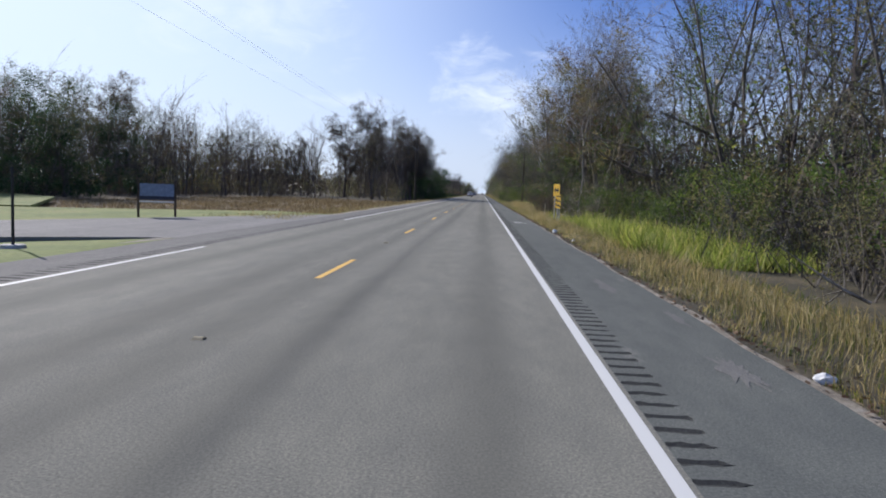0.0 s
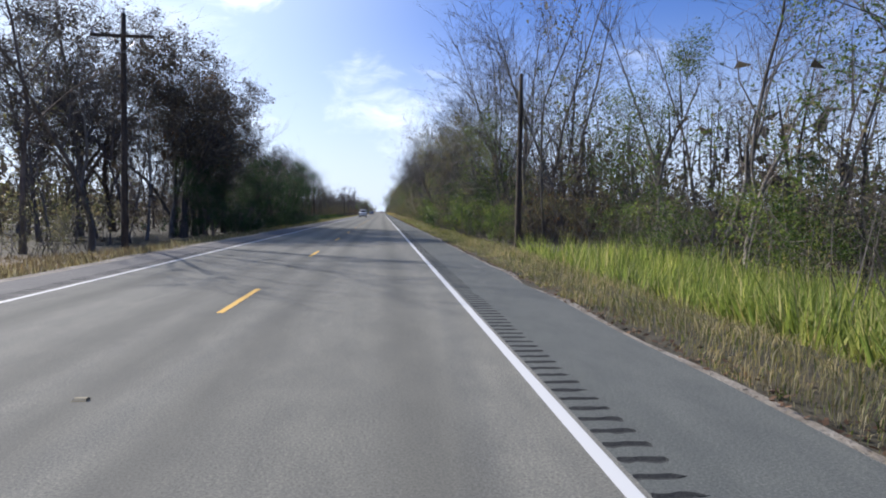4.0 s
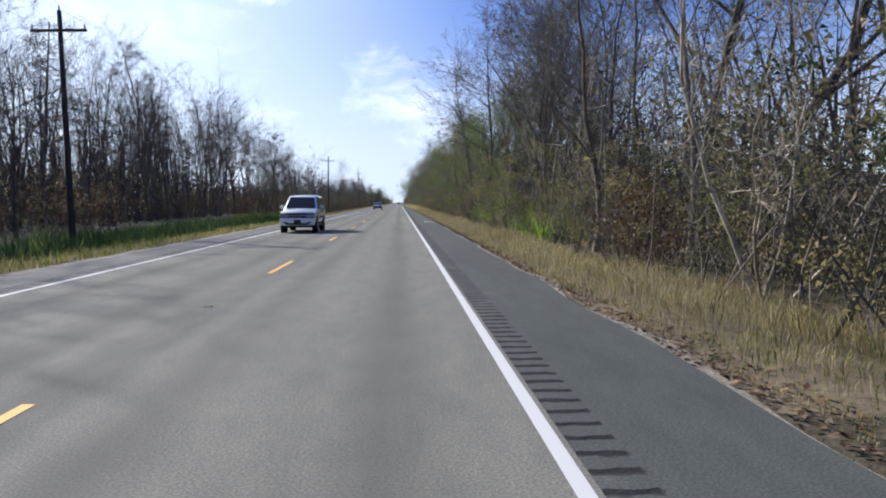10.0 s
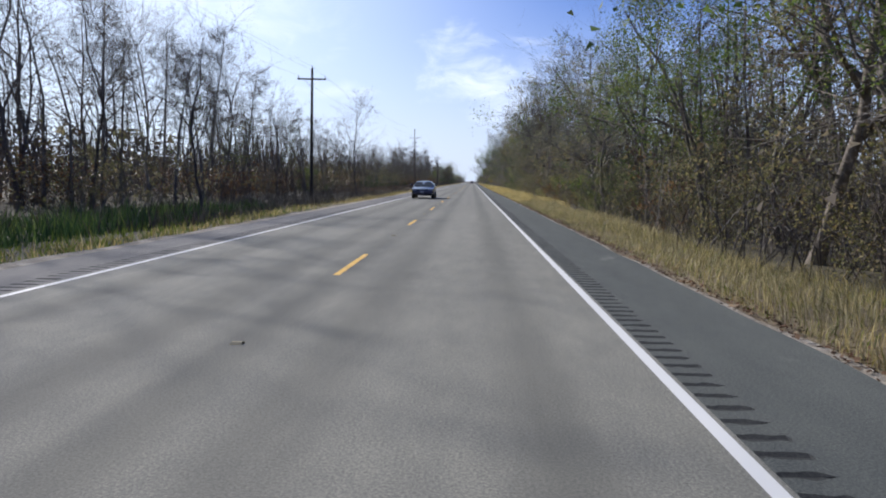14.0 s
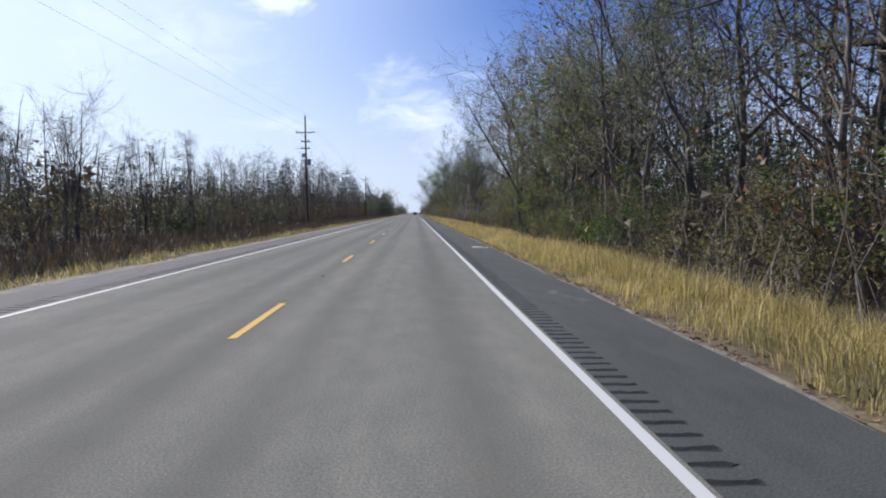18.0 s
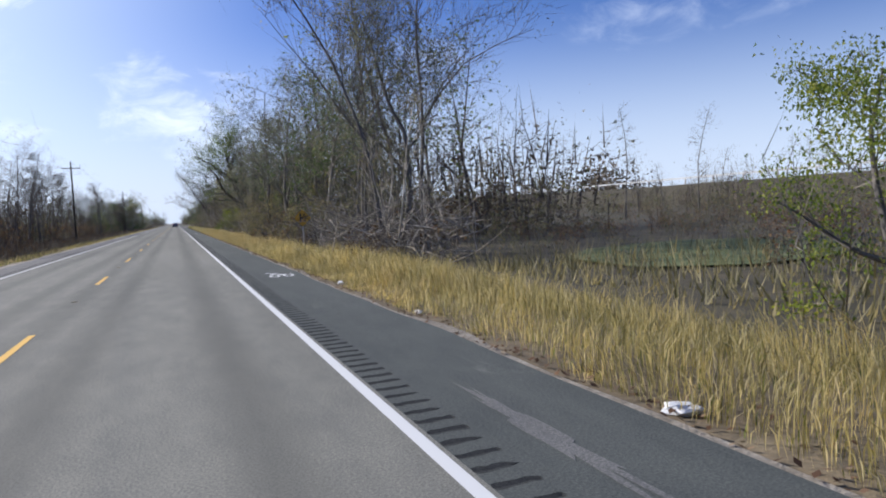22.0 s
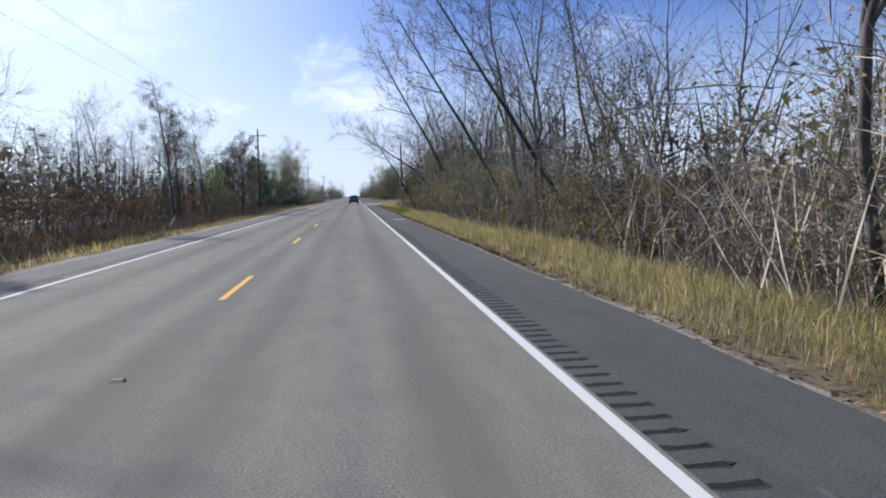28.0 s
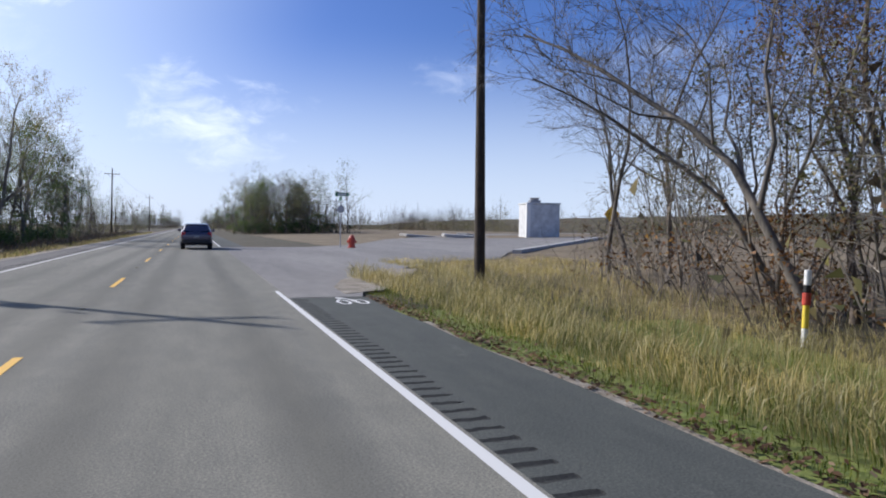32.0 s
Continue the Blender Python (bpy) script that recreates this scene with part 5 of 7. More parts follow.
for x, y, sc in ((-26.5, 322.0, 1.2), (-28.5, 327.5, 1.3), (-27.0, 333.5, 1.25), (-29.5, 340.0, 1.3), (-21.5, 348.0, 0.95), (-27.6, 303.0, 1.2), (-29.2, 309.5, 1.3)):
    plant(TREES, "cypress" if int(y) % 2 else "darkbare", x, y, sc, GROUP)
for x, y, k, sc in ((12.5, 318.0, "green", 1.42), (14.0, 329.0, "green", 1.4), (13.2, 311.0, "greygreen", 1.35), (12.8, 323.5, "oak", 1.2), (12.6, 294.0, "green", 1.25)):
    plant(TREES, k, x, y, sc, GROUP)
for x, y, k in ((14, 860, "greygreen"), (18, 868, "green"), (22, 866, "rust"), (17, 880, "bare"), (26, 875, "greygreen"), (12, 885, "green")):
    plant(TREES, k, x, y, 0.75, GROUP)
for i in range(14):
    plant(TREES, ("green", "oak", "evergreen", "greygreen")[i % 4], 11.5 + (i * 7.3) % 17, 842 + (i * 5.7) % 30, (0.95, 0.9, 1.0, 0.9)[i % 4], GROUP)
    plant(SHRUBS, ("green", "dark", "olive")[i % 3], 10.5 + (i * 5.1) % 19, 838 + (i * 3.3) % 10, 1.3)
for y in (768, 776, 786):
    plant(TREES, "green", -17 - (y % 3), y, 1.05, GROUP)
for i in range(13):
    plant(TREES, "evergreen", -9.8 - 1.3 * (i % 3), 138 + 3.9 * i, 0.52 + 0.05 * (i % 4), GROUP)
    plant(SHRUBS, "dark", -8.6 - 0.7 * (i % 2), 139.5 + 3.9 * i, 0.85)
for i in range(4):
    plant(TREES, ("bare", "upright")[i % 2], -12.5 - 0.8 * (i % 3), 124 + 10.5 * i, 1.05, GROUP)
for x, y, k, sc in ((-14.5, 691.5, "greygreen", 0.92), (-12.2, 701.0, "broad", 0.47)):
    plant(TREES, k, x, y, sc, GROUP)
plant(SHRUBS, "dark", 12.5, 142, 1.1)
plant(SHRUBS, "dark", 11.0, 145, 1.2)
plant(TREES, "evergreen", 11.8, 146, 0.75, GROUP)
plant(TREES, "broad", -48, 92, 0.72, GROUP)
for x, y, sc in ((-39, 54, 0.95), (-41, 60, 1.0), (-44, 66, 1.05), (-46, 73, 1.1), (-50, 80, 1.1), (-53, 88, 1.15), (-43, 84, 0.95), (-50, 99, 1.1), (-38, 66, 0.8)):
    plant(TREES, "evergreen", x, y, sc * 1.15, GROUP)
    plant(SHRUBS, "dark", x + 3, y - 1, 1.2)

for x, y in ((11.0, 256.3), (11.5, 257.2), (12.1, 255.8), (12.7, 256.4), (11.9, 258.4), (13.4, 254.8)):
    plant(TREES, "upright", x, y, 0.9, GROUP)
plant(TREES, "upright", 12.4, 263.4, 1.3, GROUP, 30, 1)
plant(TREES, "bare", 13.5, 252, 1.0, GROUP, 30)
plant(TREES, "evergreen", 11.6, 149.5, 0.7, GROUP)
for x, y, sc in ((-16.5, 685.5, 1.0), (-18.0, 688.0, 0.95), (-17.5, 691.5, 0.85), (-20.0, 463.8, 0.8)):
    plant(TREES, "cypress", x, y, sc, GROUP)
for x, y in ((12.2, 466.5), (13.6, 469), (12.8, 471.5)):
    plant(TREES, "greygreen", x, y, 0.7, GROUP)
for i, (x, y) in enumerate(((10.2, 47.5), (11.4, 49.5), (10.6, 51.5), (11.8, 53.5), (12.4, 56), (11.6, 58), (13, 50.5), (11.0, 64.5))):
    plant(SHRUBS, ("green", "olive", "dry")[i % 3], x, y, 0.9)
for x, y, k, sc in ((9.9, 72.6, "rusty", 0.9), (10.6, 74.0, "thicket", 1.0), (9.8, 75.6, "rusty", 0.8), (10.9, 76.8, "vine", 0.9), (10.3, 79.0, "thicket", 0.85), (10.8, 81.5, "green", 1.0),
                    (10.2, 83.6, "olive", 1.0), (10.9, 85.6, "yellow", 0.9), (11.3, 87.8, "green", 1.0), (12.2, 84.2, "vine", 0.8), (12.8, 88.5, "vine", 0.75), (10.2, 70.6, "rusty", 0.7)):
    plant(SHRUBS, k, x, y, sc)
for x, y, k, sc in ((-27, 146, "broad", 0.8), (-33, 150, "darkbare", 1.0), (-38, 146, "broad", 0.6), (-44, 150, "darkbare", 0.95), (-50, 152, "darkbare", 0.9), (-57, 150, "broad", 0.6), (-64, 154, "darkbare", 0.9), (-41, 156, "cypress", 0.85), (-54, 158, "cypress", 0.8), (-72, 156, "broad", 0.6)):
    plant(TREES, k, x, y, sc, GROUP)
for x, y, sc in ((-18.5, 243.0, 0.92), (-11.8, 389.5, 0.75), (-12.5, 343.0, 0.62)):
    plant(TREES, "darkbare", x, y, sc, GROUP)
for i, (x, y) in enumerate(((12.6, 63.0), (14.5, 66.5), (15.2, 69.5), (15.5, 71.5), (12.9, 74.5), (14.8, 78.0), (15.8, 81.0), (16.5, 75.5), (17.0, 67.5), (13.6, 59.0))):
    plant(TREES, ("oak", "evergreen", "green")[i % 3], x, y, (1.05, 1.25, 1.1)[i % 3], GROUP)
for i, (x, y) in enumerate(((11.6, 64.5), (12.3, 67.0), (11.8, 71.0), (12.6, 73.0), (11.5, 77.0))):
    plant(SHRUBS, "vine", x, y, 1.0, which=1 - i % 2)
for x, y, sc in ((14.5, 396.0, 1.1), (15.5, 402.5, 1.05), (14.0, 409.0, 0.95), (12.8, 236.0, 1.0), (14.5, 241.0, 1.05), (12.6, 212.0, 1.0), (14.8, 222.0, 1.0)):
    plant(TREES, "crook", x, y, sc, GROUP)
# ---- fallen leaves along the asphalt's edge ----
def litter(name, stretches, seed):
    rng = random.Random(seed)
    g = Geo()
    for y0, y1, n in stretches:
        for _ in range(n):
            x = 5.28 + abs(rng.gauss(0.08, 0.42))
            p = Vector((x, rng.uniform(y0, y1), max(ground_z(x), -0.02 if x < 5.45 else -9) + rng.uniform(0.0, 0.05)))
            a = rng.uniform(0, 6.28)
            s = rng.uniform(0.022, 0.05)
            d, e = Vector((math.cos(a), math.sin(a), rng.uniform(-.5, .5))) * s, Vector((-math.sin(a), math.cos(a), rng.uniform(-.5, .5))) * s * 0.6
            b = len(g.v)
            g.v += [p - d, p + e, p + d, p - e]
            g.f.append((b, b + 1, b + 2, b + 3))
    tagged(part(name, g, LITTER), "brown fallen leaves drifted along the edge of the asphalt", "fallen leaves", kind="stuff")


litter("fallen_leaves", [(-4, 120, 5000), (150, 265, 12000), (265, 345, 6500), (345, 470, 4500), (470, 560, 3000), (560, 625, 3500), (625, 716, 12000)], 3)
for ob in HIDDEN:
    for o in (*ob.children_recursive, ob):
        bpy.data.objects.remove(o)

# ---- plain materials for made things ----
STEEL = mat_plain("galvanised_steel", (0.42, 0.43, 0.44), 0.45, 0.8)
SIGN_YELLOW = mat_plain("sign_yellow", (0.85, 0.52, 0.03), 0.45, var=0.06)
SIGN_OLD = mat_plain("old_sign_yellow", (0.50, 0.29, 0.03), 0.6, var=0.25, scale=4)
SIGN_BLACK = mat_plain("sign_black", (0.015, 0.015, 0.015), 0.5)
BLUE_BOARD = mat_plain("faded_blue_board", (0.22, 0.27, 0.36), 0.7, var=0.2)
WHITE_PLASTIC = mat_plain("white_plastic", (0.78, 0.78, 0.76), 0.5)
RED_PAINT = mat_plain("red_paint", (0.50, 0.06, 0.035), 0.5, var=0.2)
YELLOW_PAINT = mat_plain("yellow_paint", (0.78, 0.60, 0.06), 0.5)
GREEN_SIGN = mat_plain("green_sign", (0.02, 0.16, 0.08), 0.45)
BLOCK_WHITE = mat_plain("weathered_concrete", (0.55, 0.56, 0.56), 0.85, var=0.22, scale=1.6, bump=0.25)
GLASS_DARK = mat_plain("tinted_glass", (0.012, 0.014, 0.018), 0.04, var=0.05, bump=0, coat=0.0)
RUBBER = mat_plain("tyre_rubber", (0.018, 0.018, 0.018), 0.85)
ALLOY = mat_plain("wheel_alloy", (0.45, 0.45, 0.46), 0.35, 0.9)
TRIM = mat_plain("black_trim", (0.025, 0.025, 0.027), 0.6)
LAMP_RED = mat_plain("red_lamp", (0.42, 0.015, 0.02), 0.15, coat=0.6, bump=0)
LAMP_CLEAR = mat_plain("clear_lamp", (0.22, 0.23, 0.25), 0.2, 0.2, coat=0.8, bump=0)
CHROME = mat_plain("chrome", (0.7, 0.7, 0.72), 0.15, 1.0, bump=0)
PAINT_GREY = mat_plain("plum_grey_paint", (0.085, 0.075, 0.11), 0.28, 0.35, var=0.05, coat=1.0, bump=0)
PAINT_WHITE = mat_plain("white_car_paint", (0.86, 0.86, 0.86), 0.3, 0.0, var=0.03, coat=1.0, bump=0)
PAINT_BLUE = mat_plain("dark_blue_paint", (0.012, 0.02, 0.07), 0.25, 0.3, var=0.05, coat=1.0, bump=0)
INSULATOR = mat_plain("grey_insulator", (0.25, 0.25, 0.26), 0.3)
WIRE = mat_plain("wire", (0.02, 0.02, 0.02), 0.6, bump=0)
DEADWOOD = mat_bark("dead_wood", (0.12, 0.105, 0.09), (0.60, 0.56, 0.50), 5.0)
ALGAE = mat_ground("algae_water", [(0.3, (0.03, 0.045, 0.02)), (0.55, (0.12, 0.15, 0.05)), (0.75, (0.24, 0.25, 0.11))], 0.9)
PALM = mat_leaf("palmetto_fronds", [(0.0, (0.03, 0.08, 0.02)), (1.0, (0.11, 0.20, 0.05))], 0.3)
APRON = mat_asphalt("apron_asphalt", (0.20, 0.195, 0.19), (0.29, 0.28, 0.265), patch=0.5)


def thing(name, label, category, m=None, group=""):
    ob = new(name)
    ob.empty_display_size = 0.2
    if m is not None:
        ob.matrix_basis = m
    return tagged(ob, label, category, group)


def plate(name, pts, mat, parent, depth=0.006, label="", m=None):
    """A flat panel from points of its outline (x, z), standing in the y plane, with thickness."""
    bm = bmesh.new()
    vs = [bm.verts.new((x, 0, z)) for x, z in pts]
    f = bm.faces.new(vs)
    r = bmesh.ops.extrude_face_region(bm, geom=[f])
    bmesh.ops.translate(bm, vec=(0, depth, 0), verts=[v for v in r["geom"] if isinstance(v, bmesh.types.BMVert)])
    bmesh.ops.recalc_face_normals(bm, faces=bm.faces)
    return bm_part(name, bm, mat, parent, m, label)


def slab(name, pts, z, mat, depth=0.12, parent=None, zf=None):
    """A flat paved piece from its outline (x, y)."""
    bm = bmesh.new()
    vs = [bm.verts.new((x, y, (zf(x, y) if zf else z))) for x, y in pts]
    for tri in mathutils.geometry.tessellate_polygon([[Vector((x, y, 0)) for x, y in pts]]):
        bm.faces.new([vs[i] for i in tri])
    r = bmesh.ops.extrude_face_region(bm, geom=bm.faces[:])
    bmesh.ops.translate(bm, vec=(0, 0, -depth), verts=[v for v in r["geom"] if isinstance(v, bmesh.types.BMVert)])
    bmesh.ops.recalc_face_normals(bm, faces=bm.faces)
    return bm_part(name, bm, mat, parent)


# ---- raised pavement markers between the dashes ----
def build_markers():
    bm = bmesh.new()
    bmesh.ops.create_cube(bm, size=1.0)
    bmesh.ops.scale(bm, vec=(0.11, 0.10, 0.02), verts=bm.verts)
    for v in bm.verts:
        if v.co.z > 0:
            v.co.y *= 0.35
            v.co.x *= 0.85
    me = bpy.data.meshes.new("pavement_marker")
    bm.to_mesh(me)
    bm.free()
    me.materials.append(mat_plain("marker_shell", (0.30, 0.24, 0.12), 0.5, var=0.3))
    for k in range(-2, 75):
        ob = new("pavement_marker", me)
        ob.location = (0.0, 7.7 + 12.192 * k, 0.011)
        tagged(ob, "small worn amber reflector glued on the asphalt", "pavement marker", "reflectors between the dashes")


build_markers()


# ---- bicycle-lane symbols ----
def ring(g, cx, cy, rx, ry, w, z, n=28):
    b = len(g.v)
    for i in range(n):
        a = 2 * math.pi * i / n
        for k in (1, 0):
            g.v.append(Vector((cx + math.cos(a) * (rx - w * 0.55 * (1 - k)), cy + math.sin(a) * (ry - w * (1 - k)), z)))
    for i in range(n):
        j = (i + 1) % n
        g.f.append((b + 2 * i, b + 2 * j, b + 2 * j + 1, b + 2 * i + 1))


def bar(g, x0, y0, x1, y1, w, z):
    d = Vector((x1 - x0, y1 - y0, 0))
    s = Vector((-d.y, d.x, 0)).normalized() * w / 2
    b = len(g.v)
    a, c = Vector((x0, y0, z)), Vector((x1, y1, z))
    g.v += [a + s, a - s, c - s, c + s]
    g.f.append((b, b + 1, b + 2, b + 3))


def bike_symbol(x, y, worn=False):
    root = thing("bike_lane_symbol", "worn white painted bicycle symbol on the shoulder" if worn else "white painted bicycle symbol on the dark shoulder", "road marking", group="bicycle symbols on the shoulder")
    root.matrix_basis = Matrix.Translation((x, y, 0)) @ Matrix.Diagonal((0.86, 0.8, 1, 1))
    root["kind"] = "structure"
    mat = WORN_WHITE if worn else WHITE_LINE
    g = Geo()
    ring(g, -0.20, 0.0, 0.165, 0.50, 0.13, 0.004)
    part("wheel", g, mat, root)
    g = Geo()
    ring(g, 0.22, 0.0, 0.165, 0.50, 0.13, 0.004)
    part("wheel", g, mat, root)
    g = Geo()
    bar(g, -0.22, 1.00, -0.05, 0.98, 0.26, 0.0045)
    bar(g, -0.10, 1.00, 0.10, 0.40, 0.10, 0.0048)
    bar(g, 0.04, 0.55, 0.12, -0.18, 0.10, 0.0051)
    bar(g, -0.16, 0.80, -0.20, 0.62, 0.09, 0.0054)
    part("frame", g, mat, root)
    g = Geo()
    bar(g, -0.34, 1.36, -0.16, 1.30, 0.16, 0.0045)
    part("upper_mark", g, mat, root)


for bx, by, wn in ((4.52, 37.25, False), (4.70, 191.3, False), (4.72, 268.3, False), (4.80, 422.7, False), (4.70, 497.6, False), (4.78, 575.9, True), (4.68, 652.8, False), (4.8, 715.0, False)):
    bike_symbol(bx, by, wn)


# ---- utility poles and wires ----
def utility_pole(x, y, h, arm=2.5, lean=0.0, gear=False, plain=False, turn=0.0, small_gear=False):
    z0 = ground_z(x, y)
    root = thing("utility_pole", "tall dark wooden utility pole with no crossarm" if plain else
                 ("tall dark wooden utility pole with crossarm and transformers" if gear else "tall dark wooden utility pole with a crossarm"), "utility pole",
                 pose(x, y, z0, 0, lean, turn), "poles along the road")
    g = Geo()
    pts = [Vector((0, 0, -0.3 + (h + 0.3) * i / 6)) for i in range(7)]
    g.tube(pts, [0.17 - 0.011 * i for i in range(7)], 12)
    b = len(g.v)
    g.v.append(Vector((0, 0, h + 0.02)))
    for k in range(12):
        g.f.append((b, b - 12 + k, b - 12 + (k + 1) % 12))
    part("pole", g, POLE_WOOD, root, smooth=True)
    if plain:
        return root
    za = h - (2.4 if gear else 1.0)
    bevel_box("crossarm", (arm, 0.10, 0.13), POLE_WOOD, root, (0, -0.16, za), 0.012, 1)
    for k in (-1, 0, 1):
        px = k * arm * 0.46
        pz = za + 0.06 if k else h
        cyl("insulator", 0.05, 0.03, 0.26, INSULATOR, root, Matrix.Translation((px, -0.16 if k else 0, pz + 0.13)), 8)
    for k in (-1, 1):
        g = Geo()
        g.tube([Vector((k * 0.75, -0.17, za - 0.05)), Vector((k * 0.05, -0.15, za - 0.75))], [0.02, 0.02], 4)
        part("brace", g, STEEL, root)
    if small_gear:
        cyl("transformer", 0.2, 0.2, 0.55, INSULATOR, root, Matrix.Translation((-0.34, -0.05, za - 1.9)), 14, bev=0.03)
        cyl("fuse_holder", 0.05, 0.05, 0.4, INSULATOR, root, pose(-0.3, -0.2, za - 1.1, 20), 8)
    if gear:
        for zz in (za - 1.3, za - 2.3):
            bevel_box("crossarm", (1.3, 0.12, 0.16), POLE_WOOD, root, (0, -0.16, zz), 0.012, 1)
            for k in (-1, 1):
                cyl("fuse_holder", 0.05, 0.05, 0.45, INSULATOR, root, pose(k * 0.5, -0.22, zz + 0.1, 20), 8)
        cyl("transformer", 0.27, 0.27, 0.95, INSULATOR, root, Matrix.Translation((0.45, -0.05, za - 4.3)), 14, bev=0.04)
        cyl("transformer", 0.2, 0.2, 0.6, INSULATOR, root, Matrix.Translation((-0.34, -0.05, za - 3.3)), 14, bev=0.04)
    return root


POLES = [(-13.3, 4.0, 11.5), (-9.2, 119.4, 10.5), (-13.8, 253.0, 11.6), (-13.1, 370.7, 12.3), (-13.6, 495.0, 16.0), (-13.1, 604.4, 13.0), (-13.5, 728.2, 13.4), (-13.3, 850, 13), (-13.3, 972, 13), (-13.3, 1095, 13), (-13.3, 1220, 13)]
for i, (px, py, ph) in enumerate(POLES):
    utility_pole(px, py, ph, 2.7, lean=(-1.0 if i in (2, 4) else 0.6), gear=(i == 4), small_gear=(i == 6))
utility_pole(9.5, 123.5, 9.3, plain=True, lean=0.5)
utility_pole(9.7, 720.0, 9.6, plain=True, lean=-0.6)


def wire(name, a, b, sag, r=0.006):
    g = Geo()
    a, b = Vector(a), Vector(b)
    pts = [a.lerp(b, t / 14) - Vector((0, 0, sag * 4 * (t / 14) * (1 - t / 14))) for t in range(15)]
    g.tube(pts, [r] * 15, 4)
    tagged(part(name, g, WIRE), "thin dark overhead power line between poles", "power line", "wires between the poles")


for (x0, y0, h0), (x1, y1, h1) in zip(POLES, POLES[1:]):
    for k in (-1, 0, 1):
        off = k * 1.24
        wire("power_line", (x0 + off, y0 - (0.16 if k else 0), ground_z(x0, y0) + h0 - ((2.08 if h0 == 16.0 else 0.68) if k else -0.26)), (x1 + off, y1 - (0.16 if k else 0), ground_z(x1, y1) + h1 - ((2.08 if h1 == 16.0 else 0.68) if k else -0.26)), 1.3)
wire("power_line", (-13.4, 728.2, 9.9), (9.7, 720.0, 9.3), 0.55)
wire("power_line", (9.7, 720.0, 9.3), (30, 700, 7.0), 0.5)


# ---- signs ----
def post(parent, x, h, z0=-0.3, mat=STEEL, w=0.06, name="post", y=0.0):
    """A flanged channel post."""
    g = Geo()
    g.box((x, y + 0.012, (h + z0) / 2), (w, 0.008, h - z0))
    for k in (-1, 1):
        g.box((x + k * w * 0.42, y + 0.030, (h + z0) / 2), (0.008, 0.03, h - z0))
    return part(name, g, mat, parent)


def object_marker(x, y, flip, turn=0.0):
    root = thing("object_marker", "narrow yellow panel with slanting black stripes on a steel post", "road sign", pose(x, y, ground_z(x, y), 0, 0, turn), "striped markers by the ditch")
    post(root, 0, 1.15)
    w, h, z0 = 0.24, 0.78, 0.95
    plate("panel", [(-w / 2, z0), (w / 2, z0), (w / 2, z0 + h), (-w / 2, z0 + h)], SIGN_YELLOW, root, 0.006)
    for k in range(3):
        zc = z0 + 0.02 + k * 0.27
        s = -1 if flip else 1
        pts = [(-w / 2, zc if s > 0 else zc + 0.16), (w / 2, zc + 0.16 if s > 0 else zc), (w / 2, min(z0 + h, zc + 0.28 if s > 0 else zc + 0.12)), (-w / 2, min(z0 + h, zc + 0.12 if s > 0 else zc + 0.28))]
        plate("stripe", pts, SIGN_BLACK, root, 0.004, m=Matrix.Translation((0, -0.005, 0)))
    return root


object_marker(6.92, 41.0, True, -62)
object_marker(6.95, 42.3, True, -58)
object_marker(7.08, 45.1, False, -60)
object_marker(7.55, 48.0, False, -50)


def arrow_sign(x, y):
    root = thing("arrow_sign", "square yellow sign with a black two-headed arrow on two steel posts", "road sign", pose(x, y, ground_z(x, y), 0, 0, -60))
    post(root, -0.17, 2.38)
    post(root, 0.17, 2.38)
    bm = bmesh.new()
    bmesh.ops.create_cube(bm, size=1.0)
    bmesh.ops.scale(bm, vec=(0.62, 0.006, 0.76), verts=bm.verts)
    bmesh.ops.bevel(bm, geom=[e for e in bm.edges if abs((e.verts[0].co - e.verts[1].co).y) > 0.001], offset=0.04, segments=3, affect='EDGES')
    bm_part("panel", bm, SIGN_YELLOW, root, Matrix.Translation((0, 0, 2.02)))
    pts = [(-0.24, 0), (-0.10, 0.20), (-0.10, 0.06), (0.10, 0.06), (0.10, 0.20), (0.24, 0), (0.10, -0.20), (0.10, -0.06), (-0.10, -0.06), (-0.10, -0.20)]
    plate("arrow", [(a, b + 2.02) for a, b in pts], SIGN_BLACK, root, 0.004, m=Matrix.Translation((0, -0.008, 0)))


arrow_sign(7.0, 43.6)


def diamond_sign(x, y):
    root = thing("diamond_sign", "weathered amber diamond warning sign seen against brush, on one post", "road sign", pose(x, y, ground_z(x, y), 0, 0, -4))
    post(root, 0, 2.1, w=0.07)
    r, zc = 0.4, 1.8
    plate("panel", [(0, zc - r), (r, zc), (0, zc + r), (-r, zc)], SIGN_OLD, root, 0.006)
    plate("border", [(0, zc - r * 1.03), (r * 1.03, zc), (0, zc + r * 1.03), (-r * 1.03, zc)], SIGN_BLACK, root, 0.004, m=Matrix.Translation((0, 0.0065, 0)))
    plate("bar", [(-0.13, zc - 0.2), (-0.055, zc - 0.2), (-0.055, zc + 0.22), (-0.13, zc + 0.22)], SIGN_BLACK, root, 0.004, m=Matrix.Translation((0, -0.006, 0)))
    plate("bar", [(-0.055, zc - 0.04), (0.04, zc - 0.04), (0.04, zc + 0.05), (-0.055, zc + 0.05)], SIGN_BLACK, root, 0.004, m=Matrix.Translation((0, -0.0064, 0)))
    for k in range(4):
        z = zc - 0.135 + k * 0.09
        wdt = 0.1 + (0.135 if k in (1, 2) else 0)
        plate("bar", [(0.045, z), (0.045 + wdt, z), (0.045 + wdt, z + 0.045), (0.045, z + 0.045)], SIGN_BLACK, root, 0.004, m=Matrix.Translation((0, -0.0068, 0)))


diamond_sign(7.75, 511.4)


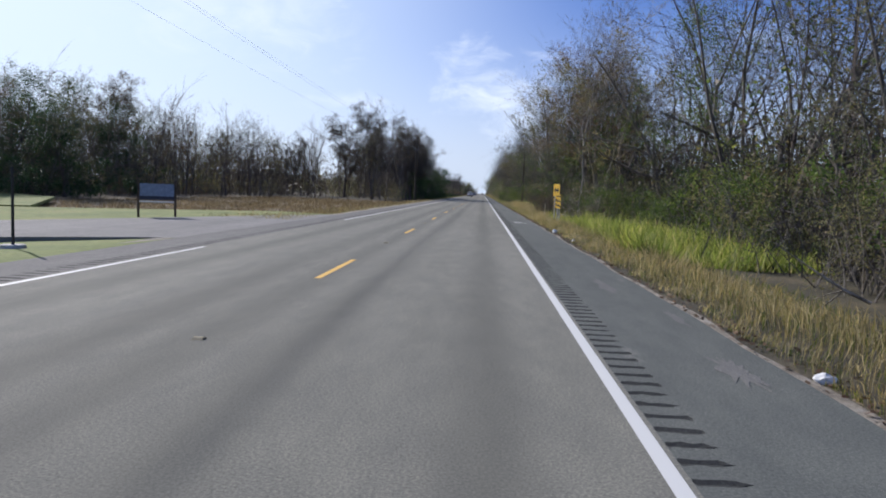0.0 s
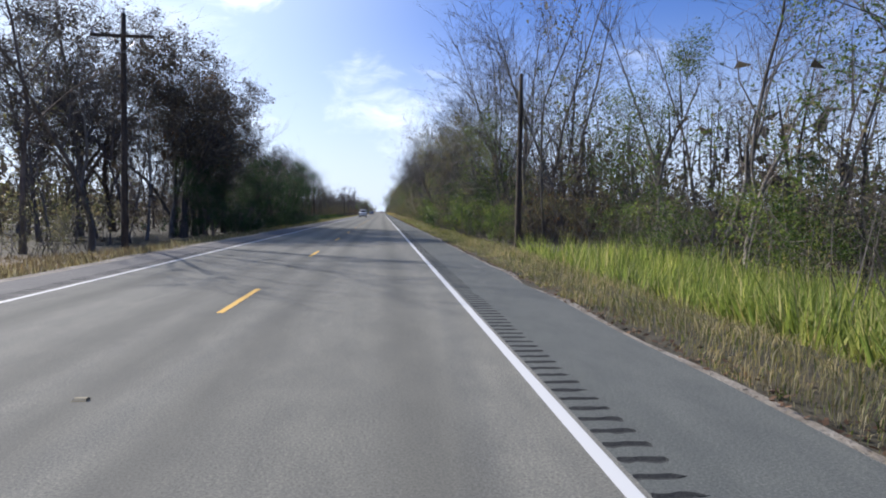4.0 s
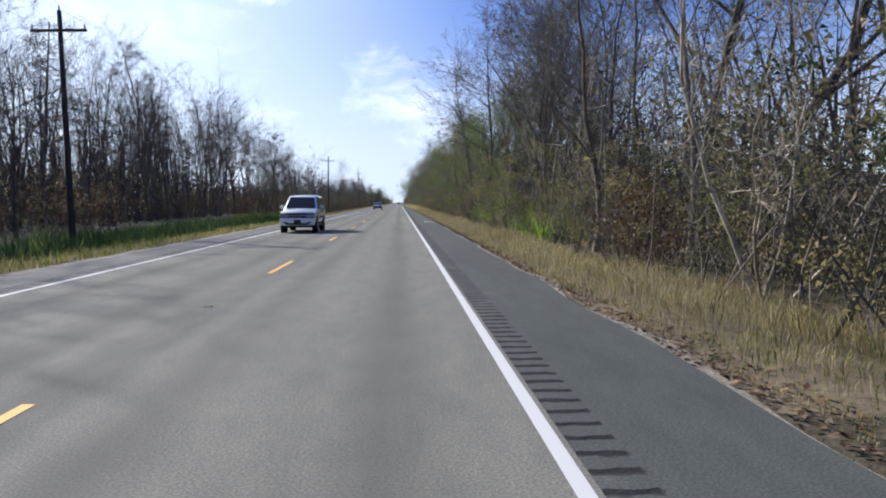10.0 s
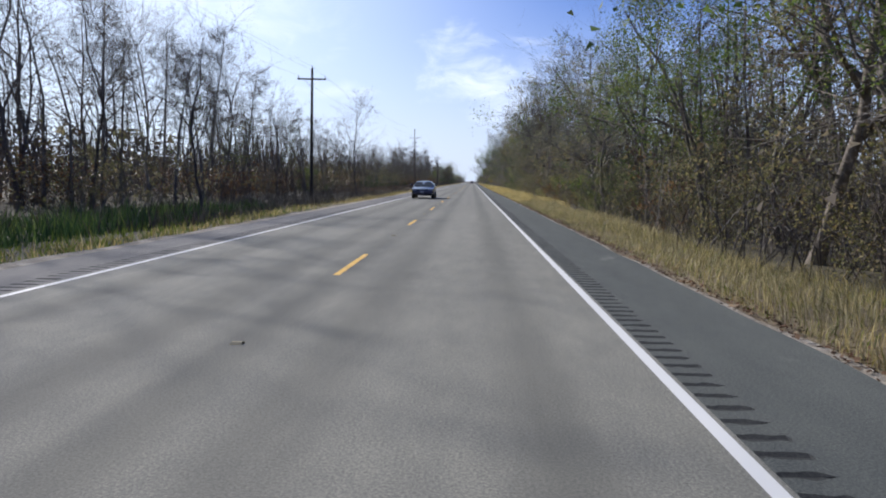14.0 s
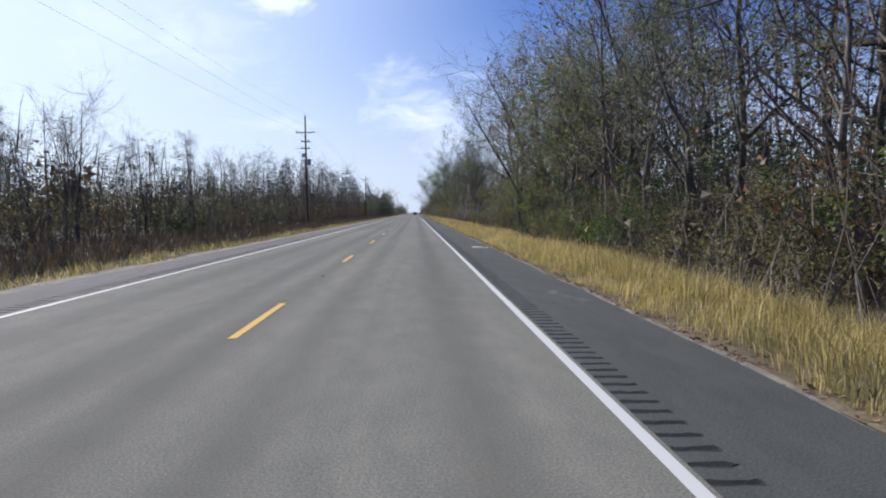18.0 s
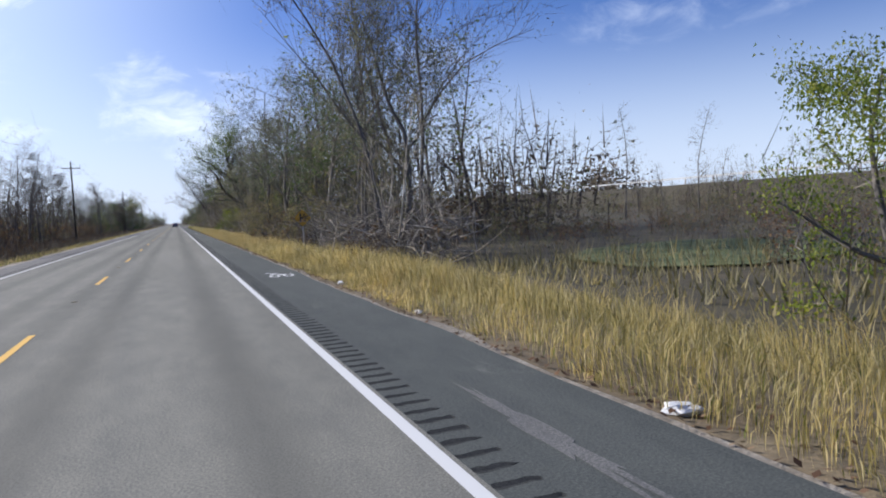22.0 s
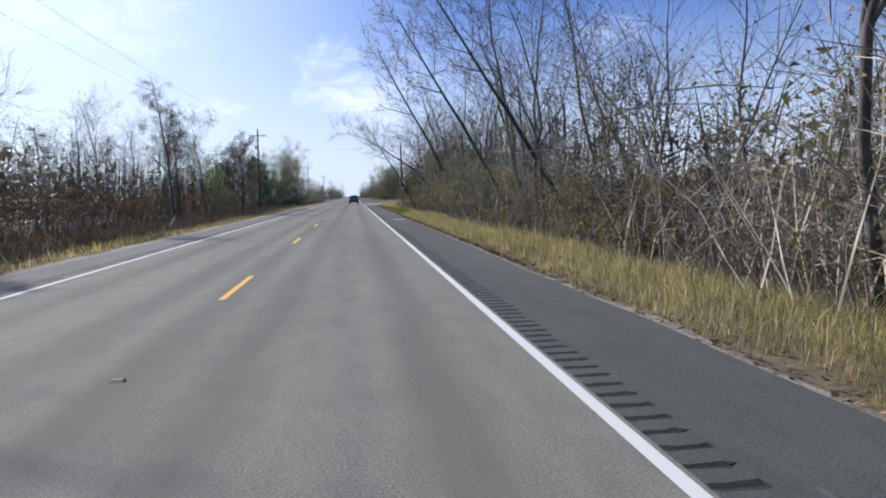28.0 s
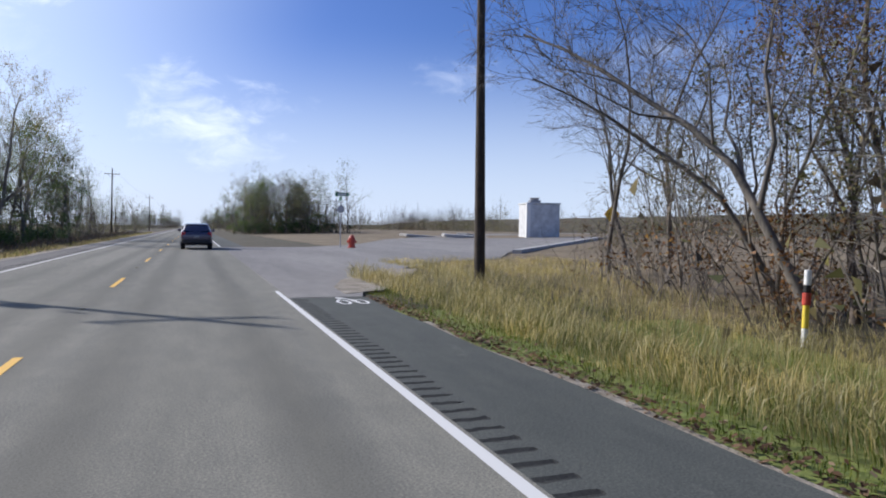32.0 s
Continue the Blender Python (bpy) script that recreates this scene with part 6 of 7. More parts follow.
def board_sign(x, y):
    root = thing("board_sign", "wide faded blue-grey sign board between two dark wooden posts", "sign board", pose(x, y, ground_z(x, y), 0, 0, 25))
    for k in (-0.68, 0.68):
        bevel_box("post", (0.09, 0.09, 1.75), POLE_WOOD, root, (k, 0, 0.72), 0.01, 1)
    bevel_box("board", (1.26, 0.04, 0.50), BLUE_BOARD, root, (0, 0, 1.20), 0.008, 1)
    bevel_box("rail", (1.28, 0.05, 0.16), mat_plain("dark_board", (0.03, 0.035, 0.06), 0.6), root, (0, -0.01, 0.88), 0.008, 1)
    bevel_box("rail", (1.26, 0.04, 0.06), WHITE_PLASTIC, root, (0, 0, 0.74), 0.006, 1)


board_sign(-10.4, 28.2)


def thin_post():
    root = thing("thin_post", "thin dark steel post on a round concrete base in the grass", "post", pose(-6.9, 14.9, ground_z(-6.9, 14.9)))
    cyl("shaft", 0.03, 0.03, 1.65, TRIM, root, Matrix.Translation((0, 0, 0.82)), 10)
    cyl("base", 0.26, 0.22, 0.10, CONCRETE, root, Matrix.Translation((0, 0, 0.03)), 18, bev=0.015)


thin_post()


def white_post():
    root = thing("white_post", "slim white marker post leaning slightly at the shoulder", "post", pose(6.85, 49.5, ground_z(6.85), 0, 3, 0))
    bevel_box("shaft", (0.05, 0.03, 1.15), mat_plain("aged_white", (0.55, 0.47, 0.33), 0.6, var=0.2), root, (0, 0, 0.48), 0.01, 2)


white_post()


def pipeline_marker():
    root = thing("pipeline_marker", "white post with red and yellow bands in tall grass", "marker post", pose(12.1, 710.8, ground_z(12.1, 710.8), 0, 2, 0))
    z = 0.0
    for nm, ln, mt, r in (("post", 0.55, WHITE_PLASTIC, 0.055), ("band", 0.42, YELLOW_PAINT, 0.058), ("band", 0.22, RED_PAINT, 0.075), ("band", 0.14, SIGN_BLACK, 0.06), ("cap", 0.27, WHITE_PLASTIC, 0.062)):
        cyl(nm, r, r, ln, mt, root, Matrix.Translation((0, 0, z + ln / 2 - 0.2)), 12, bev=0.01)
        z += ln


pipeline_marker()


def hydrant():
    root = thing("hydrant", "faded red fire hydrant at the side road's corner", "hydrant", pose(12.6, 750.3, ground_z(12.6, 750.3)))
    cyl("barrel", 0.24, 0.24, 0.75, RED_PAINT, root, Matrix.Translation((0, 0, 0.4)), 16, bev=0.02)
    cyl("flange", 0.32, 0.32, 0.08, RED_PAINT, root, Matrix.Translation((0, 0, 0.10)), 16, bev=0.01)
    cyl("bonnet", 0.26, 0.10, 0.26, RED_PAINT, root, Matrix.Translation((0, 0, 0.90)), 16, bev=0.02)
    for k in (-1, 1):
        cyl("nozzle", 0.09, 0.08, 0.14, RED_PAINT, root, pose(k * 0.28, 0, 0.55, 0, 90, 0), 12, bev=0.01)


hydrant()


def street_sign():
    root = thing("street_sign", "green street name sign on a tall steel pole", "street sign", pose(12.0, 751.5, ground_z(12, 751.5)))
    cyl("pole", 0.04, 0.035, 4.2, STEEL, root, Matrix.Translation((0, 0, 2.1)), 10)
    bevel_box("name_plate", (1.0, 0.02, 0.26), GREEN_SIGN, root, (0.1, 0, 4.0), 0.004, 1)
    bevel_box("name_plate", (0.02, 0.9, 0.26), GREEN_SIGN, root, (0, 0.03, 3.68), 0.004, 1)
    bevel_box("lettering_bar", (0.7, 0.004, 0.09), WHITE_PLASTIC, root, (0.1, -0.0135, 4.0), 0, 1)
    plate("back_panel", [(0.30 * math.cos(math.pi / 8 + i * math.pi / 4), 2.9 + 0.30 * math.sin(math.pi / 8 + i * math.pi / 4)) for i in range(8)], STEEL, root, 0.005, m=Matrix.Translation((0, -0.045, 0)))


street_sign()


def amber_sign():
    root = thing("amber_sign", "small amber warning sign among bare trunks", "road sign", pose(19.6, 728.0, ground_z(19.6, 728)))
    post(root, 0, 2.4)
    plate("panel", [(0, 1.75), (0.42, 2.17), (0, 2.59), (-0.42, 2.17)], SIGN_YELLOW, root, 0.006)


amber_sign()

# ---- driveway on the one side, side road and lot on the other ----
def hill(x, y):
    return 0.006 + max(0.0, ground_z(x, y) + 0.06) if x > 14 else 0.006


tagged(slab("driveway", [(-5.16, 18.6), (-5.16, 38), (-7.2, 34.2), (-9.4, 28.8), (-12.3, 22.3), (-24, 12), (-60, -8), (-60, -22), (-24, 3), (-12, 13.6), (-8, 17.0), (-6.2, 18.2)], -0.008, APRON, 0.2),
       "pale grey asphalt driveway joining the road", "driveway", kind="structure")
tagged(slab("lawn_strip", [(-5.7, 38.6), (-7.6, 34.8), (-9.8, 29.2), (-12.8, 22.8), (-24.5, 12.6), (-48, -1), (-52, 10), (-26, 27), (-16, 34), (-9, 40)], -0.05, LAWN, 0.2),
       "short yellow-green mown grass strip beside the driveway", "lawn", kind="structure")
tagged(slab("lawn", [(-21, 36), (-52, 22), (-80, 40), (-60, 82), (-44, 62), (-30, 52)], -0.16, LAWN, 0.2),
       "flat green lawn in front of dark trees", "lawn", kind="structure")
tagged(slab("side_road", [(3.69, 716), (5.24, 716), (5.9, 718.6), (6.6, 721), (8.2, 724.5), (11.6, 730), (16.2, 732.6), (19.5, 738.5), (40, 762), (64, 790), (76, 800), (70, 822), (40, 800), (22, 776), (15, 760), (10, 753.4), (7, 752.3), (3.69, 752)], 0.0, APRON, 0.2, zf=hill),
       "pale worn asphalt side road climbing from the highway", "side road", kind="structure")
tagged(slab("stop_line", [(13.6, 737.2), (14.4, 736.6), (17.6, 742.4), (16.8, 743.0)], 0.0, WHITE_LINE, 0.005, zf=lambda x, y: hill(x, y) + 0.02), "white painted stop line", "road marking", kind="structure")
_kerb = slab("kerb", [(19.6, 738.2), (40.2, 761.6), (64.2, 789.6), (64.6, 789.2), (40.6, 761.1), (20.0, 737.8)], 0.0, CONCRETE, 0.3, zf=lambda x, y: hill(x, y) + 0.16)
tagged(_kerb, "raised concrete kerb along the side road", "kerb", kind="structure")
tagged(slab("gravel_patch", [(5.0, 716.6), (6.1, 717.4), (7.3, 720.4), (9.0, 724.0), (9.6, 725.6), (8.3, 725.8), (6.9, 723.2), (5.7, 720.6), (5.1, 718.4)], 0.0, SAND, 0.05, zf=lambda x, y: 0.016), "pale sandy gravel at the corner", "gravel edge", kind="structure")


def block_house(x, y):
    z = ground_z(x, y)
    root = thing("concrete_block_house", "small weathered white concrete block house on the lot", "block house", pose(x, y, z, 0, 0, -12))
    bevel_box("wall", (4.0, 4.0, 4.0), BLOCK_WHITE, root, (0, 0, 1.9), 0.06, 2)
    bevel_box("roof", (4.2, 4.2, 0.18), BLOCK_WHITE, root, (0, 0, 4.02), 0.03, 1)
    bevel_box("roof_hatch", (1.3, 1.0, 0.35), INSULATOR, root, (-0.6, 0, 4.30), 0.04, 1)
    cyl("vent", 0.45, 0.6, 0.3, INSULATOR, root, Matrix.Translation((-0.6, 0, 4.62)), 14, bev=0.03)
    bevel_box("corner_pier", (0.5, 0.5, 4.0), WHITE_PLASTIC, root, (-1.9, -1.95, 1.9), 0.03, 1)


block_house(41.5, 776)
for sx, sy, rz in ((29.5, 786, 20), (33, 779, -8), (36, 784, 40)):
    ob = bevel_box("concrete_slab", (5.5, 1.6, 0.35), CONCRETE, None, (sx, sy, ground_z(sx, sy) + 0.15), 0.05, 1, turn=Euler((0.05, 0.06, radians(rz))).to_matrix().to_4x4())
    tagged(ob, "broken pale concrete slab lying on the lot", "concrete slab", "slabs on the lot")


def guard_rail():
    root = thing("guard_rail", "long pale concrete rail along the top of the levee", "guard rail")
    g = Geo()
    g.box((104, 800, 5.0), (0.3, 620, 0.35))
    part("rail", g, BLOCK_WHITE, root)
    p = bevel_box("post", (0.25, 0.3, 1.2), CONCRETE, root, (104, 492, 4.25), 0.02, 1)
    for i in range(1, 78):
        o = new("post", p.data)
        o.parent = root
        o.location = (104, 492 + 8 * i, 4.25)


guard_rail()
tagged(slab("pond", [(14.6, 495), (17, 493.2), (21, 493.4), (25, 496), (26, 500), (23, 503.5), (18, 503), (15, 500)], -0.44, ALGAE, 0.02), "still pond water covered in pale green algae", "water", kind="structure")


# ---- fallen log, dead branches, palmetto ----
def fallen_log():
    root = thing("fallen_log", "pale bleached fallen tree trunk with broken limbs on the verge", "fallen log", pose(0, 0, 0))
    rng = random.Random(4)
    g = Geo()
    tip, knot, butt = Vector((10.45, 73.3, -0.40)), Vector((10.0, 67.0, -0.32)), Vector((9.9, 62.0, -0.38))
    line = [tip.lerp(knot, t / 7) for t in range(7)] + [knot.lerp(butt, t / 6) for t in range(7)]
    pts = [p + Vector((rng.gauss(0, .05), rng.gauss(0, .05), 0.06 * math.sin(i * 0.9) + rng.gauss(0, .03))) for i, p in enumerate(line)]
    g.tube(pts, [(0.06 + 0.16 * (t / 13) ** 0.6) * rng.uniform(0.8, 1.2) for t in range(14)], 9)
    for v in g.v:
        v += Vector((rng.gauss(0, 0.035), rng.gauss(0, 0.03), rng.gauss(0, 0.035)))
    part("trunk", g, DEADWOOD, root)
    g = Geo()
    bough = [knot, Vector((10.3, 66.9, -0.02)), Vector((10.6, 66.5, 0.12)), Vector((11.3, 65.8, 0.24)), Vector((12.1, 65.2, 0.34)), Vector((13.2, 64.6, 0.36))]
    g.tube([p + Vector((rng.gauss(0, .03), rng.gauss(0, .03), rng.gauss(0, .03))) for p in bough], [0.11, 0.095, 0.085, 0.07, 0.055, 0.03], 7)
    part("limb", g, DEADWOOD, root, smooth=True)
    for st, d, L, r in (((10.0, 66.6, -0.3), (-0.4, -0.9, -0.12), 1.3, 0.06), ((9.95, 64.2, -0.25), (0.9, 0.3, 0.5), 1.6, 0.05), ((10.0, 62.4, -0.3), (0.9, -0.6, 0.25), 2.2, 0.07), ((10.4, 71.0, -0.3), (-0.4, 0.3, 0.4), 0.9, 0.04)):
        g = Geo()
        p = curve_pts(rng, Vector(st), Vector(d), L, 5, 0.14, 0.0)
        g.tube(p, [r, r * .85, r * .7, r * .55, r * .4, r * .2], 6)
        part("limb", g, DEADWOOD, root, smooth=True)


fallen_log()


def dead_branches(x, y, seed, n, h):
    rng = random.Random(seed)
    root = thing("dead_branch_pile", "tangle of bleached grey dead branches leaning over the ditch", "dead branches", pose(x, y, ground_z(x, y)), "dead branches along the ditch")
    for _ in range(n):
        g = Geo()
        p = curve_pts(rng, Vector((rng.gauss(0, 1.6), rng.gauss(0, 1.6), rng.uniform(-0.1, h * 0.5))), Vector((rng.gauss(-0.5, 0.8), rng.gauss(0, 1), rng.gauss(0.35, 0.4))), rng.uniform(1.5, 3.6), 4, 0.16, -0.03)
        g.tube(p, [0.030, 0.026, 0.020, 0.013, 0.005], 5)
        limb = part("branch", g, DEADWOOD, root, smooth=True)
        for _k in range(2):
            i = rng.randrange(1, 4)
            g = Geo()
            q = curve_pts(rng, p[i], Vector((rng.gauss(0, 1), rng.gauss(0, 1), rng.gauss(0.2, 0.7))), rng.uniform(0.4, 1.2), 2, 0.2, 0.0)
            g.tube(q, [0.017, 0.011, 0.004], 3)
            part("twig", g, DEADWOOD, limb)


for i, (dx, dy, n, h) in enumerate(((11.2, 503.5, 46, 3.0), (11.6, 506.5, 50, 3.4), (12.0, 509.5, 46, 3.2), (12.4, 513, 36, 2.8), (11.0, 594, 14, 1.2), (11.4, 599, 16, 1.4), (11.6, 14, 14, 1.4), (11.0, 589, 12, 1.2), (11.3, 684, 14, 1.2), (10.8, 695, 14, 1.2))):
    dead_branches(dx, dy, 60 + i, n, h)


def palmetto(x, y, s):
    rng = random.Random(int(y))
    root = thing("palmetto", "low fan-leaved palmetto in the grass", "palmetto", pose(x, y, ground_z(x, y)) @ Matrix.Scale(s, 4))
    for _ in range(9):
        g = Geo()
        a = rng.uniform(0, 6.28)
        c = Vector((math.cos(a) * 0.5, math.sin(a) * 0.5, rng.uniform(0.45, 0.9)))
        ax = Vector((math.cos(a), math.sin(a), 0.7)).normalized()
        sd = ax.cross(Vector((0, 0, 1))).normalized()
        g.tube([Vector((0, 0, 0)), c * 0.6, c], [0.012, 0.01, 0.008], 3)
        for k in range(13):
            th = radians(-78 + 13 * k)
            sliver(g, c, ax * math.cos(th) + sd * math.sin(th), rng.uniform(0.4, 0.55), 0.03, rng)
        part("frond", g, PALM, root)


palmetto(9.0, 644.6, 1.5)
palmetto(12.3, 440, 1.0)


# ---- litter on the verge ----
def scrap(x, y, size, mat, label, name="litter"):
    bm = bmesh.new()
    bmesh.ops.create_icosphere(bm, subdivisions=2, radius=0.5)
    rng = random.Random(int(y * 10))
    for v in bm.verts:
        v.co *= 1 + rng.uniform(-0.28, 0.2)
    bmesh.ops.scale(bm, vec=size, verts=bm.verts)
    ob = bm_part(name, bm, mat, None, pose(x, y, (ground_z(x, y) if x > 5.3 else 0.0) + size[2] * 0.42, 0, 0, rng.uniform(0, 180)))
    tagged(ob, label, "litter", "litter along the shoulder")


for lx, ly, sz in ((5.5, 29.3, (0.2, 0.2, 0.2)), (7.0, 168.4, (0.26, 0.2, 0.2)), (6.5, 169.9, (0.25, 0.2, 0.18)), (5.55, 482.9, (0.34, 0.2, 0.10)), (5.6, 494.4, (0.16, 0.14, 0.10)), (5.5, 7.5, (0.20, 0.12, 0.10)), (5.5, 668, (0.3, 0.2, 0.07)), (5.7, 25, (0.12, 0.1, 0.1)), (5.6, 489, (0.2, 0.12, 0.06)), (8.6, 204, (0.15, 0.12, 0.1))):
    scrap(lx, ly, sz, WHITE_PLASTIC, "crumpled white plastic litter by the shoulder")
for lx, ly, sz in ((4.82, 667.8, (0.34, 0.12, 0.03)), (4.9, 200.6, (0.09, 0.07, 0.03)), (4.5, 203.2, (0.10, 0.06, 0.03)), (2.2, 240, (0.05, 0.05, 0.015)), (5.0, 446, (0.1, 0.06, 0.03))):
    scrap(lx, ly, sz, TRIM, "scrap of dark torn tyre rubber on the asphalt", "rubber_scrap")

# ---- scuffs of sand and old paint on the shoulder ----
def scuff(x, y, w, l, seed):
    rng = random.Random(seed)
    g = Geo()
    n = 34
    w, l = w * 0.5, l * 0.8
    for i in range(n):
        a = 2 * math.pi * i / n
        k = 1 + rng.uniform(-0.55, 0.3)
        g.v.append(Vector((x + math.cos(a) * w / 2 * k, y + math.sin(a) * l / 2 * k, 0.004)))
    g.f.append(tuple(range(n)))
    tagged(part("sand_scuff", g, WORN_SAND), "thin pale sand scuffed over the dark shoulder", "sand", "sand on the shoulder", "structure")


WORN_SAND = mat_asphalt("scuffed_sand", (0.135, 0.137, 0.132), (0.20, 0.197, 0.187))
for i, (sx, sy, sw, sl) in enumerate(((4.4, 483, 0.35, 3.5), (4.6, 513.3, 0.3, 0.6), (4.95, 527.2, 0.45, 0.5), (4.55, 532.8, 0.4, 2.2), (4.55, 650, 0.4, 1.4), (4.6, 640.5, 0.3, 0.5), (4.95, 183.7, 0.5, 0.35), (4.8, 7.6, 0.6, 1.6), (4.6, 13, 0.5, 2.5), (5.0, 10.2, 0.3, 1.5), (4.45, 478, 0.3, 3.0), (4.9, 455, 0.25, 0.8), (5.0, 564, 0.4, 1.4), (4.5, 186, 0.25, 3), (4.6, 658, 0.3, 1.2), (4.5, 675, 0.3, 0.3))):
    scuff(sx, sy, sw, sl, i)
# tar-sealed cracks across and along the lanes
def crack(pts, w):
    g = Geo()
    for i, (x, y) in enumerate(pts):
        a, b = Vector((*pts[max(0, i - 1)], 0)), Vector((*pts[min(len(pts) - 1, i + 1)], 0))
        s = (b - a).normalized().cross(Vector((0, 0, 1))) * w * (0.7 + 0.6 * ((i * 37) % 5) / 5)
        p = Vector((x, y, 0.003))
        g.v += [p - s, p + s]
    for i in range(len(pts) - 1):
        g.f.append((2 * i, 2 * i + 1, 2 * i + 3, 2 * i + 2))
    tagged(part("sealed_crack", g, TAR), "thin dark crack in the asphalt lane", "crack", "cracks in the road", "structure")


_r = random.Random(8)
for y0, x0, dy in ((30, 2.4, 14), (640, 1.2, 10), (300, 1.4, 6)):
    crack([(x0 + _r.gauss(0, 0.05) + 0.08 * math.sin(i), y0 + dy * i / 16) for i in range(17)], 0.0025)
for y0 in (668.5, 341):
    crack([(-3.4 + 6.6 * i / 20, y0 + _r.gauss(0, 0.06) + 0.3 * math.sin(i * 0.4)) for i in range(21)], 0.003)


# ---- vehicles ----
def loft(name, stations, mat, parent):
    """A body from cross-sections: y, low z, belt z, top z, half widths low, belt, top."""
    g = Geo()
    for y, zb, zm, zt, wl, wm, wt in stations:
        half = [(wl * 0.55, zb), (wl, zb + 0.07), (wl + (wm - wl) * 0.5 + 0.015, (zb + zm) / 2), (wm, zm), (wt, zt - 0.04 if zt > zm else zt), (wt * 0.86, zt), (0, zt + 0.02)]
        full = [(-x, z) for x, z in half] + [(x, z) for x, z in reversed(half[:-1])]
        for x, z in full:
            g.v.append(Vector((x, y, z)))
    k = 13
    n = len(stations)
    for i in range(n - 1):
        for j in range(k):
            j2 = (j + 1) % k
            g.f.append((i * k + j, i * k + j2, (i + 1) * k + j2, (i + 1) * k + j))
    g.f.append(tuple(range(k)))
    g.f.append(tuple(reversed(range((n - 1) * k, n * k))))
    ob = part(name, g, mat, parent)
    bm = bmesh.new()
    bm.from_mesh(ob.data)
    bmesh.ops.recalc_face_normals(bm, faces=bm.faces)
    bmesh.ops.bevel(bm, geom=[e for e in bm.edges if e.is_manifold and e.calc_face_angle(0) > 0.55], offset=0.025, segments=2, affect='EDGES', profile=0.6)
    bm.to_mesh(ob.data)
    bm.free()
    ob.data.polygons.foreach_set("use_smooth", [True] * len(ob.data.polygons))
    ob.data.set_sharp_from_angle(angle=radians(32))
    return ob


def panel(name, corners, mat, parent, out, label=""):
    """A thin pane between corners, set proud along the direction out."""
    o = Vector(out).normalized()
    g = Geo()
    c = [Vector(p) for p in corners]
    n = len(c)
    g.v = [p + o * 0.012 for p in c] + [p - o * 0.01 for p in c]
    g.f = [tuple(range(n)), tuple(reversed(range(n, 2 * n)))] + [(i, n + i, n + (i + 1) % n, (i + 1) % n) for i in range(n)]
    return part(name, g, mat, parent, label)


def wheel(parent, x, y, r, w):
    s = 1 if x > 0 else -1
    t = cyl("wheel", r, r, w, RUBBER, parent, pose(x, y, r, 0, 90, 0), 28, "black rubber tyre", bev=0.03)
    rim = cyl("rim", r * 0.62, r * 0.58, 0.03, ALLOY, t, Matrix.Translation((0, 0, s * (w / 2 + 0.004))), 24, bev=0.006)
    for i in range(5):
        a = 2 * math.pi * i / 5
        bevel_box("spoke", (r * 0.5, 0.05, 0.02), TRIM, t, (math.cos(a) * r * 0.32, math.sin(a) * r * 0.32, s * (w / 2 + 0.022)), 0.004, 1, turn=Matrix.Rotation(a, 4, 'Z'))
    return t


def arch(parent, x, y, r):
    s = 1 if x > 0 else -1
    cyl("wheel_arch", r * 1.24, r * 1.24, 0.05, TRIM, parent, pose(x - s * 0.005, y, r * 1.05, 0, 90, 0), 28)


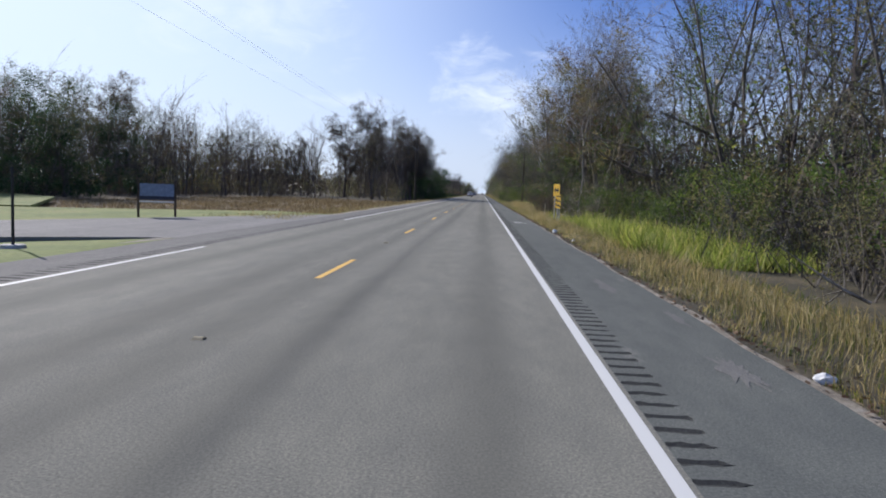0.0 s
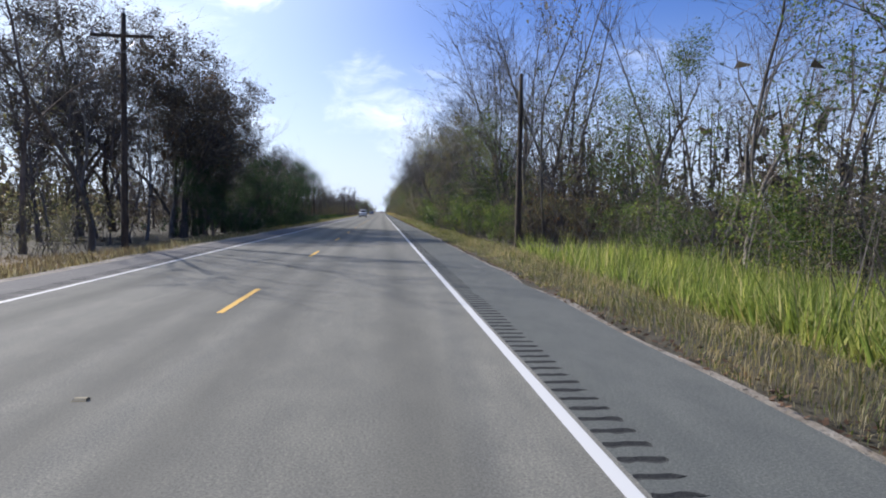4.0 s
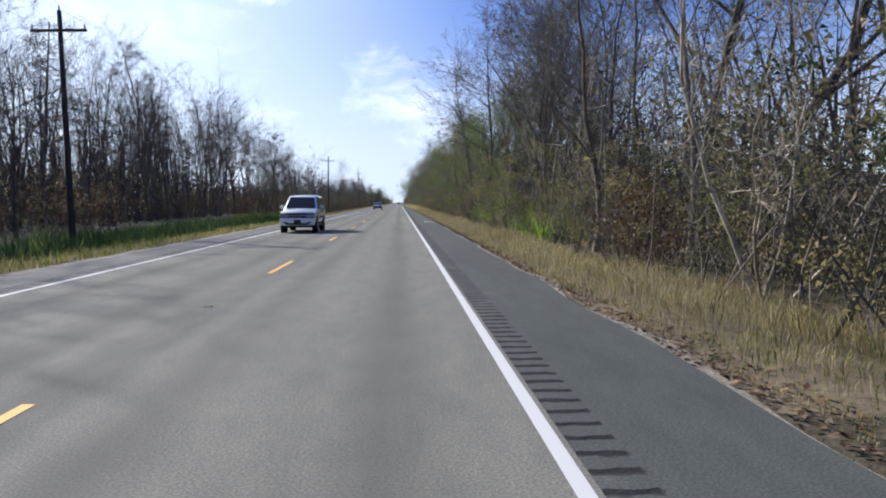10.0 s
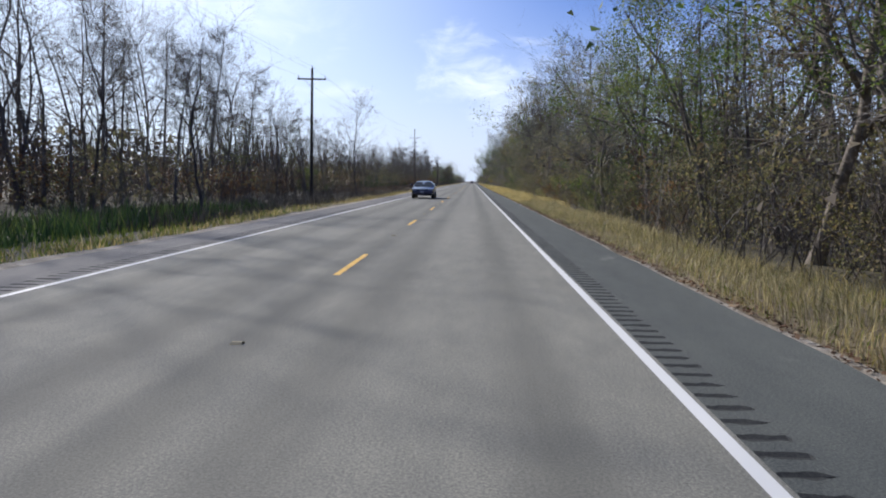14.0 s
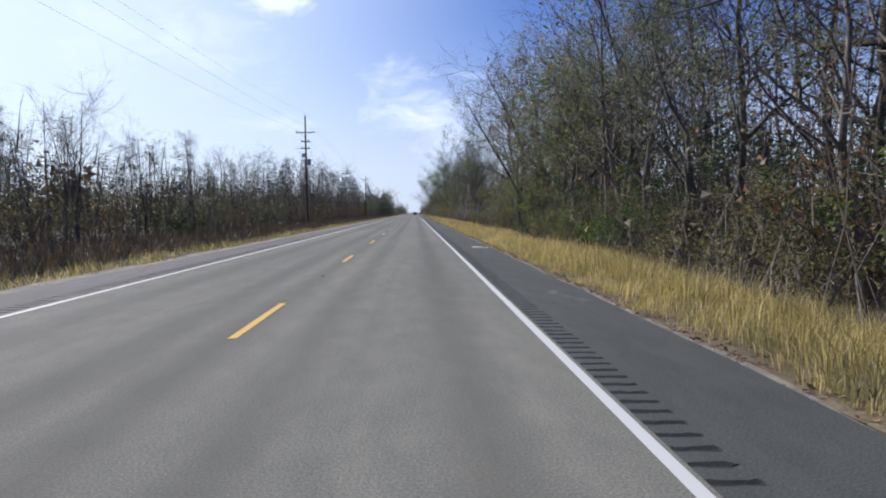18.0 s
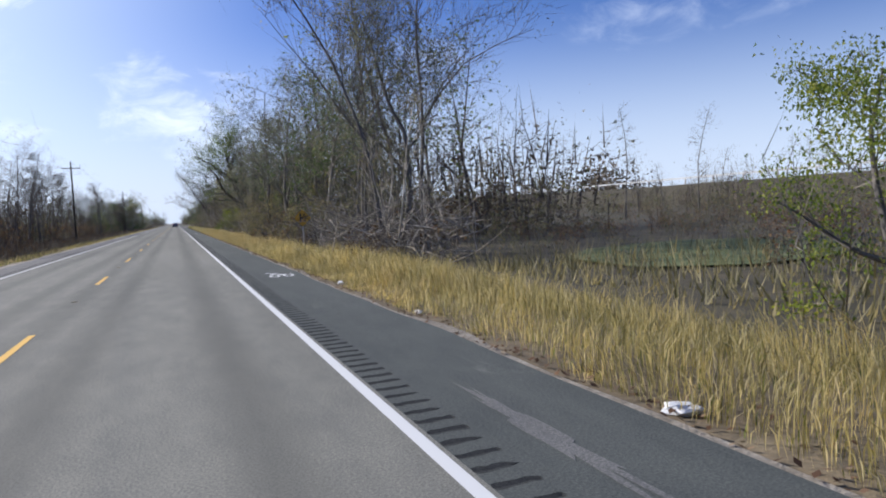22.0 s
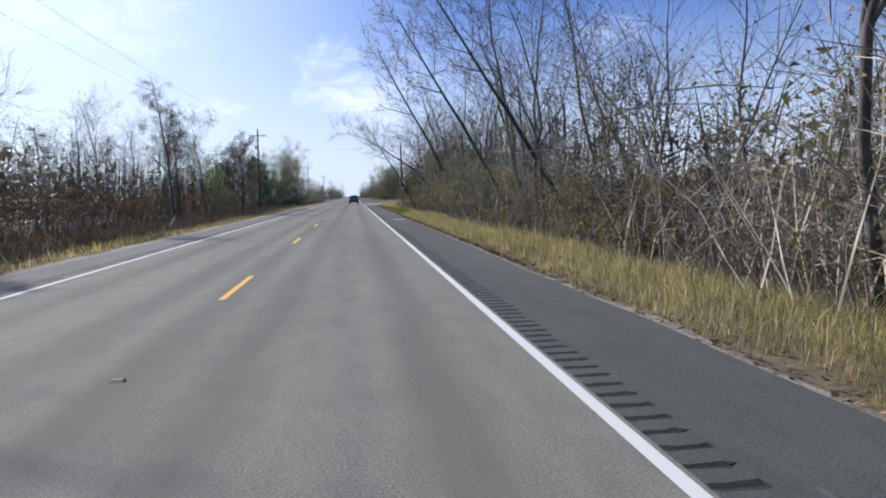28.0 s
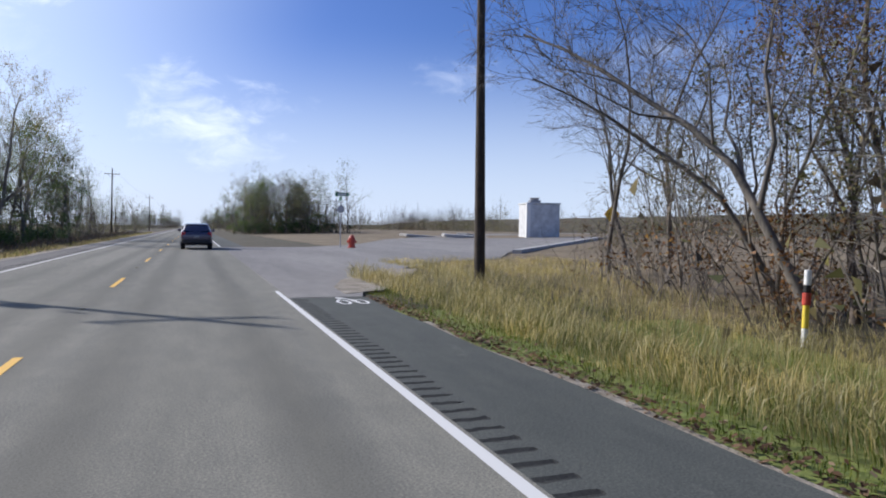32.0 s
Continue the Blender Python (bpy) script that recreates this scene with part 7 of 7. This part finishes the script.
def suv(name, label, paint, L, W, H, m, kind):
    """Compact sport-utility body; its front looks along +y."""
    root = thing(name, label, "car", m)
    w = W / 2
    r = 0.35
    if kind == "boxy":
        r = 0.385
        st = [(0.0, 0.62, 0.98, 1.00, w * .90, w * .92, w * .86), (0.10, 0.46, 1.10, 1.14, w * .94, w * .97, w * .84), (0.20, 0.42, 1.12, H - 0.16, w * .96, w, w * .80),
              (0.42, 0.41, 1.12, H - 0.02, w * .97, w, w * .80), (1.5, 0.40, 1.11, H, w * .97, w, w * .80), (2.5, 0.40, 1.10, H - 0.03, w * .97, w, w * .79), (2.72, 0.40, 1.10, H - 0.12, w * .97, w, w * .78),
              (3.46, 0.40, 1.09, 1.15, w * .97, w, w * .88), (3.9, 0.41, 1.05, 1.13, w * .97, w * .99, w * .80), (4.3, 0.42, 1.01, 1.08, w * .97, w * .98, w * .76), (L - 0.14, 0.42, 0.96, 1.02, w * .96, w * .96, w * .74), (L - 0.04, 0.44, 0.91, 0.96, w * .93, w * .93, w * .74), (L, 0.46, 0.74, 0.80, w * .90, w * .90, w * .80)]
        glass = dict(rw=[(0.06, 1.14), (0.17, H - 0.18)], ws=[(3.42, 1.16), (2.74, H - 0.12)], side=[(0.45, 1.22), (1.30, 2.05), (2.13, 3.02)], zt=H - 0.14, belt=1.13)
        wb = (0.95, 3.75)
    elif kind == "round":
        st = [(0.0, 0.50, 0.90, 0.93, w * .86, w * .90, w * .80), (0.12, 0.38, 1.02, 1.06, w * .93, w * .97, w * .84), (0.30, 0.32, 1.06, H - 0.30, w * .95, w, w * .78),
              (0.62, 0.30, 1.06, H - 0.06, w * .96, w, w * .76), (1.5, 0.28, 1.03, H, w * .96, w, w * .75), (2.4, 0.28, 1.0, H - 0.03, w * .96, w, w * .74), (2.75, 0.28, 0.99, H - 0.16, w * .96, w, w * .74),
              (3.5, 0.28, 0.97, 1.0, w * .96, w, w * .88), (4.1, 0.30, 0.86, 0.92, w * .95, w * .98, w * .84), (L - 0.12, 0.36, 0.72, 0.80, w * .90, w * .92, w * .76), (L, 0.42, 0.58, 0.66, w * .78, w * .80, w * .70)]
        glass = dict(rw=[(0.14, 1.09), (0.52, H - 0.12)], ws=[(3.46, 1.0), (2.78, H - 0.12)], side=[(0.75, 1.45), (1.52, 2.25), (2.32, 3.15)], zt=H - 0.16, belt=1.06)
        wb = (0.82, 3.45)
    else:
        st = [(0.0, 0.48, 0.80, 0.84, w * .86, w * .88, w * .80), (0.15, 0.34, 0.95, 1.0, w * .93, w * .96, w * .84), (0.85, 0.26, 0.98, 1.03, w * .95, w, w * .84),
              (1.5, 0.24, 0.97, H - 0.04, w * .95, w, w * .70), (2.1, 0.24, 0.96, H, w * .95, w, w * .70), (2.7, 0.24, 0.94, H - 0.05, w * .95, w, w * .70),
              (3.45, 0.24, 0.92, 0.95, w * .95, w, w * .86), (4.2, 0.26, 0.80, 0.85, w * .95, w * .97, w * .82), (L - 0.12, 0.32, 0.66, 0.73, w * .90, w * .92, w * .76), (L, 0.38, 0.52, 0.58, w * .78, w * .80, w * .70)]
        glass = dict(rw=[(0.88, 1.03), (1.45, H - 0.06)], ws=[(3.42, 0.95), (2.75, H - 0.08)], side=[(1.2, 1.75), (1.8, 2.35), (2.42, 3.1)], zt=H - 0.12, belt=0.99)
        wb = (0.9, 3.6)
        r = 0.32
    loft("body", st, paint, root)
    for y in wb:
        for s in (-1, 1):
            arch(root, s * (w - 0.01), y, r)
            wheel(root, s * (w - 0.11), y, r, 0.24)
    belt, zt = glass["belt"], glass["zt"]
    (y0, z0), (y1, z1) = glass["rw"]
    panel("rear_window", [(-w * .80, y0, z0), (w * .80, y0, z0), (w * .68, y1, z1), (-w * .68, y1, z1)], GLASS_DARK, root, (0, -(z1 - z0), y1 - y0), "dark tinted rear window")
    (y0, z0), (y1, z1) = glass["ws"]
    panel("windscreen", [(w * .84, y0, z0 + 0.03), (-w * .84, y0, z0 + 0.03), (-w * .70, y1, z1), (w * .70, y1, z1)], GLASS_DARK, root, (0, z1 - z0, y0 - y1), "dark tinted windscreen")
    tw = 0.85 if kind == "boxy" else 0.82 if kind == "round" else 0.775
    for s in (-1, 1):
        for i, (a, b) in enumerate(glass["side"]):
            top_b = b - (0.48 if i == 2 else 0.04)
            top_a = a + (0.16 if i == 0 and kind != "boxy" else 0.04)
            panel("side_window", [(s * w * 1.0, a, belt + 0.02), (s * w * 1.0, b, belt + 0.01), (s * w * tw, top_b, zt), (s * w * tw, top_a, zt)], GLASS_DARK, root, (s, 0, 0.35))
            bevel_box("door_handle", (0.03, 0.16, 0.03), TRIM, root, (s * (w + 0.012), b - 0.85, belt - 0.14), 0.006, 1) if i else None
        bevel_box("mirror", (0.22, 0.12, 0.17), paint if kind != "boxy" else WHITE_PLASTIC, root, (s * (w + 0.12), glass["side"][2][1] - 0.15, belt + 0.12), 0.04, 2)
        bevel_box("tail_lamp", (0.24, 0.16, 0.30), LAMP_RED, root, (s * (w - 0.16), 0.10, 0.93 if kind != "sedan" else 0.78), 0.04, 2, "red tail lamp")
        if kind == "boxy":
            for z in (0.79, 0.90):
                bevel_box("headlamp", (0.40, 0.20, 0.10), LAMP_CLEAR, root, (s * (w - 0.22), L - 0.06, z), 0.03, 2, "clear headlamp")
        else:
            bevel_box("headlamp", (0.40, 0.22, 0.20), LAMP_CLEAR, root, (s * (w - 0.25), L - 0.13, 0.70), 0.05, 2, "clear headlamp")
        bevel_box("fog_lamp", (0.16, 0.08, 0.09), TRIM, root, (s * (w - 0.30), L + (0.045 if kind == "boxy" else -0.01), 0.50), 0.02, 1)
        bevel_box("sill", (0.06, wb[1] - wb[0] - 0.9, 0.14), TRIM, root, (s * (w - 0.03), (wb[0] + wb[1]) / 2, 0.36), 0.02, 1)
    bevel_box("rear_bumper", (W * 0.92, 0.16, 0.26), TRIM, root, (0, 0.06, 0.52), 0.05, 2)
    bevel_box("front_bumper", (W * 0.97, 0.26, 0.34) if kind == "boxy" else (W * 0.94, 0.20, 0.30), paint, root, (0, L - 0.06, 0.53), 0.07, 3)
    bevel_box("grille", (W * 0.93, 0.10, 0.24) if kind == "boxy" else (W * 0.56, 0.10, 0.17), TRIM, root, (0, L - 0.03 if kind == "boxy" else L - 0.09, 0.845 if kind == "boxy" else 0.68), 0.02, 1)
    bevel_box("plate_bar", (0.32, 0.02, 0.16), INSULATOR if kind != "boxy" else TRIM, root, (0, L + 0.075 if kind == "boxy" else L + 0.045, 0.56), 0.004, 1)
    bevel_box("plate_bar", (0.32, 0.02, 0.15), INSULATOR, root, (0, -0.015, 0.80), 0.004, 1)
    bevel_box("underbody", (W * 0.8, L * 0.80, 0.10), TRIM, root, (0, L / 2, 0.30), 0.02, 1)
    if kind == "boxy":
        bevel_box("chrome_bar", (W * 0.90, 0.05, 0.035), CHROME, root, (0, L + 0.02, 0.845), 0.008, 1)
        bevel_box("air_intake", (W * 0.62, 0.06, 0.09), TRIM, root, (0, L + 0.05, 0.44), 0.015, 1)
        for s in (-1, 1):
            g = Geo()
            g.tube([Vector((s * w * 0.72, 0.5, H - 0.02)), Vector((s * w * 0.72, 0.62, H + 0.06)), Vector((s * w * 0.72, 2.6, H + 0.06)), Vector((s * w * 0.72, 2.75, H - 0.02))], [0.02] * 4, 6)
            part("roof_rail", g, TRIM, root)
            bevel_box("side_lettering_bar", (0.01, 1.15, 0.12), TRIM, root, (s * (w + 0.006), 2.35, 0.74), 0, 1)
    else:
        cyl("wiper_motor", 0.03, 0.03, 0.05, TRIM, root, pose(0, 0.13, 1.08, 90), 8)
    return root


suv("grey_suv", "plum-grey compact sport-utility car driving ahead in the lane", PAINT_GREY, 4.35, 1.84, 1.64, pose(2.0, 746.5, 0.0), "round")
suv("white_suv", "white sport-utility vehicle with dark windows in the opposite lane", PAINT_WHITE, 4.55, 1.72, 1.84, pose(-2.22, 255.2, 0.0, 0, 0, 180), "boxy")
suv("blue_sedan", "dark blue sedan in the opposite lane", PAINT_BLUE, 4.7, 1.82, 1.43, pose(-1.95, 366.8, 0.0, 0, 0, 180), "sedan")
